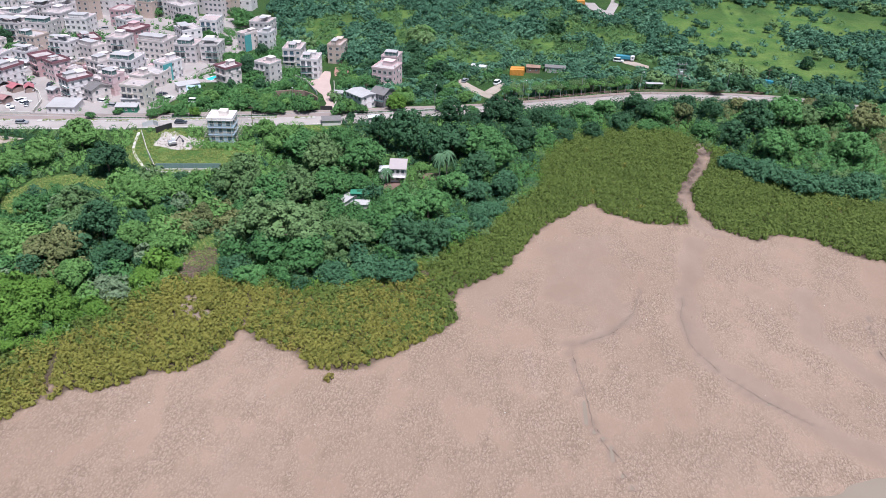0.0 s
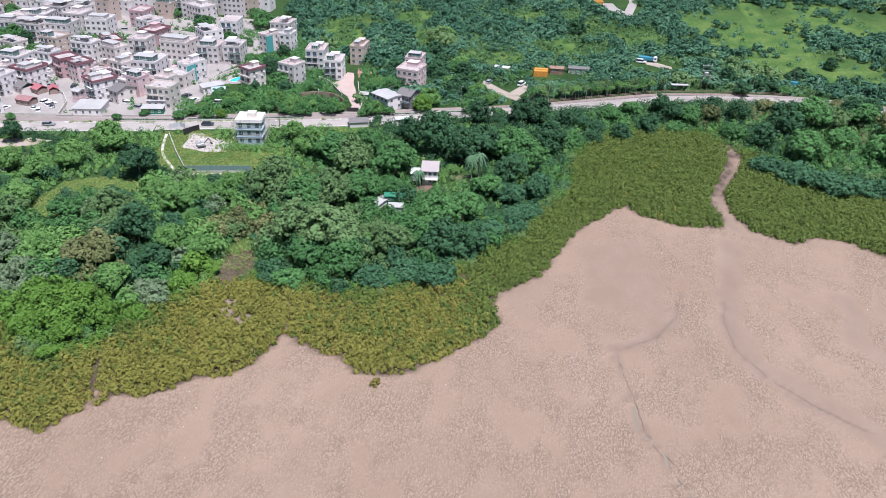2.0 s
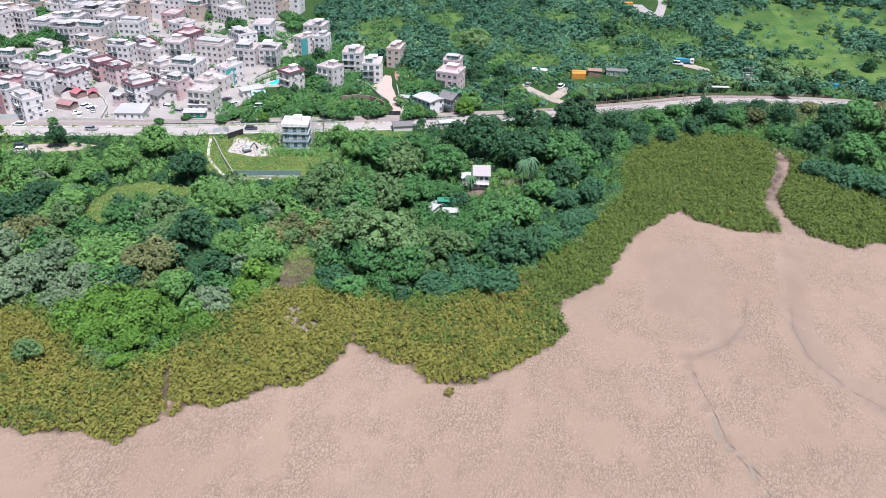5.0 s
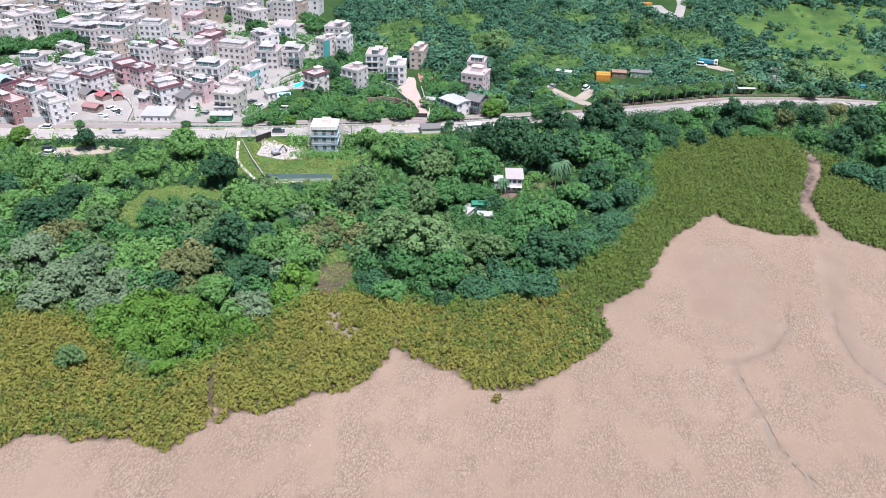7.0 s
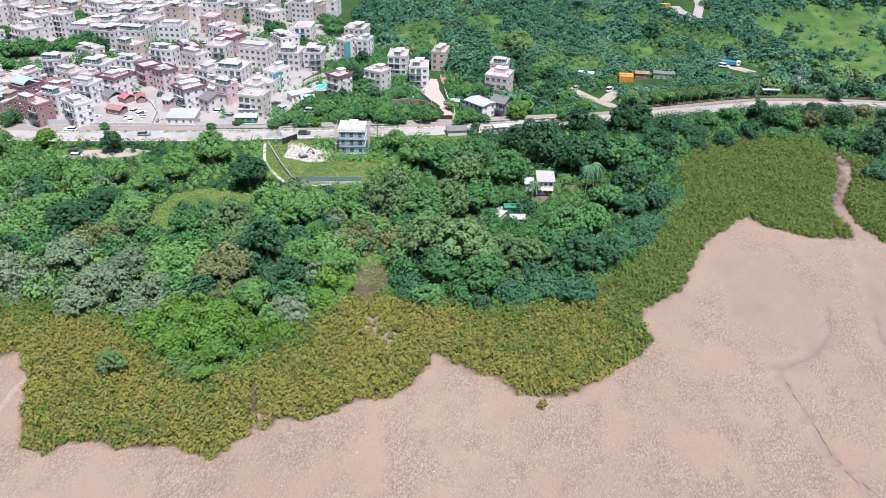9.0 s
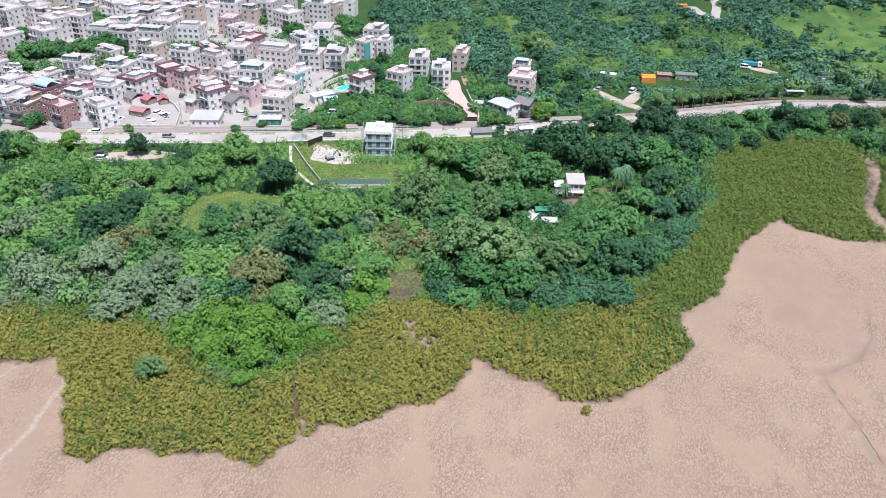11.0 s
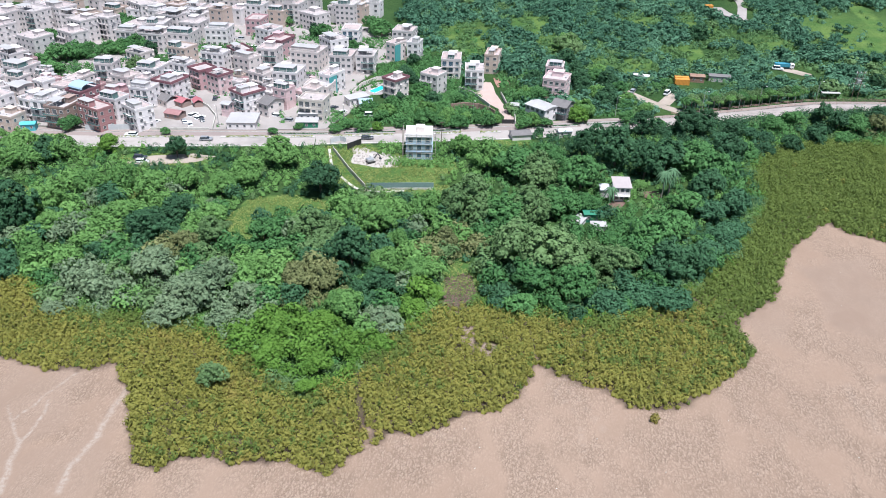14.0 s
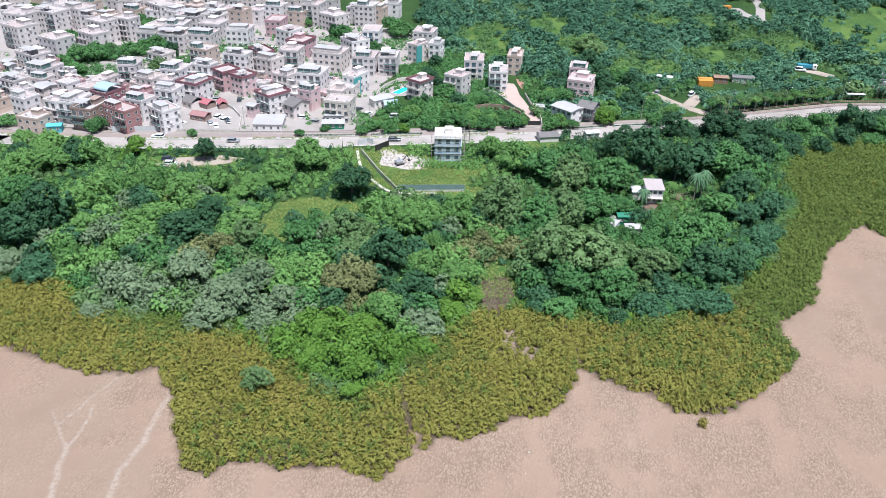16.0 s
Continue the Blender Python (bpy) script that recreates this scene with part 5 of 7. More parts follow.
    if style == "barrel":
        bm = fresh()
        for k in range(9):
            b0, b1 = math.pi * k / 9, math.pi * (k + 1) / 9
            y0, y1 = d * 0.5 - d * 0.36 * math.cos(b0), d * 0.5 - d * 0.36 * math.cos(b1)
            v = [bm.verts.new(p) for p in ((0.3, y0, h + 1 + 1.6 * math.sin(b0)), (w - 0.3, y0, h + 1 + 1.6 * math.sin(b0)), (w - 0.3, y1, h + 1 + 1.6 * math.sin(b1)), (0.3, y1, h + 1 + 1.6 * math.sin(b1)))]
            bm.faces.new(v)
        bmesh.ops.remove_doubles(bm, verts=bm.verts[:], dist=0.001)
        bmesh.ops.solidify(bm, geom=bm.faces[:], thickness=0.1)
        part("barrel_roof", bm, M_BLUEROOF, ob)
    if style in ("tiled", "metal"):
        bm = fresh()
        rise = 1.7 if style == "tiled" else 0.5
        prof = [(-0.4, h - 0.05), (d / 2, h + rise), (d + 0.4, h - 0.05), (d + 0.4, h - 0.25), (d / 2, h + rise - 0.2), (-0.4, h - 0.25)]
        va, vb = [bm.verts.new((-0.4, y, z)) for y, z in prof], [bm.verts.new((w + 0.4, y, z)) for y, z in prof]
        bm.faces.new(va)
        bm.faces.new(vb[::-1])
        for k in range(6):
            bm.faces.new((va[k], vb[k], vb[(k + 1) % 6], va[(k + 1) % 6]))
        bmesh.ops.recalc_face_normals(bm, faces=bm.faces[:])
        part("roof", bm, M_TILEGREY if style == "tiled" else M_WHITE, ob)
        bm = fresh()
        for x in (0.05, w - 0.2):
            vv = [bm.verts.new(p) for p in ((x, 0, h), (x, d, h), (x, d / 2, h + rise - 0.25), (x + 0.15, 0, h), (x + 0.15, d, h), (x + 0.15, d / 2, h + rise - 0.25))]
            for f in ((0, 1, 2), (5, 4, 3), (0, 3, 4, 1), (1, 4, 5, 2), (2, 5, 3, 0)):
                bm.faces.new([vv[k] for k in f])
        part("gable", bm, wall, ob)
    # openings: front, right side, left side
    cols = max(2, int(w / 2.4))
    glazed = M_PANE_TEAL if rng.uniform() < 0.4 or style == "canopy" else wall
    bal = w > 6 and n > 1 and rng.uniform() < 0.75 and not far
    b0 = int(rng.integers(0, max(1, cols - 1)))
    side = max(2, int(d / 3.2))
    if far:
        cols, side = max(2, int(w / 3.0)), 1
    for k in range(1 if far else 0, n):
        zz = k * st + 0.85
        for c in range(cols):
            x = w * (c + 0.5) / cols
            if bal and k and c in (b0, b0 + 1):
                window(ob, x, 0, k * st + 0.12, 0, min(1.9, w / cols - 0.35), 2.2, pane)
            else:
                window(ob, x, 0, zz, 0, min(1.5, w / cols - 0.7), 1.3, pane)
        for c in range(side):
            y = d * (c + 0.5) / side
            window(ob, w, y, zz, 90, 1.2, 1.2, M_PANE)
            if turn > -12 and not far:
                window(ob, 0, y, zz, -90, 1.2, 1.2, M_PANE)
            if not far and rng.uniform() < 0.3:
                share("cooler", COOLER, ob, pose(w + 0.25, y + 1.1, zz - 0.35))
        if bal and k:
            balcony(ob, max(0.05, w * b0 / cols), min(w - 0.05, w * (b0 + 2) / cols), k * st, wall, glazed)
    if style == "teal":
        bm = fresh()
        box(bm, w - 0.2, -0.16, 0.2, w + 0.16, d * 0.45, h - 0.3)
        part("netting", bm, M_TEAL, ob, "teal netting hung on the corner")
    return ob


house(-169.5, 287.2, -38, 8.7, 10.0, 3, "white", "maroon")
house(-186.3, 307.6, -33, 7.4, 7.5, 3, "pink", "maroon")
house(-195.9, 312.5, -38, 7.7, 8.0, 3, "rose", "maroon")
house(-138.2, 284.5, -8, 9.8, 8.0, 3, "beige", "plain")
house(-159.8, 285.8, -32, 5.5, 8.1, 2, "cream", "tiled")
house(-141.8, 314.2, -26, 5.8, 10.0, 3, "white", "teal")
house(-128.6, 343.9, -0, 8.1, 10.2, 3, "grey", "canopy")
house(-138.2, 341.9, -3, 9.8, 10.7, 3, "grey", "canopy")
house(-155.9, 315.5, -6, 10.9, 11.0, 3, "white", "canopy")
house(-168.9, 311.7, -27, 8.1, 10.2, 3, "cream", "plain")
house(-181.0, 331.6, -27, 9.0, 7.7, 3, "cream", "canopy")
house(-173.4, 346.9, -6, 8.9, 8.9, 3, "grey", "plain")
house(-153.6, 344.7, -10, 13.4, 11.0, 3, "cream", "canopy")
house(-152.2, 364.3, -48, 10.5, 9.7, 3, "white", "canopy")
house(-174.3, 360.2, -19, 9.1, 11.0, 3, "rose", "maroon")
house(-185.2, 377.5, -30, 9.1, 9.7, 3, "white", "plain")
house(-142.8, 384.8, 1, 8.2, 11.0, 3, "white", "blue")
house(-151.9, 421.2, -9, 10.4, 11.0, 4, "grey", "plain")
house(-169.3, 408.3, -35, 12.5, 10.1, 3, "grey", "plain")
house(-180.7, 418.8, -12, 9.0, 11.0, 4, "grey", "plain")
house(-121.9, 363.7, -32, 5.5, 8.1, 3, "cream", "teal")
house(-111.6, 367.0, -10, 5.5, 7.8, 3, "white", "plain")
house(-114.4, 311.5, -35, 7.0, 8.0, 3, "cream", "maroon")
house(-141.5, 307.9, -9, 10.3, 9.3, 2, "cream", "plain")
house(-205.3, 376.3, -1, 10.9, 11.0, 3, "white", "canopy")
house(-188.9, 341.3, -48, 10.5, 7.2, 3, "cream", "maroon")
house(-194.3, 337.3, -12, 10.8, 6.7, 3, "white", "canopy")
house(-215.9, 264.0, -28, 11.8, 6.7, 3, "brick", "plain")
house(-202.6, 265.8, -37, 9.9, 7.2, 3, "white", "canopy")
house(-246.6, 259.6, -14, 9.5, 7.1, 2, "tan", "plain")
house(-214.5, 275.3, -20, 8.2, 7.1, 3, "white", "canopy")
house(-207.5, 288.1, -12, 8.4, 7.7, 3, "white", "canopy")
house(-231.0, 281.2, -23, 7.9, 9.8, 3, "maroonw", "barrel")
house(-228.5, 264.4, -10, 8.7, 11.0, 3, "brown", "plain")
house(-238.5, 270.1, -12, 6.5, 11.0, 3, "white", "canopy")
house(-239.6, 294.2, -16, 6.2, 11.0, 3, "cream", "plain")
house(-235.0, 316.8, -2, 7.8, 7.4, 3, "grey", "canopy")
house(-220.9, 300.2, -22, 9.0, 7.5, 3, "cream", "canopy")
house(-214.1, 312.7, -10, 9.2, 9.2, 3, "white", "canopy")
house(-201.5, 296.5, -20, 9.4, 10.1, 3, "white", "maroon")
house(-204.8, 320.0, -19, 8.8, 6.8, 3, "white", "canopy")
house(-213.1, 342.2, -18, 9.6, 8.7, 3, "redroof", "plain")
house(-233.5, 340.7, -27, 9.5, 7.9, 2, "cream", "canopy")
house(-231.9, 362.8, -8, 12.9, 10.7, 3, "grey", "canopy")
house(-219.8, 365.4, -6, 11.6, 11.0, 3, "grey", "canopy")
house(-246.2, 365.8, -4, 10.0, 9.5, 3, "grey", "canopy")
house(-264.1, 377.3, -21, 9.6, 7.6, 4, "grey", "plain")
house(-274.3, 370.1, -27, 10.8, 9.7, 4, "grey", "plain")
house(-273.2, 357.9, -31, 11.9, 8.5, 3, "grey", "plain")
house(-280.4, 338.4, -26, 11.9, 10.3, 4, "grey", "plain")
house(-283.1, 322.9, -30, 13.0, 8.9, 3, "grey", "canopy")
house(-268.6, 304.8, -19, 9.3, 11.0, 3, "grey", "canopy")
house(-272.6, 290.2, -25, 8.0, 6.8, 3, "grey", "canopy")
house(-257.8, 271.6, -23, 7.6, 6.8, 3, "white", "canopy")
house(-245.0, 270.6, -22, 6.4, 6.8, 3, "white", "plain")
house(-307.6, 355.3, -28, 13.3, 9.8, 4, "grey", "plain")
house(-316.8, 377.0, -14, 12.8, 11.0, 4, "grey", "plain")
house(-305.2, 383.1, -21, 14.5, 11.0, 4, "grey", "plain")
house(-296.6, 391.8, -27, 15.0, 10.5, 4, "grey", "plain")
house(-259.6, 404.5, -38, 12.5, 9.7, 4, "grey", "plain")
house(-238.2, 396.4, -15, 12.5, 11.0, 3, "grey", "canopy")
house(-222.1, 384.2, -9, 10.2, 11.0, 3, "grey", "plain")
house(-79.6, 330.3, 3, 7.8, 9.6, 3, "white", "plain")
house(-90.5, 344.1, 1, 8.3, 11.0, 3, "grey", "blue")
house(-74.2, 352.7, -6, 6.2, 11.0, 3, "tan", "plain")
house(-98.3, 320.1, -26, 8.2, 7.7, 3, "grey", "plain")
house(-45.8, 321.4, -15, 9.6, 10.2, 3, "pink", "plain")
house(-46.4, 339.4, -8, 7.2, 8.7, 3, "pink", "canopy")
house(-116.8, 385.8, -8, 10.0, 10.0, 3, "grey", "plain")
house(-238.3, 380.7, -0, 10.9, 11.0, 3, "grey", "plain")
house(-246.9, 376.9, -13, 10.3, 9.9, 3, "grey", "plain")
house(-194.4, 395.7, -5, 8.1, 11.0, 3, "rose", "plain")


# far rows of the village, too distant to tell one plan from another
far_rng = np.random.default_rng(31)
for row in range(5):
    for col in range(28):
        x = -440 + col * 11.5 + (row % 2) * 5 + far_rng.uniform(-1.2, 1.2)
        y = 388 + row * 15 + far_rng.uniform(-2, 2) - 0.08 * (x + 250)
        if far_rng.uniform() < 0.16 or (x > -215 and y < 412) or (x > -150 + (row - 2) * 6) or (x > -268 and y < 396):
            continue
        house(float(x), float(y), float(far_rng.uniform(-24, -6)), float(far_rng.uniform(7.5, 10)), 8.5, int(far_rng.choice([3, 3, 3, 4])), str(far_rng.choice(["grey", "grey", "cream", "white", "tan"])), str(far_rng.choice(["plain", "canopy", "canopy"])), far=True)

# further houses and low annexes filling the gaps between the houses
YARD_GAPS = [(-162, 276, 24, 11), (-150, 292, 12, 8), (-192, 290, 16, 24), (-252, 330, 24, 15), (-238, 300, 8, 7), (-118, 330, 22, 60), (-210, 372, 14, 5)]


def fits(x, y, r):
    if y < np.interp(x, ROAD_X, ROAD_Y) + 9 + r or (x > -140 and y > 284):
        return False
    if any(((x - cx) / a) ** 2 + ((y - cy) / b) ** 2 < 1 for cx, cy, a, b in YARD_GAPS):
        return False
    return all(math.hypot(fx_ - x, fy_ - y) > fr_ * 0.80 + r for fx_, fy_, fr_ in FOOT)


for most, gap, big, small, storeys in ((46, 4.0, 4.6, 3.7, [2, 3, 3]), (90, 3.0, 3.2, 2.2, [1, 1, 2])):
    fill_x, fill_y = scatter(-330, -128, 270, 425, gap, far_rng)
    placed = 0
    for x, y in zip(fill_x, fill_y):
        r = float(far_rng.uniform(small, big))
        if placed >= most or not fits(x, y, r):
            continue
        placed += 1
        turn = float(far_rng.uniform(-32, -8))
        a, side_ = radians(turn), r * 1.5
        house(float(x) + side_ / 2 * (math.cos(a) + math.sin(a)), float(y) + side_ / 2 * (math.sin(a) - math.cos(a)), turn, side_, side_, int(far_rng.choice(storeys)), str(far_rng.choice(["grey", "cream", "white", "tan", "pink", "rose"])), str(far_rng.choice(["plain", "metal", "canopy", "canopy"])), far=True)

# shrubs in front gardens and along the lanes
gxr, gyr = scatter(-320, -60, 268, 420, 2.6, far_rng)
gap_to = np.min(np.stack([np.hypot(gxr - fx_, gyr - fy_) - fr_ * 0.80 for fx_, fy_, fr_ in FOOT]), axis=0)
green_ = (gap_to > 0.5) & (gyr > np.interp(gxr, ROAD_X, ROAD_Y) + 8.5) & (wobble(gxr, gyr, 6.0, 1.0) + far_rng.normal(0, 0.5, len(gxr)) > 0.55) & (((gxr + 190) / 16) ** 2 + ((gyr - 284) / 18) ** 2 > 1) & (apart(gxr, gyr, [(-68.5, 290), (-69, 305), (-76, 325), (-77, 342)]) > 3.9)
clump_stuff("garden_bushes", gxr[green_], gyr[green_], far_rng.uniform(0.5, 1.5, int(green_.sum())), M_MID, 22, 0.42, far_rng, "green shrubs in front gardens and along the lanes", "bushes", 1.1, zlift=0.1)


# large trees standing among the houses
for kind, x, y, r in (("mid", -139.0, 414.5, 5.6), ("dark", -169.0, 403.2, 2.8), ("dark", -115.1, 345.3, 2.6), ("mid", -57.5, 319.5, 5.0), ("fresh", -73.3, 291.1, 2.6), ("dark", -107.7, 328.2, 2.8), ("dark", -285.4, 424.5, 4.2), ("mid", -247.2, 364.3, 5.0), ("dark", -234.4, 354.0, 4.0), ("mid", -205.2, 309.4, 2.4), ("mid", -176.0, 423.2, 3.0), ("dark", -38.9, 338.3, 4.4), ("fresh", -83.6, 293.9, 2.8)):
    if all(math.hypot(fx_ - x, fy_ - y) > fr_ * 0.7 + r * 0.35 for fx_, fy_, fr_ in FOOT):
        tagged(tree(kind, x, y, r, lift=1.2), group="trees of the village")


def garden_wall(x, y, turn, run, h, colour):
    """A short rendered wall between two piers with a coping on top."""
    ob = holder("wall", x, y, ground_z(x, y), turn, f"{LOOK[colour]} garden wall with a coping before a house", "wall", "garden walls")
    bm = fresh()
    box(bm, 0, -0.09, -0.4, run, 0.09, h)
    part("panel", bm, WALLS[colour], ob)
    bm = fresh()
    box(bm, -0.05, -0.15, h + 0.002, run + 0.05, 0.15, h + 0.09)
    part("coping", bm, M_KERB, ob)
    for px in (-0.2, run + 0.2):
        bm = fresh()
        box(bm, px - 0.18, -0.2, -0.4, px + 0.18, 0.2, h + 0.3)
        part("pier", bm, WALLS[colour], ob)


for n, (fx_, fy_, fr_) in enumerate(list(FOOT)):
    if n % 3 or fy_ > 372:
        continue
    a = radians(-22 + 8 * math.sin(n))
    wx_, wy_ = fx_ + (fr_ * 0.95 + 0.6) * math.sin(a) - 3.0 * math.cos(a), fy_ - (fr_ * 0.95 + 0.6) * math.cos(a) - 3.0 * math.sin(a)
    mx_, my_ = wx_ + 3 * math.cos(a), wy_ + 3 * math.sin(a)
    if all(math.hypot(mx_ - qx_, my_ - qy_) > qr_ * 0.7 + 1.2 for qx_, qy_, qr_ in FOOT) and my_ > np.interp(mx_, ROAD_X, ROAD_Y) + 9:
        garden_wall(wx_, wy_, math.degrees(a), float(far_rng.uniform(4.5, 7.0)), float(far_rng.uniform(1.1, 2.0)), str(far_rng.choice(["white", "cream", "grey", "tan"])))

M_STEEL = surface("galvanised_steel", (0.45, 0.46, 0.47), 0.45, metal=0.7, vary=0.15)
M_TYRE = surface("tyre_rubber", (0.03, 0.03, 0.03), 0.9, vary=0.1)
M_WIND = glass("vehicle_glass", (0.03, 0.04, 0.05))
M_HOARD = surface("grey_green_hoarding", (0.17, 0.26, 0.25), 0.6, vary=0.2, scale=0.8)
M_HOARDW = surface("pale_hoarding", (0.52, 0.54, 0.55), 0.6, vary=0.15, scale=0.8)
M_WALLPALE = surface("pale_garden_wall", (0.55, 0.53, 0.49), 0.85, vary=0.2, stain=(0.33, 0.31, 0.27))
M_WALLBROWN = surface("brown_stone_wall", (0.30, 0.20, 0.17), 0.9, vary=0.3, scale=0.8, bump=0.5)
M_BLACK = surface("black_steel_gate", (0.03, 0.03, 0.032), 0.5, vary=0.2)
M_BAMBOO = surface("bamboo_poles", (0.46, 0.42, 0.37), 0.7, vary=0.25, scale=2)
M_TARP = surface("blue_grey_netting", (0.36, 0.46, 0.53), 0.7, vary=0.2, scale=0.8)
M_GREENCAB = surface("green_cabin_paint", (0.03, 0.20, 0.12), 0.6, vary=0.25, scale=1)
M_ORANGE = surface("orange_container_paint", (0.62, 0.27, 0.05), 0.6, vary=0.25, scale=1, stain=(0.35, 0.16, 0.06))
M_BLUEPAINT = surface("blue_truck_paint", (0.04, 0.24, 0.33), 0.5, vary=0.2, scale=1)
M_CYAN = surface("cyan_sheeting", (0.10, 0.42, 0.48), 0.6, vary=0.2, scale=1)
M_CARW = surface("white_car_paint", (0.72, 0.72, 0.72), 0.25, vary=0.05)
M_CARD = surface("dark_car_paint", (0.05, 0.055, 0.07), 0.25, vary=0.05)
M_CARS = surface("silver_car_paint", (0.42, 0.43, 0.45), 0.3, metal=0.5, vary=0.05)
M_REDCLOTH = surface("red_awning", (0.38, 0.13, 0.15), 0.8, vary=0.25, scale=1)
M_RUST = surface("rusty_sheets", (0.30, 0.19, 0.14), 0.8, vary=0.4, scale=1, stain=(0.18, 0.10, 0.07))
M_LITTER = leafy("leaf_litter", (0.090, 0.055, 0.048), (0.235, 0.155, 0.140), through=0.0, rough=0.9)


def fence(pts, h, step, thick, material, label, category="fence", name="fence", posts=True, lift=0.0, gap=0.04):
    """Panels between posts along a line on the ground."""
    x0, y0 = pts[0]
    ob = holder(name, x0, y0, ground_z(x0, y0), 0, label, category)
    for (xa, ya), (xb, yb) in zip(pts, pts[1:]):
        run = math.hypot(xb - xa, yb - ya)
        n = max(1, round(run / step))
        turn = math.degrees(math.atan2(yb - ya, xb - xa))
        for k in range(n):
            x, y = xa + (xb - xa) * k / n - x0, ya + (yb - ya) * k / n - y0
            z = min(ground_z(x + x0, y + y0), ground_z(xa + (xb - xa) * (k + 1) / n, ya + (yb - ya) * (k + 1) / n)) - ground_z(x0, y0)
            bm = fresh()
            box(bm, 0.06, -thick / 2, -0.25, run / n - gap, thick / 2, h)
            o = part("panel", bm, material, ob)
            o.matrix_local = pose(x, y, z + lift, 0, 0, turn)
            if posts:
                bm = fresh()
                box(bm, -0.07, -thick / 2 - 0.05, -0.3, 0.05, thick / 2 + 0.05, h + 0.12)
                o = part("post", bm, material, ob)
                o.matrix_local = pose(x, y, z + lift, 0, 0, turn)
    return ob


def railing(pts, label):
    """Posts with two rails."""
    x0, y0 = pts[0]
    g = ground_z(x0, y0)
    ob = holder("railing", x0, y0, g + 0.16, 0, label, "railing")
    post = fresh()
    box(post, -0.05, -0.05, -0.05, 0.05, 0.05, 1.1)
    first = part("post", post, M_WALLBROWN, ob)
    for n, (xa, ya) in enumerate(pts):
        if n:
            share("post", first.data, ob, pose(xa - x0, ya - y0, ground_z(xa, ya) - g))
            xp, yp = pts[n - 1]
            for z in (0.55, 1.02):
                bm = fresh()
                tube(bm, (xp - x0, yp - y0, z + ground_z(xp, yp) - g), (xa - x0, ya - y0, z + ground_z(xa, ya) - g), 0.06, sides=5)
                part("rail", bm, M_WALLBROWN, ob)
    return ob


def shed(x, y, turn, w, d, h, wall, roof, rise, label, category="shed", over=0.3, slope=False):
    """A low building with a thin pitched or sloping roof; x, y is the middle of its front."""
    ob = holder("shed", x, y, ground_z(x, y), turn, label, category)
    bm = fresh()
    box(bm, -w / 2, 0, -0.4, w / 2, d, h)
    part("wall", bm, wall, ob)
    bm = fresh()
    ridge = d if slope else d / 2
    prof = [(-over, h), (ridge, h + rise), (d + over, h if not slope else h + rise), (d + over, h - 0.12 if not slope else h + rise - 0.12), (ridge, h + rise - 0.12), (-over, h - 0.12)]
    va, vb = [bm.verts.new((-w / 2 - over, yy, z + 0.125)) for yy, z in prof], [bm.verts.new((w / 2 + over, yy, z + 0.125)) for yy, z in prof]
    bm.faces.new(va)
    bm.faces.new(vb[::-1])
    for k in range(6):
        bm.faces.new((va[k], vb[k], vb[(k + 1) % 6], va[(k + 1) % 6]))
    bmesh.ops.recalc_face_normals(bm, faces=bm.faces[:])
    part("roof", bm, roof, ob)
    if h > 2.0:
        for k in range(max(1, int(w / 2.2))):
            window(ob, -w / 2 + w * (k + 0.5) / max(1, int(w / 2.2)), 0, h * 0.42, 0, 0.9, h * 0.36, M_PANE)
    return ob


def wheel_set(ob, spots, r, wide):
    bm = fresh()
    tube(bm, (0, -wide / 2, 0), (0, wide / 2, 0), r, sides=14)
    w = part("wheel", bm, M_TYRE, ob)
    hub = fresh()
    tube(hub, (0, -wide / 2 - 0.02, 0), (0, wide / 2 + 0.02, 0), r * 0.55, sides=10)
    hb = part("rim", hub, M_STEEL, w)
    for n, (x, y) in enumerate(spots):
        if n == 0:
            w.matrix_local = pose(x, y, r)
        else:
            o = share("wheel", w.data, ob, pose(x, y, r))
            share("rim", hb.data, o)


def car(x, y, turn, paint, label, van=False):
    """A parked car, its nose along +x."""
    ob = holder("car", x, y, ground_z(x, y) + (0.05), turn, label, "car", "parked cars")
    L, W, H = (4.6, 1.8, 1.5) if not van else (4.9, 1.85, 2.0)
    bm = fresh()
    box(bm, -L / 2, -W / 2, 0.28, L / 2, W / 2, 0.88 if not van else 1.05, bevel=0.12)
    body = part("body", bm, paint, ob)
    bm = fresh()
    r = bmesh.ops.create_cube(bm, size=1.0)
    for v in r["verts"]:
        top = v.co.z > 0
        front = v.co.x > 0
        v.co = Vector(((1.15 if front else -L / 2 + 0.15) + ((-0.75 if front else 0.35) if top else 0) * (0.6 if van else 1), v.co.y * W * (0.80 if top else 0.94), (H - 0.06) if top else (0.86 if not van else 1.03)))
    part("glasshouse", bm, M_WIND, ob)
    bm = fresh()
    box(bm, -L / 2 + 0.45, -W * 0.41, H - 0.08, 0.55 if not van else 0.8, W * 0.41, H, bevel=0.03)
    part("roof", bm, paint, ob)
    for s in (-1, 1):
        bm = fresh()
        box(bm, L / 2 - 0.12, s * W * 0.36 - 0.16, 0.58, L / 2 + 0.02, s * W * 0.36 + 0.16, 0.74)
        part("headlight", bm, M_CARW, body)
    wheel_set(ob, [(L * 0.31, W / 2 - 0.1), (L * 0.31, -W / 2 + 0.1), (-L * 0.30, W / 2 - 0.1), (-L * 0.30, -W / 2 + 0.1)], 0.32, 0.22)
    return ob


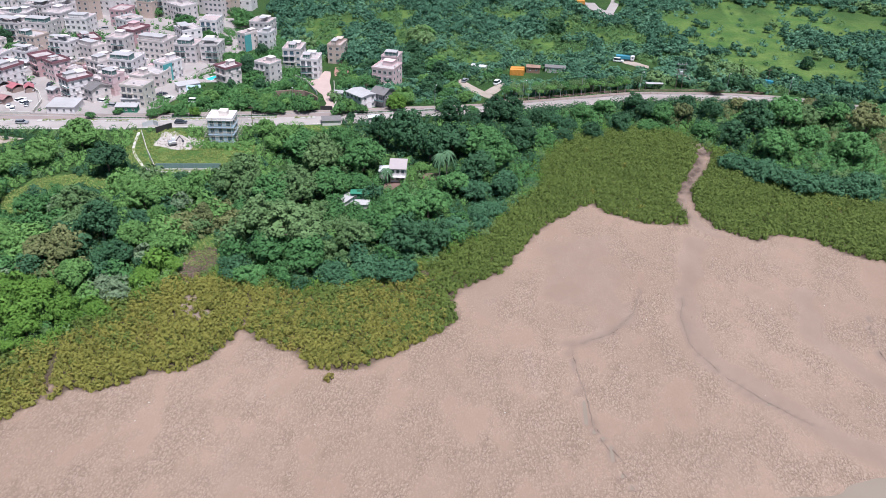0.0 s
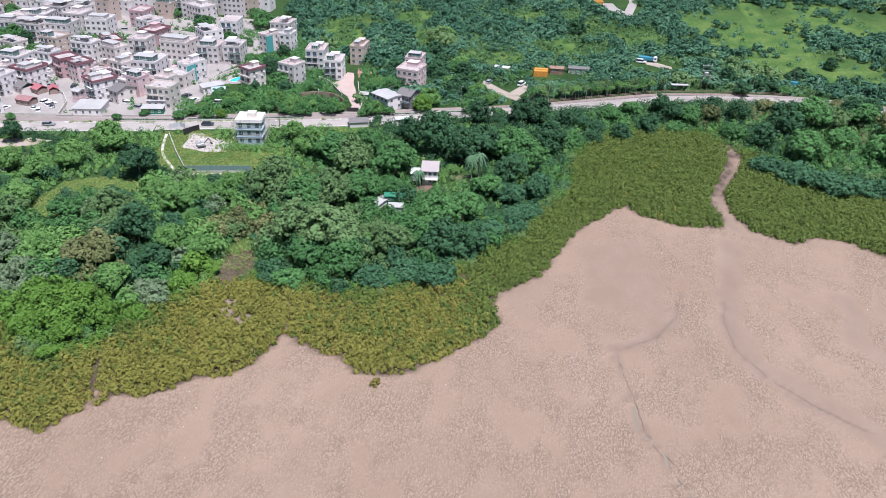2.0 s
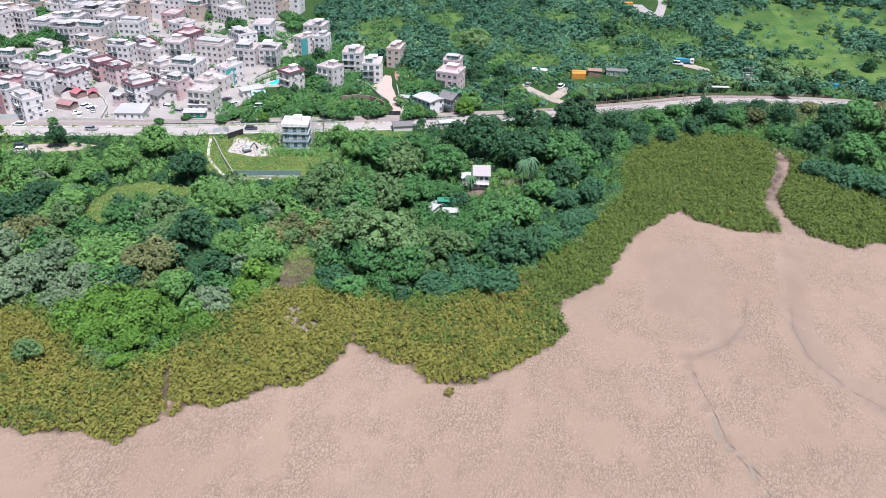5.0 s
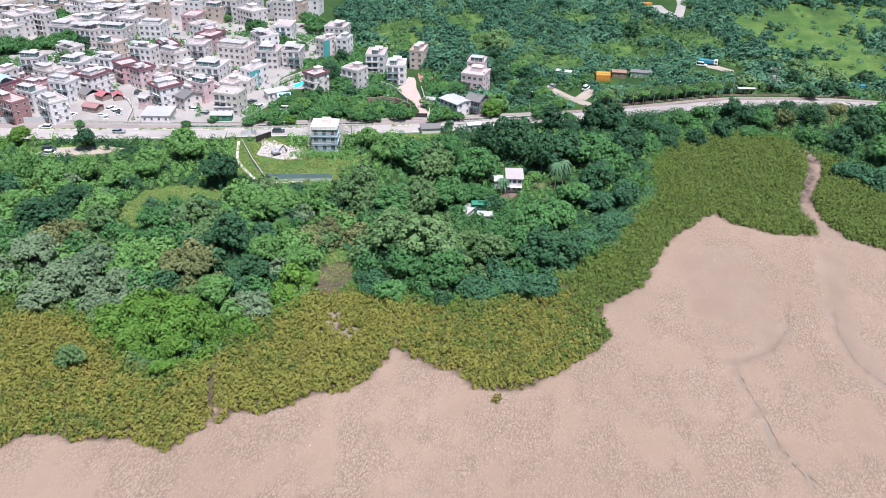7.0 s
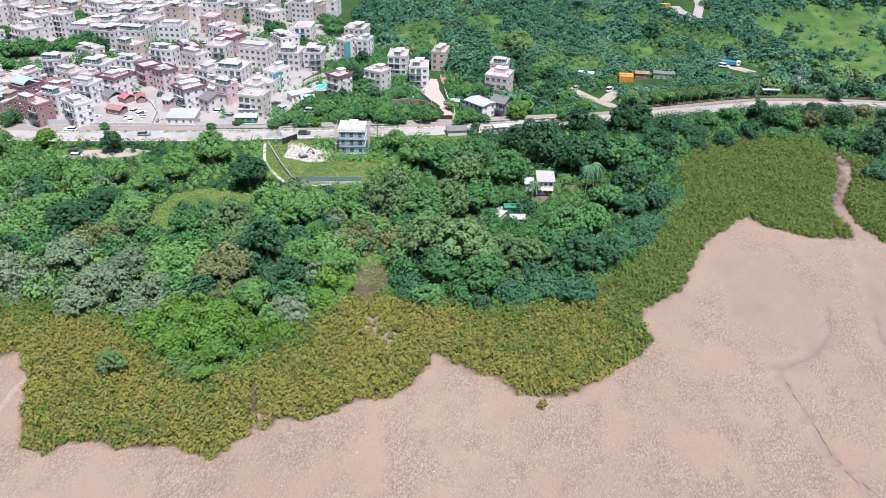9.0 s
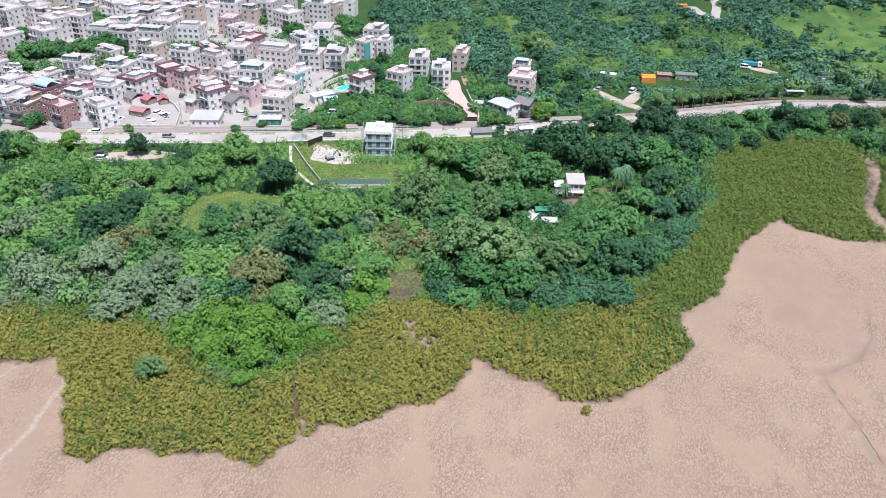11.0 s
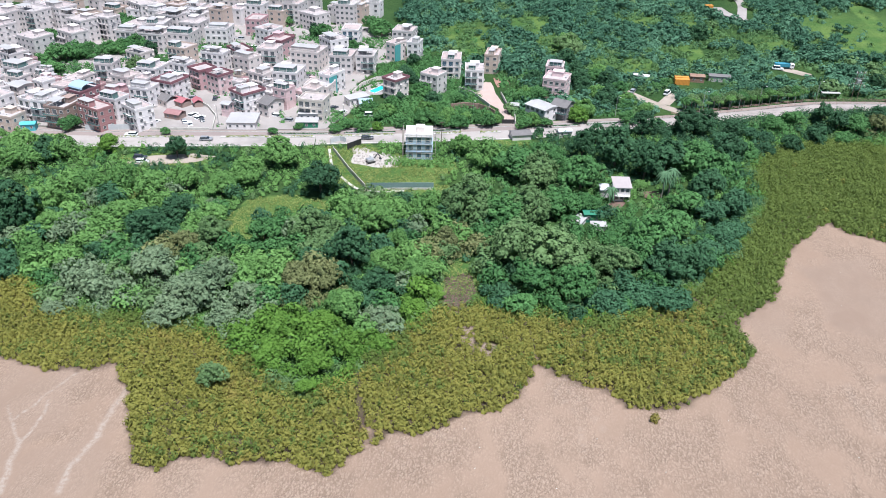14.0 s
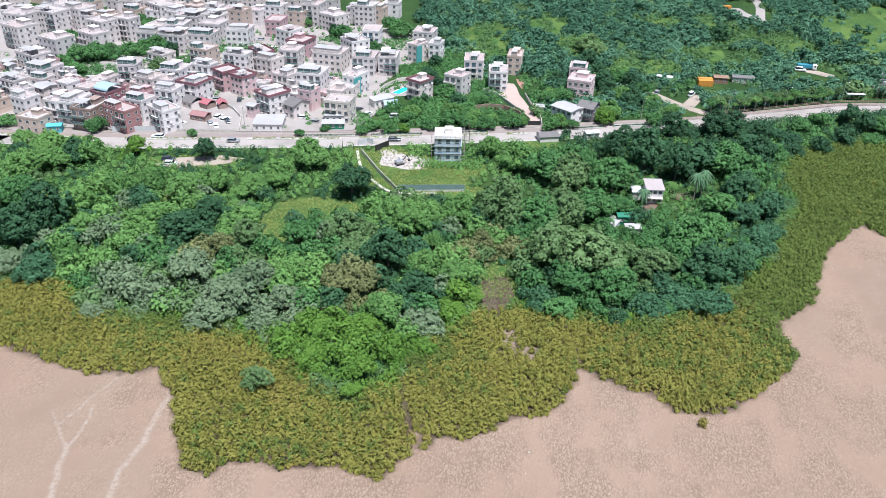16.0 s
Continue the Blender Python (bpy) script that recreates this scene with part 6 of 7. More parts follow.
def truck(x, y, turn, paint, length, label):
    ob = holder("truck", x, y, ground_z(x, y) + 0.05, turn, label, "truck")
    bm = fresh()
    box(bm, -length / 2, -0.5, 0.75, length / 2, 0.5, 0.98)
    part("chassis", bm, M_TYRE, ob)
    bm = fresh()
    box(bm, -length / 2, -1.2, 0.99, length / 2 - 2.0, 1.2, 2.55, bevel=0.05)
    for k in range(6):
        xx = -length / 2 + 0.3 + k * (length - 2.6) / 5
        box(bm, xx - 0.06, -1.26, 1.05, xx + 0.06, 1.26, 2.5)
    part("load_bed", bm, paint, ob)
    bm = fresh()
    box(bm, length / 2 - 1.85, -1.15, 0.6, length / 2, 1.15, 2.7, bevel=0.15)
    cab = part("cab", bm, M_CARW, ob)
    bm = fresh()
    box(bm, length / 2 - 0.10, -1.0, 1.6, length / 2 + 0.02, 1.0, 2.4)
    part("windscreen", bm, M_WIND, cab)
    for s in (-1, 1):
        bm = fresh()
        box(bm, length / 2 - 1.3, s * 1.16 - 0.01, 1.6, length / 2 - 0.4, s * 1.16 + 0.01, 2.3)
        part("side_window", bm, M_WIND, cab)
    wheel_set(ob, [(xx, s * 1.0) for xx in (length / 2 - 1.1, -length / 2 + 1.0, -length / 2 + 2.1) for s in (-1, 1)], 0.48, 0.3)
    return ob


def container(x, y, turn, paint, label, L=6.1, z=0.0):
    ob = holder("shipping_container", x, y, ground_z(x, y) + z, turn, label, "container")
    bm = fresh()
    ribs = [(-L / 2 + L * k / 40, 1.2 + (0.05 if k % 4 in (1, 2) else 0)) for k in range(41)]
    ring = [bm.verts.new((x, -y, 0.05)) for x, y in ribs] + [bm.verts.new((x, y, 0.05)) for x, y in ribs[::-1]]
    up = bmesh.ops.extrude_face_region(bm, geom=[bm.faces.new(ring)])
    for v in up["geom"]:
        if isinstance(v, bmesh.types.BMVert):
            v.co.z = 2.55
    bmesh.ops.recalc_face_normals(bm, faces=bm.faces[:])
    part("body", bm, paint, ob)
    for xx in (-L / 2, L / 2):
        for yy in (-1.2, 1.2):
            bm = fresh()
            box(bm, xx - 0.09, yy - 0.09, 0, xx + 0.09, yy + 0.09, 2.6)
            part("corner_post", bm, paint, ob)
    return ob


def street_lamp(x, y, turn, h=9.0):
    ob = holder("street_lamp", x, y, ground_z(x, y), turn, "slim grey street lamp with one curved arm", "street lamp", "street lamps")
    bm = fresh()
    tube(bm, (0, 0, -0.3), (0, 0, h * 0.9), 0.11, 0.07)
    part("pole", bm, M_STEEL, ob)
    bm = fresh()
    for k in range(4):
        a, b = k / 4, (k + 1) / 4
        tube(bm, (0, -1.9 * a, h * (0.9 + 0.1 * math.sin(a * 1.57))), (0, -1.9 * b, h * (0.9 + 0.1 * math.sin(b * 1.57))), 0.06, sides=6)
    part("arm", bm, M_STEEL, ob)
    bm = fresh()
    box(bm, -0.16, -2.6, h - 0.06, 0.16, -1.85, h + 0.1, bevel=0.04)
    part("lamp_head", bm, M_CARW, ob)
    return ob


def palm(x, y, h, r, seed):
    rng = np.random.default_rng(seed)
    ob = holder("palm_tree", x, y, ground_z(x, y), 0, "tall palm with a pale trunk and drooping grey-green fronds", "palm tree", "palms by the hut")
    bm = fresh()
    for k in range(6):
        tube(bm, (0.25 * math.sin(k / 6), 0, -0.3 + h * k / 6), (0.25 * math.sin((k + 1) / 6), 0, -0.3 + h * (k + 1) / 6), 0.24 - 0.012 * k, 0.23 - 0.012 * k)
    part("trunk", bm, M_PALEBARK, ob)
    for k in range(30):
        a, up = k * 2.4 + rng.uniform(-0.2, 0.2), rng.uniform(-0.35, 1.15)
        bm = fresh()
        prev = None
        for j in range(8):
            s = j / 7
            out = r * s * math.cos(up * (1 - s * 0.6))
            z = h - 0.3 + r * (math.sin(up) * s - 1.25 * s * s)
            c = Vector((0.2 + out * math.cos(a), out * math.sin(a), z))
            side = Vector((-math.sin(a), math.cos(a), -0.35 - 0.3 * s))
            wid = 0.30 * math.sin(math.pi * min(1, s * 0.9 + 0.1)) * (1.0 if j % 2 else 0.55) + 0.03
            row = [bm.verts.new(c + side * wid), bm.verts.new(c + Vector((0, 0, 0.08))), bm.verts.new(c + Vector((-side.x, -side.y, side.z)) * wid)]
            if prev:
                bm.faces.new((prev[0], prev[1], row[1], row[0]))
                bm.faces.new((prev[1], prev[2], row[2], row[1]))
            prev = row
        part("frond", bm, M_PALM, ob)
    return ob


M_PALEBARK = surface("pale_palm_bark", (0.40, 0.36, 0.31), 0.9, vary=0.25, scale=2, fine=10)

# ---- the building site ----
site = holder("house", -102.6, 255.0, ground_z(-97, 255) + 0.03, 5, "half-built three-storey house with a flat roof wrapped in scaffolding", "house")
bm = fresh()
box(bm, 0, 0, -0.5, 8.6, 7.6, 8.3)
part("wall", bm, M_TARP, site)
for k in range(4):
    bm = fresh()
    box(bm, -0.35, -0.35, k * 2.75 - 0.1, 8.95, 7.95, k * 2.75 + 0.14)
    part("floor_slab", bm, M_TARP if k < 3 else WALLS["white"], site)
for x0, y0, x1, y1 in ((-0.3, -0.3, 8.9, -0.12), (-0.3, 7.72, 8.9, 7.9), (-0.3, -0.116, -0.12, 7.716), (8.72, -0.116, 8.9, 7.716)):
    bm = fresh()
    box(bm, x0, y0, 8.394, x1, y1, 9.2)
    part("parapet", bm, WALLS["white"], site)
bm = fresh()
box(bm, 3.2, 3.4, 8.394, 6.2, 6.6, 10.3)
part("stair_head", bm, WALLS["beige"], site)
for k in range(3):
    for x in (1.4, 4.3, 7.2):
        window(site, x, 0, k * 2.75 + 0.5, 0, 1.6, 1.9, M_PANE_BLUE)
    for y in (2.0, 5.6):
        window(site, 8.6, y, k * 2.75 + 0.6, 90, 1.3, 1.6, M_PANE_BLUE)
scaf = holder("scaffolding", -102.6, 255.0, ground_z(-97, 255) + 0.03, 5, "bamboo scaffolding of thin poles round the half-built house", "scaffolding")
for wall_run in range(3):
    for k in range(8):
        u = k / 7
        x, y = ((-1.3 + 11.2 * u, -1.2), (9.9, -1.2 + 9.6 * u), (-1.3, -1.2 + 9.6 * u))[wall_run]
        bm = fresh()
        tube(bm, (x, y, -0.4), (x, y, 9.6), 0.05, sides=5)
        part("upright", bm, M_BAMBOO, scaf)
    for k in range(6):
        z = 1.0 + k * 1.6
        a, b = (((-1.5, -1.2, z), (10.1, -1.2, z)), ((9.9, -1.4, z), (9.9, 8.6, z)), ((-1.3, -1.4, z), (-1.3, 8.6, z)))[wall_run]
        bm = fresh()
        tube(bm, a, b, 0.045, sides=5)
        part("ledger", bm, M_BAMBOO, scaf)
fence([(-129, 258.5), (-120.6, 243), (-112.3, 229.3)], 1.6, 2.6, 0.18, M_WALLPALE, "pale rendered boundary wall of the building site", "wall", "wall")
plain("path", ribbon([(-130.6, 259.7), (-126.4, 245), (-120.4, 235.5), (-113, 228.3), (-100, 229.2)], 0.45, 0.45, 0.25, base=0.5), M_WALLPALE, "narrow pale concrete channel edge beside the wall", "path")
fence([(-112, 229.5), (-101.3, 230.9), (-90.9, 232.1)], 2.3, 1.8, 0.10, M_HOARD, "grey-green sheet hoarding along the building site", "hoarding", "hoarding")
fence([(-112, 228.9), (-101.3, 230.3), (-90.9, 231.5)], 0.75, 2.4, 0.16, M_WALLPALE, "low pale concrete base below the hoarding", "wall", "wall", posts=False)
fence([(-124.2, 260), (-120.2, 265.2)], 2.4, 1.8, 0.12, M_BLACK, "black sheet-metal gate of the building site", "gate", "gate")
fence([(-131.2, 264.8), (-128.6, 268), (-126, 266.5)], 1.9, 1.6, 0.1, M_HOARDW, "pale sheet hoarding beside the gate", "hoarding", "hoarding")
yard("bare_earth", [(-121, 249), (-112, 246.5), (-104.5, 247.5), (-104, 254), (-110, 256), (-114, 259), (-118, 263), (-123, 262), (-121.5, 256)], M_RUBBLE, "pale rubble and gravel of the building site", 0.05, "ground")
dr = np.random.default_rng(17)
bm = fresh()
for k in range(170):
    a, rr = dr.uniform(0, 6.28), dr.uniform(0, 1) ** 0.5
    s = dr.uniform(0.12, 0.55)
    x, y = -113 + 9 * rr * math.cos(a), 253 + 5 * rr * math.sin(a)
    bmesh.ops.create_icosphere(bm, subdivisions=1, radius=s, matrix=Matrix.LocRotScale((x, y, ground_z(x, y) + 0.05 + s * 0.2), Euler(dr.uniform(0, 3, 3)), (1.2, 0.8, 0.6)))
tagged(part("rubble", bm, M_RUBBLE, None), "scattered lumps of pale broken concrete", "rubble", kind="stuff")
ex = holder("excavator", -114.3, 250.2, ground_z(-114, 250) + 0.1, 35, "small grey excavator standing on the rubble", "excavator")
for s in (-1, 1):
    bm = fresh()
    box(bm, -1.5, s * 0.9 - 0.25, 0, 1.5, s * 0.9 + 0.25, 0.65, bevel=0.2)
    part("track", bm, M_TYRE, ex)
bm = fresh()
box(bm, -1.5, -1.0, 0.7, 1.0, 1.0, 1.6, bevel=0.12)
part("engine_house", bm, M_CARS, ex)
bm = fresh()
box(bm, 0.0, 0.05, 1.604, 1.1, 0.95, 2.6, bevel=0.1)
part("cab", bm, M_CARW, ex)
bm = fresh()
tube(bm, (1.0, -0.3, 1.3), (2.6, -0.3, 3.0), 0.2, 0.16, 6)
part("boom", bm, M_CARD, ex)
bm = fresh()
tube(bm, (2.6, -0.3, 3.0), (3.6, -0.3, 1.2), 0.15, 0.12, 6)
part("arm", bm, M_CARD, ex)
bm = fresh()
box(bm, 3.2, -0.75, 0.6, 3.9, 0.15, 1.25, bevel=0.12)
part("bucket", bm, M_CARD, ex)

sb_x, sb_y = scatter(-108, -86, 249.5, 255.5, 1.7, mr)
ok = (sb_y < 253.6) | (sb_x > -92.0)
clump_stuff("site_bushes", sb_x[ok], sb_y[ok], mr.uniform(0.8, 1.6, int(ok.sum())), M_FRESH, 34, 0.34, mr, "green bushes growing round the half-built house", "bushes", 1.1)

# ---- the hut in the wood ----
hut = holder("hut", -34.3, 230.5, ground_z(-32, 230), 3, "white two-storey hut with a pale pink sheet roof among trees", "hut")
bm = fresh()
box(bm, 0, 0, -0.6, 5.0, 5.5, 4.9)
part("wall", bm, WALLS["white"], hut)
bm = fresh()
prof = [(-0.5, 5.0), (6.0, 5.9), (6.0, 5.78), (-0.5, 4.88)]
va, vb = [bm.verts.new((-0.4, y, z)) for y, z in prof], [bm.verts.new((5.4, y, z)) for y, z in prof]
bm.faces.new(va)
bm.faces.new(vb[::-1])
for k in range(4):
    bm.faces.new((va[k], vb[k], vb[(k + 1) % 4], va[(k + 1) % 4]))
bmesh.ops.recalc_face_normals(bm, faces=bm.faces[:])
part("roof", bm, surface("pale_pink_sheet_roof", (0.40, 0.35, 0.35), 0.5, vary=0.15, scale=0.8), hut)
for k in range(2):
    for x in (0.9, 2.5, 4.1):
        window(hut, x, 0, 0.8 + 2.45 * k, 0, 1.1, 1.3, M_PANE)
    window(hut, 5.0, 2.8, 0.8 + 2.45 * k, 90, 1.1, 1.2, M_PANE)
bm = fresh()
box(bm, 0.1, -1.3, 2.25, 4.9, -0.004, 2.4)
dk = part("balcony", bm, WALLS["grey"], hut)
bm = fresh()
box(bm, 0.1, -1.28, 3.2, 4.9, -1.22, 3.27)
for k in range(9):
    box(bm, 0.12 + k * 0.59 - 0.02, -1.27, 2.404, 0.12 + k * 0.59 + 0.02, -1.23, 3.2)
part("rail", bm, M_RAIL, dk)
for x in (0.2, 4.8):
    bm = fresh()
    tube(bm, (x, -1.2, -0.4), (x, -1.2, 2.25), 0.07, sides=6)
    part("post", bm, M_WALLBROWN, hut)
shed(-36.6, 233, 4, 3.0, 3.5, 2.6, WALLS["grey"], M_HOARDW, 0.4, "grey lean-to shed with a pale sheet roof", slope=True)
yard("terrace", [(-36.3, 224.5), (-32.8, 224.8), (-31.5, 228), (-30, 231), (-35.5, 230.2)], surface("brown_terrace", (0.17, 0.105, 0.085), 0.85, vary=0.3, scale=0.8), "reddish-brown paved terrace before the hut", 0.1)
yard("bare_earth", [(-24, 234.5), (-19.5, 234), (-17.5, 237.5), (-20, 240), (-24, 239)], surface("brown_yard", (0.17, 0.105, 0.085), 0.95, vary=0.35, scale=0.5), "bare brown earth yard under the palms", 0.05, "ground")
palm(-18.6, 235.6, 8.6, 3.3, 1)
palm(-16.4, 237.0, 9.2, 3.3, 2)
palm(-35.6, 229.5, 5.2, 2.7, 3)
shed(-47.0, 212.6, -28, 3.0, 5.2, 1.3, WALLS["white"], M_WHITE, 0.45, "low white shed with a white sheet roof", slope=True)
shed(-41.7, 215.8, 6, 5.2, 2.6, 2.6, M_GREENCAB, M_GREENCAB, 0.35, "dark green metal cabin with small windows", "cabin")
shed(-40.2, 211.0, 6, 4.2, 2.4, 1.4, WALLS["white"], M_WHITE, 0.3, "white corrugated lean-to roof beside the green cabin", slope=True)

# ---- along the road ----
for x, y, turn in ((-221.9, 266.2, 0), (-176, 275.5, 8), (-130, 283, 12), (-81.8, 293.5, 16), (-47.2, 303.5, 22), (-26.5, 305.5, 20), (9.2, 317.2, 24), (34, 327, 22), (60, 337, 10), (98, 341.5, -4), (124, 340, -12)):
    street_lamp(x, y, turn)
far_side = [(x, float(np.interp(x, ROAD_X, ROAD_Y)) + 7.9 + 0.6 * math.sin(x * 0.03)) for x in range(-4, 116, 3)]

def slender_tree(x, y, h):
    """A thin pale trunk under a small airy crown."""
    ob = holder("tree", x, y, ground_z(x, y) - 0.05, float(tree_rng.uniform(0, 360)), "slender young tree with a pale trunk and an airy crown", "tree")
    tagged(ob, group="slender trees beside the road")
    bm = fresh()
    tube(bm, (0, 0, -0.3), (0.1, 0.05, h * 0.8), 0.16, 0.06, 6)
    for k in range(3):
        tube(bm, (0.08, 0.04, h * (0.55 + 0.08 * k)), (0.9 * math.cos(k * 2.1), 0.9 * math.sin(k * 2.1), h * 0.85), 0.05, 0.02, 4)
    part("trunk", bm, M_KERB, ob)
    r = h * float(tree_rng.uniform(0.26, 0.36))
    share("crown", TREE_MESHES["olive" if tree_rng.uniform() < 0.35 else "fresh"][0][0], ob, Matrix.LocRotScale((0, 0, h * 0.52), None, (r, r, r * 0.95)))


for k in range(19):
    u = k / 18
    slender_tree(3 + 50 * u + float(tree_rng.uniform(-0.8, 0.8)), float(np.interp(3 + 50 * u, ROAD_X, ROAD_Y)) + float(tree_rng.uniform(8.4, 11.5)), float(tree_rng.uniform(5.0, 7.6)))
railing(far_side, "brown metal railing along the raised roadside")
railing([(x, float(np.interp(x, ROAD_X, ROAD_Y)) + 4.9) for x in range(-14, 96, 3)], "brown metal railing between the road and its raised footway")
for x0 in (-152, -128, -104, -60, -38):
    line = [(x0 + k * 4.5, float(np.interp(x0 + k * 4.5, ROAD_X, ROAD_Y)) + 1.9) for k in range(5)]
    b = part("planter", ribbon(line, 0.55, 0.55, 0.32, base=0.4), M_KERB, None)
    tagged(b, "long low concrete planter in the middle of the road", "planter", "road planters")
    hx = np.concatenate([np.linspace(a[0], c[0], 9) for a, c in zip(line, line[1:])])
    hy = np.concatenate([np.linspace(a[1], c[1], 9) for a, c in zip(line, line[1:])])
    hd = clump_stuff("hedge", hx, hy, mr.uniform(0.25, 0.42, len(hx)), M_DARK, 12, 0.5, mr, "low dark hedge growing in a road planter", "hedge", 0.8, zlift=0.3)
shelter = holder("bus_shelter", 66.5, 340.0, ground_z(66, 340) + 0.1, 4, "white-roofed open bus shelter beside the road", "bus shelter")
bm = fresh()
box(bm, -3.8, -1.0, 2.5, 3.8, 1.0, 2.72, bevel=0.05)
part("roof", bm, M_WHITE, shelter)
for x in (-3.5, 0, 3.5):
    bm = fresh()
    box(bm, x - 0.08, 0.7, -0.3, x + 0.08, 0.86, 2.496)
    part("post", bm, M_STEEL, shelter)
bm = fresh()
box(bm, -3.3, 0.55, 0.42, 3.3, 0.68, 0.5)
box(bm, -3.3, 0.2, 0.42, 3.3, 0.55, 0.5)
part("bench", bm, M_WALLBROWN, shelter)
pyl = holder("utility_pole", 77.5, 342.5, ground_z(77, 342), 10, "tall twin-post utility pole carrying a crossbar of transformers", "utility pole")
for s in (-1, 1):
    bm = fresh()
    tube(bm, (s * 1.3, 0, -0.4), (s * 1.3, 0, 11.5), 0.16, 0.12)
    part("post", bm, M_BARK, pyl)
for z in (10.8, 8.6, 6.4):
    bm = fresh()
    box(bm, -2.3, -0.1, z, 2.3, 0.1, z + 0.2)
    part("crossbar", bm, M_STEEL, pyl)
for x in (-1.9, 0, 1.9):
    bm = fresh()
    tube(bm, (x, 0, 11.0), (x, 0, 11.6), 0.16, 0.1)
    part("insulator", bm, M_CARW, pyl)
bm = fresh()
box(bm, -0.8, -0.55, 6.604, 0.8, 0.55, 8.0, bevel=0.1)
part("transformer", bm, M_STEEL, pyl)
for px, py, ph in ((106, 350, 8.5), (-54, 304, 8.0), (-92, 272, 8.0), (118, 352, 8.0)):
    bm = fresh()
    tube(bm, (0, 0, -0.3), (0, 0, ph), 0.13, 0.09)
    po = holder("utility_pole", px, py, ground_z(px, py), 15, "plain wooden utility pole with one crossbar", "utility pole")
    part("post", bm, M_BARK, po)
    bm = fresh()
    box(bm, -1.0, -0.06, ph - 0.7, 1.0, 0.06, ph - 0.55)
    part("crossbar", bm, M_BARK, po)
for k in range(15):
    x = 2 + k * 4.1 + tree_rng.uniform(-1, 1)
    tagged(tree("olive" if k % 3 else "mid", x, float(np.interp(x, ROAD_X, ROAD_Y)) + 12.5 + tree_rng.uniform(-1.5, 2), float(tree_rng.uniform(2.0, 2.8)), lift=3.2), group="trees along the road")
shed(-63, 277, 15, 7.0, 5.0, 1.9, WALLS["grey"], M_TILEGREY, 0.9, "low grey roadside shed with a dark sheet roof")
shed(-47, 281.5, 18, 5, 3, 2.4, WALLS["cream"], M_HOARDW, 0.5, "small pale roadside shed with a sheet roof")
plain("lane", ribbon(LANE, 2.4, 2.4, 0.06), M_DIRT, "dusty earth lane leaving the road", "lane")
plain("lane", ribbon([(-5, 323), (-1, 331), (4, 341)], 2.8, 2.4, 0.08), M_DIRT, "dusty earth track to the container yard", "lane")
yard("bare_earth", [(48, 384), (55, 379), (64, 371), (69, 370), (69, 374), (62, 381), (54, 387)], M_DIRT, "bare tan earth lay-by on the slope", 0.08, "ground")
yard("bare_earth", [(80, 359), (88, 353), (92, 356), (86, 364), (82, 366)], M_DIRT, "bare earth patch on the slope", 0.06, "ground")
truck(58.6, 380.8, -6, M_BLUEPAINT, 8.6, "blue-bodied lorry with a white cab parked on bare earth")
car(55.2, 378.2, -12, M_CARW, "white van parked beside the blue lorry", van=True)
container(6.6, 350.5, 2, M_ORANGE, "orange shipping container with ribbed sides")
container(7.0, 353.6, 2, M_ORANGE, "orange shipping container standing behind another")
shed(14, 354, -4, 6, 4, 2.6, M_RUST, M_RUST, 0.5, "rusty corrugated shed in the container yard")
shed(24, 356, -6, 9, 4, 2.4, WALLS["grey"], M_TILEGREY, 0.5, "grey corrugated shed with a weathered roof")
shed(-11, 352, -18, 6.5, 3, 2.5, WALLS["cream"], M_HOARDW, 0.4, "pale cream site cabin with a flat sheet roof", "cabin")
car(-1.8, 336, 62, M_CARW, "white van parked on the earth track", van=True)
car(-16, 337, 70, M_CARS, "silver car parked beside the lane")
container(118, 353, -8, M_BLUEPAINT, "blue cabin-like container among bushes", 5)
plain("lane", ribbon([(70, 540), (67, 512), (66, 498), (62, 480), (58, 466), (53, 464)], 2.6, 2.6, 0.1), M_CONCRETE, "pale concrete lane on the far slope", "lane")
yard("bare_earth", [(46, 492), (49, 476), (58, 463), (62, 466), (55, 480), (53, 492)], M_CONCRETE, "grey paved parking area on the far slope", 0.12, "ground")
container(44, 487, 10, M_ORANGE, "faded orange container at the far parking area", 5)

# ---- villas and village ----
house(-54.6, 294.7, -42, 9.8, 7.5, 2, "white", "metal")
house(-46.3, 298.5, -27, 6.4, 7.5, 2, "darkgrey", "tiled")
fence([(-97, 302.5), (-91.7, 305.8), (-86.4, 308.4), (-80.5, 307.8), (-76.6, 304.8), (-73.6, 301)], 2.2, 1.6, 0.35, M_WALLBROWN, "curved brown stone retaining wall", "wall", "wall")
fence([(-65.5, 292), (-66, 303), (-69.5, 314), (-72, 326)], 1.5, 2.4, 0.2, M_WALLPALE, "pale garden wall along the driveway", "wall", "wall")
fence([(-76, 310), (-84, 325), (-90, 330)], 1.4, 2.4, 0.2, M_WALLPALE, "pale garden wall of a villa", "wall", "wall")
fence([(-70.6, 292.5), (-66, 293)], 1.8, 1.5, 0.12, M_BLACK, "dark sliding gate across the driveway", "gate", "gate")
shed(-66.5, 306, 0, 4.0, 3.5, 2.6, WALLS["cream"], M_WHITE, 0.2, "white gatehouse with a flat roof", "gatehouse")
yard("terrace", [(-76, 347.5), (-69.3, 346.6), (-68.6, 339.5), (-73.6, 334.8)], surface("terracotta_paving", (0.36, 0.20, 0.16), 0.85, vary=0.25, scale=0.5), "terracotta-paved forecourt between villas", 0.1)
deck = yard("terrace", [(-130, 317), (-121.5, 319), (-117.5, 327), (-120.5, 336), (-126, 334), (-131, 325)], M_CONCRETE, "pale paved pool deck", 0.10)
pz = ground_z(-124, 325) + 0.16
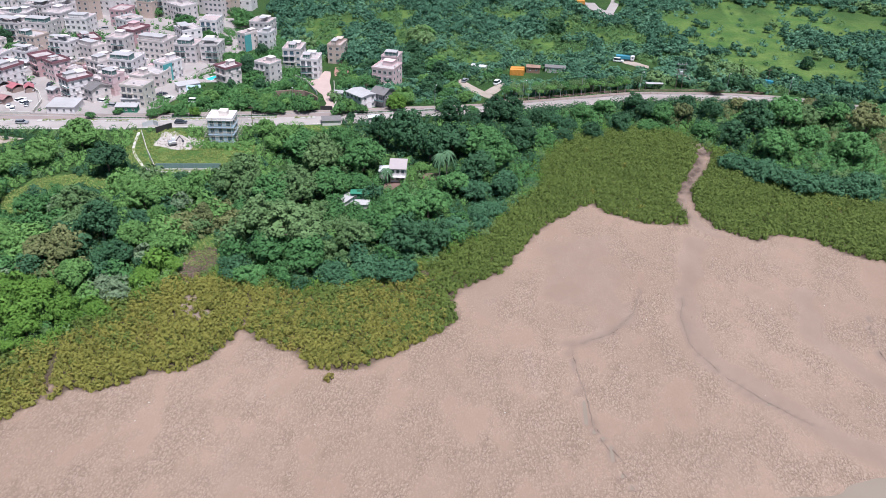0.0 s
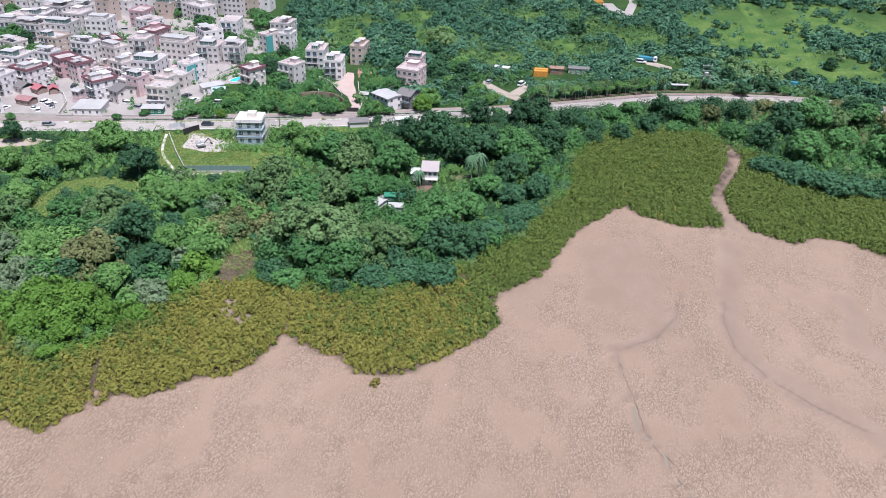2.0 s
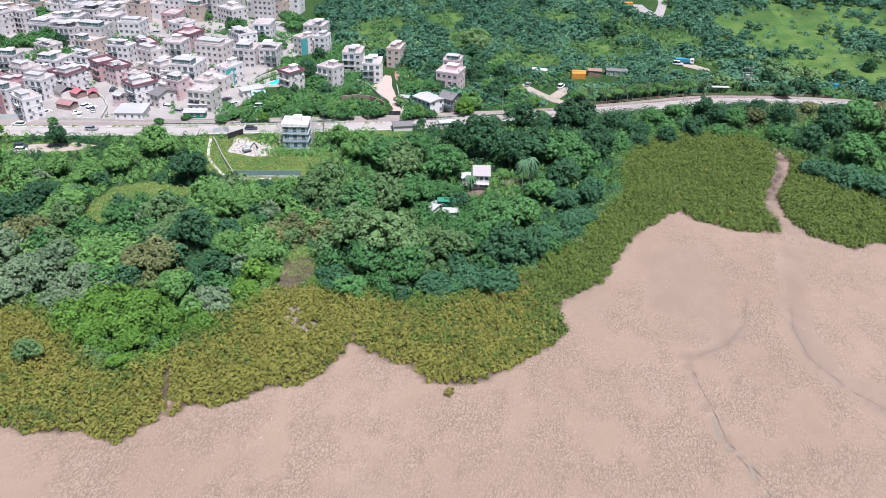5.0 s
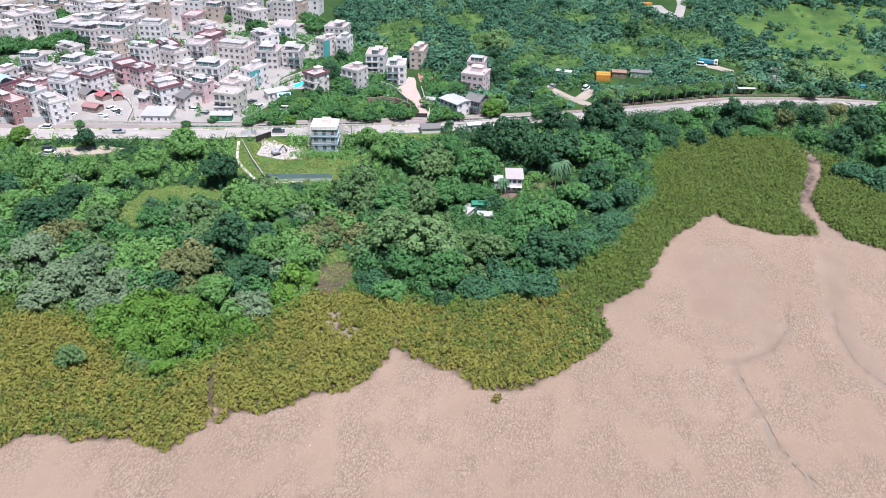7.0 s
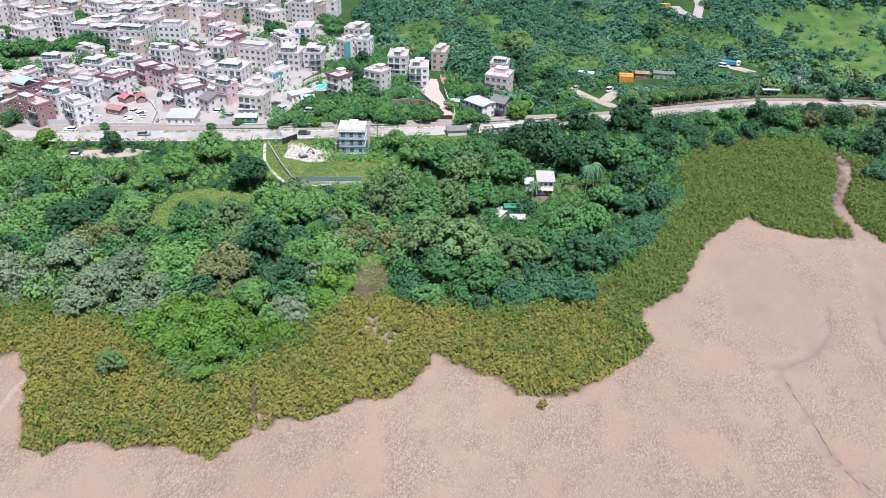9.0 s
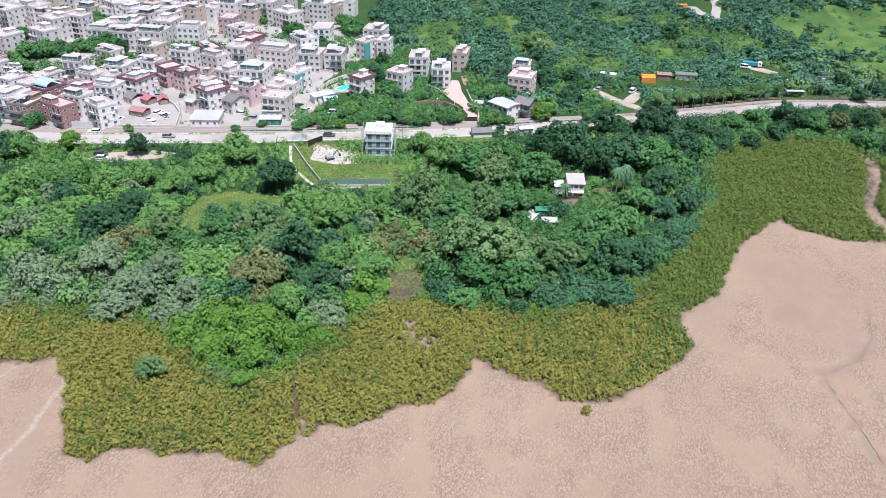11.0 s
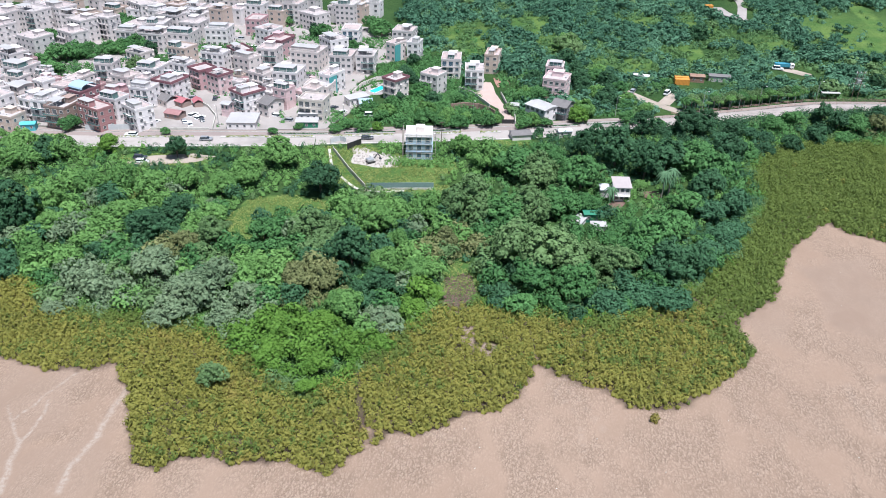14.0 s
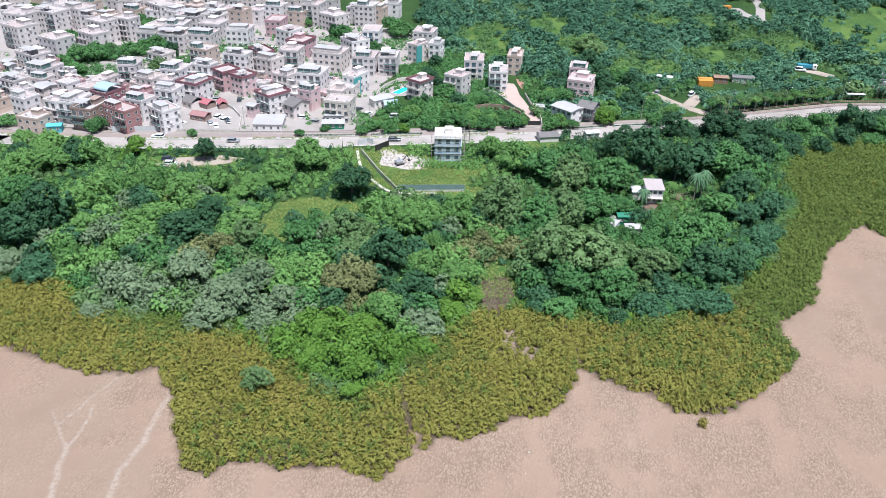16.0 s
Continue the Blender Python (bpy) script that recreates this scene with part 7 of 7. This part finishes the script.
pool = holder("swimming_pool", -123.7, 325.0, pz, 62, "small bright turquoise swimming pool with a pale rim", "swimming pool")
bm = fresh()
for x0, y0, x1, y1 in ((-5.0, -2.1, 5.0, -1.7), (-5.0, 1.7, 5.0, 2.1), (-5.0, -1.696, -4.6, 1.696), (4.6, -1.696, 5.0, 1.696)):
    box(bm, x0, y0, -0.2, x1, y1, 0.16, bevel=0.03)
part("rim", bm, M_WALLPALE, pool)
bm = fresh()
box(bm, -4.6, -1.7, -0.2, 4.6, 1.7, 0.06)
pw, pnt, pp = nodes_of("pool_water")
pnt.links.new(mixed(pnt, noise_tex(pnt, 0.8, 3, world_at(pnt)), (0.02, 0.42, 0.50), (0.06, 0.55, 0.62)), pp.inputs["Base Color"])
pp.inputs["Roughness"].default_value = 0.06
part("water", bm, pw, pool)
fence([(-133, 316), (-131.5, 328), (-126.5, 337), (-121, 340)], 1.7, 1.6, 0.15, WALLS["cream"], "cream balustrade wall round the pool", "wall", "wall")
shed(-124.5, 300.5, 18, 5.0, 4.5, 2.6, WALLS["white"], M_BLUEROOF, 1.3, "small white cottage with a pale blue pitched roof", "cottage")
car(-121.7, 293, 4, M_CARW, "white van parked in front of the cottage", van=True)
shed(-166.5, 272.8, 6, 10.5, 9.5, 3.0, WALLS["white"], M_WHITE, 0.3, "long low white workshop with a flat sheet roof", "workshop", slope=True)
fence([(-199, 268.5), (-188, 270), (-178, 271.2)], 1.2, 2.2, 0.2, M_WALLPALE, "pale wall round the parking yard", "wall", "wall")
fence([(-176.8, 271.5), (-180, 284), (-186, 293), (-193, 299)], 1.6, 2.2, 0.25, M_WALLPALE, "pale wall round the parking yard", "wall", "wall")
fence([(-222.5, 265.5), (-214, 266.8), (-205, 268.5)], 2.2, 1.5, 0.1, M_HOARDW, "pale blue-grey sheet hoarding along the road", "hoarding", "hoarding")
shed(-242.5, 262, 14, 5.0, 3.2, 2.5, M_CYAN, M_CYAN, 0.5, "bright cyan sheeted stall beside the road", "stall")
shed(-198.5, 293, -30, 6.0, 4.5, 2.4, WALLS["brown"], M_REDCLOTH, 1.1, "low shed with a dark red pitched awning")
shed(-192.5, 294.5, -60, 4.5, 3.2, 2.3, WALLS["brown"], M_REDCLOTH, 1.1, "small shed with a red pitched awning")
shed(-195.5, 279.5, -15, 6.5, 4.5, 2.4, WALLS["brown"], M_ROOFRED, 0.9, "open shed with a dull red roof")
shed(-205, 292.5, -32, 7.5, 6, 3.0, WALLS["cream"], M_TILEGREY, 1.6, "old cottage with a dark tiled roof", "cottage")
shed(-143, 277.6, 8, 8.0, 3.5, 2.6, M_GREENCAB, M_WHITE, 0.4, "green-walled lean-to with a white roof", slope=True)
shed(-144, 284, 8, 7.0, 6.0, 3.4, WALLS["white"], M_WHITE, 0.3, "white car port with a flat sheet roof", "car port", slope=True)
shed(-150, 300, -20, 9.0, 6.0, 4.0, WALLS["cream"], M_WHITE, 0.3, "low cream annexe with a flat white roof", "annexe", slope=True)
shed(-128, 305, 40, 9.0, 4.5, 3.2, WALLS["white"], M_WHITE, 0.3, "low white annexe with a flat roof", "annexe", slope=True)
for n, (x, y, a) in enumerate(((-187, 275.4, 115), (-190, 277.5, 120), (-184, 280, 118), (-200.5, 275.5, 60), (-195.5, 303, 10), (-163, 289, 175), (-158, 288, 172), (-152, 284, 168), (-137.5, 299, 60), (-133, 295, 70), (-160, 292, 178))):
    paint, word = ((M_CARW, "white"), (M_CARS, "silver"), (M_CARD, "dark"))[n % 3]
    car(x, y, a, paint, f"{word} car parked on pale concrete among the houses")
for x, y, a, n in ((-211.1, 258.2, 4, 2), (-204, 262.6, 184, 0), (-176, 262, 6, 1), (-119, 270.6, 10, 2)):
    paint, word = ((M_CARW, "white"), (M_CARS, "silver"), (M_CARD, "dark"))[n]
    car(x, y, a, paint, f"{word} car standing on the road")
yard("bare_earth", [(-197, 239.5), (-188, 238.5), (-172, 243.5), (-168, 248.5), (-176, 250), (-190, 246)], M_DIRT, "bare earth parking patch among the trees", 0.06, "ground")
car(-192.6, 243.6, 5, M_CARD, "dark car parked on bare earth among trees")
car(-190.4, 240.4, 5, M_CARW, "white car parked on bare earth among trees")

# ---- the flat ----
M_RUNNEL = surface("wet_dark_mud", (0.205, 0.150, 0.114), 0.6, vary=0.2, scale=0.5, fine=4)


def runnel(line, wide, seed):
    """A narrow wet gutter that winds through the mud and thins out at both ends."""
    rng = np.random.default_rng(int(seed))
    pts = []
    for (x1, y1), (x2, y2) in zip(line, line[1:]):
        n = max(2, int(math.hypot(x2 - x1, y2 - y1) / 0.6))
        pts += [(x1 + (x2 - x1) * k / n, y1 + (y2 - y1) * k / n) for k in range(n)]
    p = np.array(pts + [line[-1]])
    for _ in range(6):
        p[1:-1] = (p[:-2] + 2 * p[1:-1] + p[2:]) / 4
    p = p + 0.22 * np.stack([wobble(p[:, 0], p[:, 1], 1.6, seed), wobble(p[:, 0], p[:, 1], 1.9, seed + 3.0)], 1)
    d = np.gradient(p, axis=0)
    d /= np.linalg.norm(d, axis=1, keepdims=True)
    u = np.linspace(0, 1, len(p))
    w = wide * np.clip(np.minimum(u, 1 - u) * 7, 0.12, 1) * (0.75 + 0.35 * wobble(p[:, 0], p[:, 1], 2.4, seed + 7.0)) * rng.uniform(0.8, 1.2, len(p))
    a, b = p + np.stack([-d[:, 1], d[:, 0]], 1) * w[:, None], p - np.stack([-d[:, 1], d[:, 0]], 1) * w[:, None] * 0.8
    bm = fresh()
    rows = [[bm.verts.new((q[0], q[1], ground_z(q[0], q[1]) + 0.03)) for q in pair] for pair in zip(a, b)]
    for r0, r1 in zip(rows, rows[1:]):
        bm.faces.new((r0[0], r0[1], r1[1], r1[0]))
    bmesh.ops.recalc_face_normals(bm, faces=bm.faces[:])
    plain("runnel", bm, M_RUNNEL, "thin dark wet runnel winding through the mud", "runnel")


for n, line in enumerate(RUNNELS):
    runnel(line, 0.17, n + 1.0)
runnel([(26.6, 116.3), (27.6, 112.5), (29.4, 108.5), (31.6, 105.0)], 0.22, 9.0)
runnel([(24.0, 124.0), (26.2, 118.5), (29.0, 114.0)], 0.16, 10.0)
lone = tree("shrub", -34.3, 133.0, 1.35, lift=0.05)
tagged(lone, "single small mangrove bush standing on the mud", "bush", "bushes on the mud")
for x, y, r in ((-171, 141.5, 0.7), (-168.5, 144, 0.5)):
    tagged(tree("shrub", x, y, r, lift=0.05), "tiny mangrove seedling bush on the mud", "bush", "bushes on the mud")
lx, ly = scatter(-84, -72, 164, 186, 0.55, mr)
ok = ((lx + 78.7) / 4.2) ** 2 + ((ly - 175) / 9) ** 2 < 1 + 0.4 * wobble(lx, ly, 1.5)
clump_stuff("dead_brush", lx[ok], ly[ok], mr.uniform(0.2, 0.45, int(ok.sum())), M_LITTER, 9, 0.46, mr, "pinkish-brown patch of dead brush and litter", "dead brush", 0.5, cores=False)
bm = fresh()
for k in range(90):
    x, y = dr.uniform(-140, 95), dr.uniform(100, 200)
    if shore_dist(np.array([x]), np.array([y]))[0] > -1.0:
        continue
    bmesh.ops.create_icosphere(bm, subdivisions=1, radius=dr.uniform(0.06, 0.16), matrix=Matrix.LocRotScale((x, y, ground_z(x, y) + 0.03), Euler(dr.uniform(0, 3, 3)), (1.6, 0.9, 0.6)))
tagged(part("flotsam", bm, M_WALLPALE, None), "pale bits of flotsam scattered on the mud", "flotsam", kind="stuff")

# more cars squeezed into the lanes, where no house stands
cr = np.random.default_rng(33)
parked = 0
for _ in range(400):
    x, y = float(cr.uniform(-290, -140)), float(cr.uniform(270, 390))
    if parked < 9 and all(math.hypot(x - fx0, y - fy0) > fr + 2.2 for fx0, fy0, fr in FOOT) and y < 280 + (x + 290) * 0.9 + 40 and not (-212 < x < -160 and y < 312):
        paint, word = ((M_CARW, "white"), (M_CARD, "dark"), (M_CARS, "silver"))[int(cr.integers(3))]
        car(x, y, float(cr.choice([8, 98, 188])) + float(cr.uniform(-8, 8)), paint, f"{word} car parked in a village lane")
        FOOT.append((x, y, 2.5))
        parked += 1
for x, y, a, paint, word in ((-189, 284.5, 70, M_CARW, "white"), (-185.5, 282, 62, M_CARW, "white"), (-171.5, 283.6, 15, M_CARD, "dark"), (-186.8, 303.5, 100, M_CARD, "dark")):
    car(x, y, a, paint, f"{word} car parked at the edge of the yard")
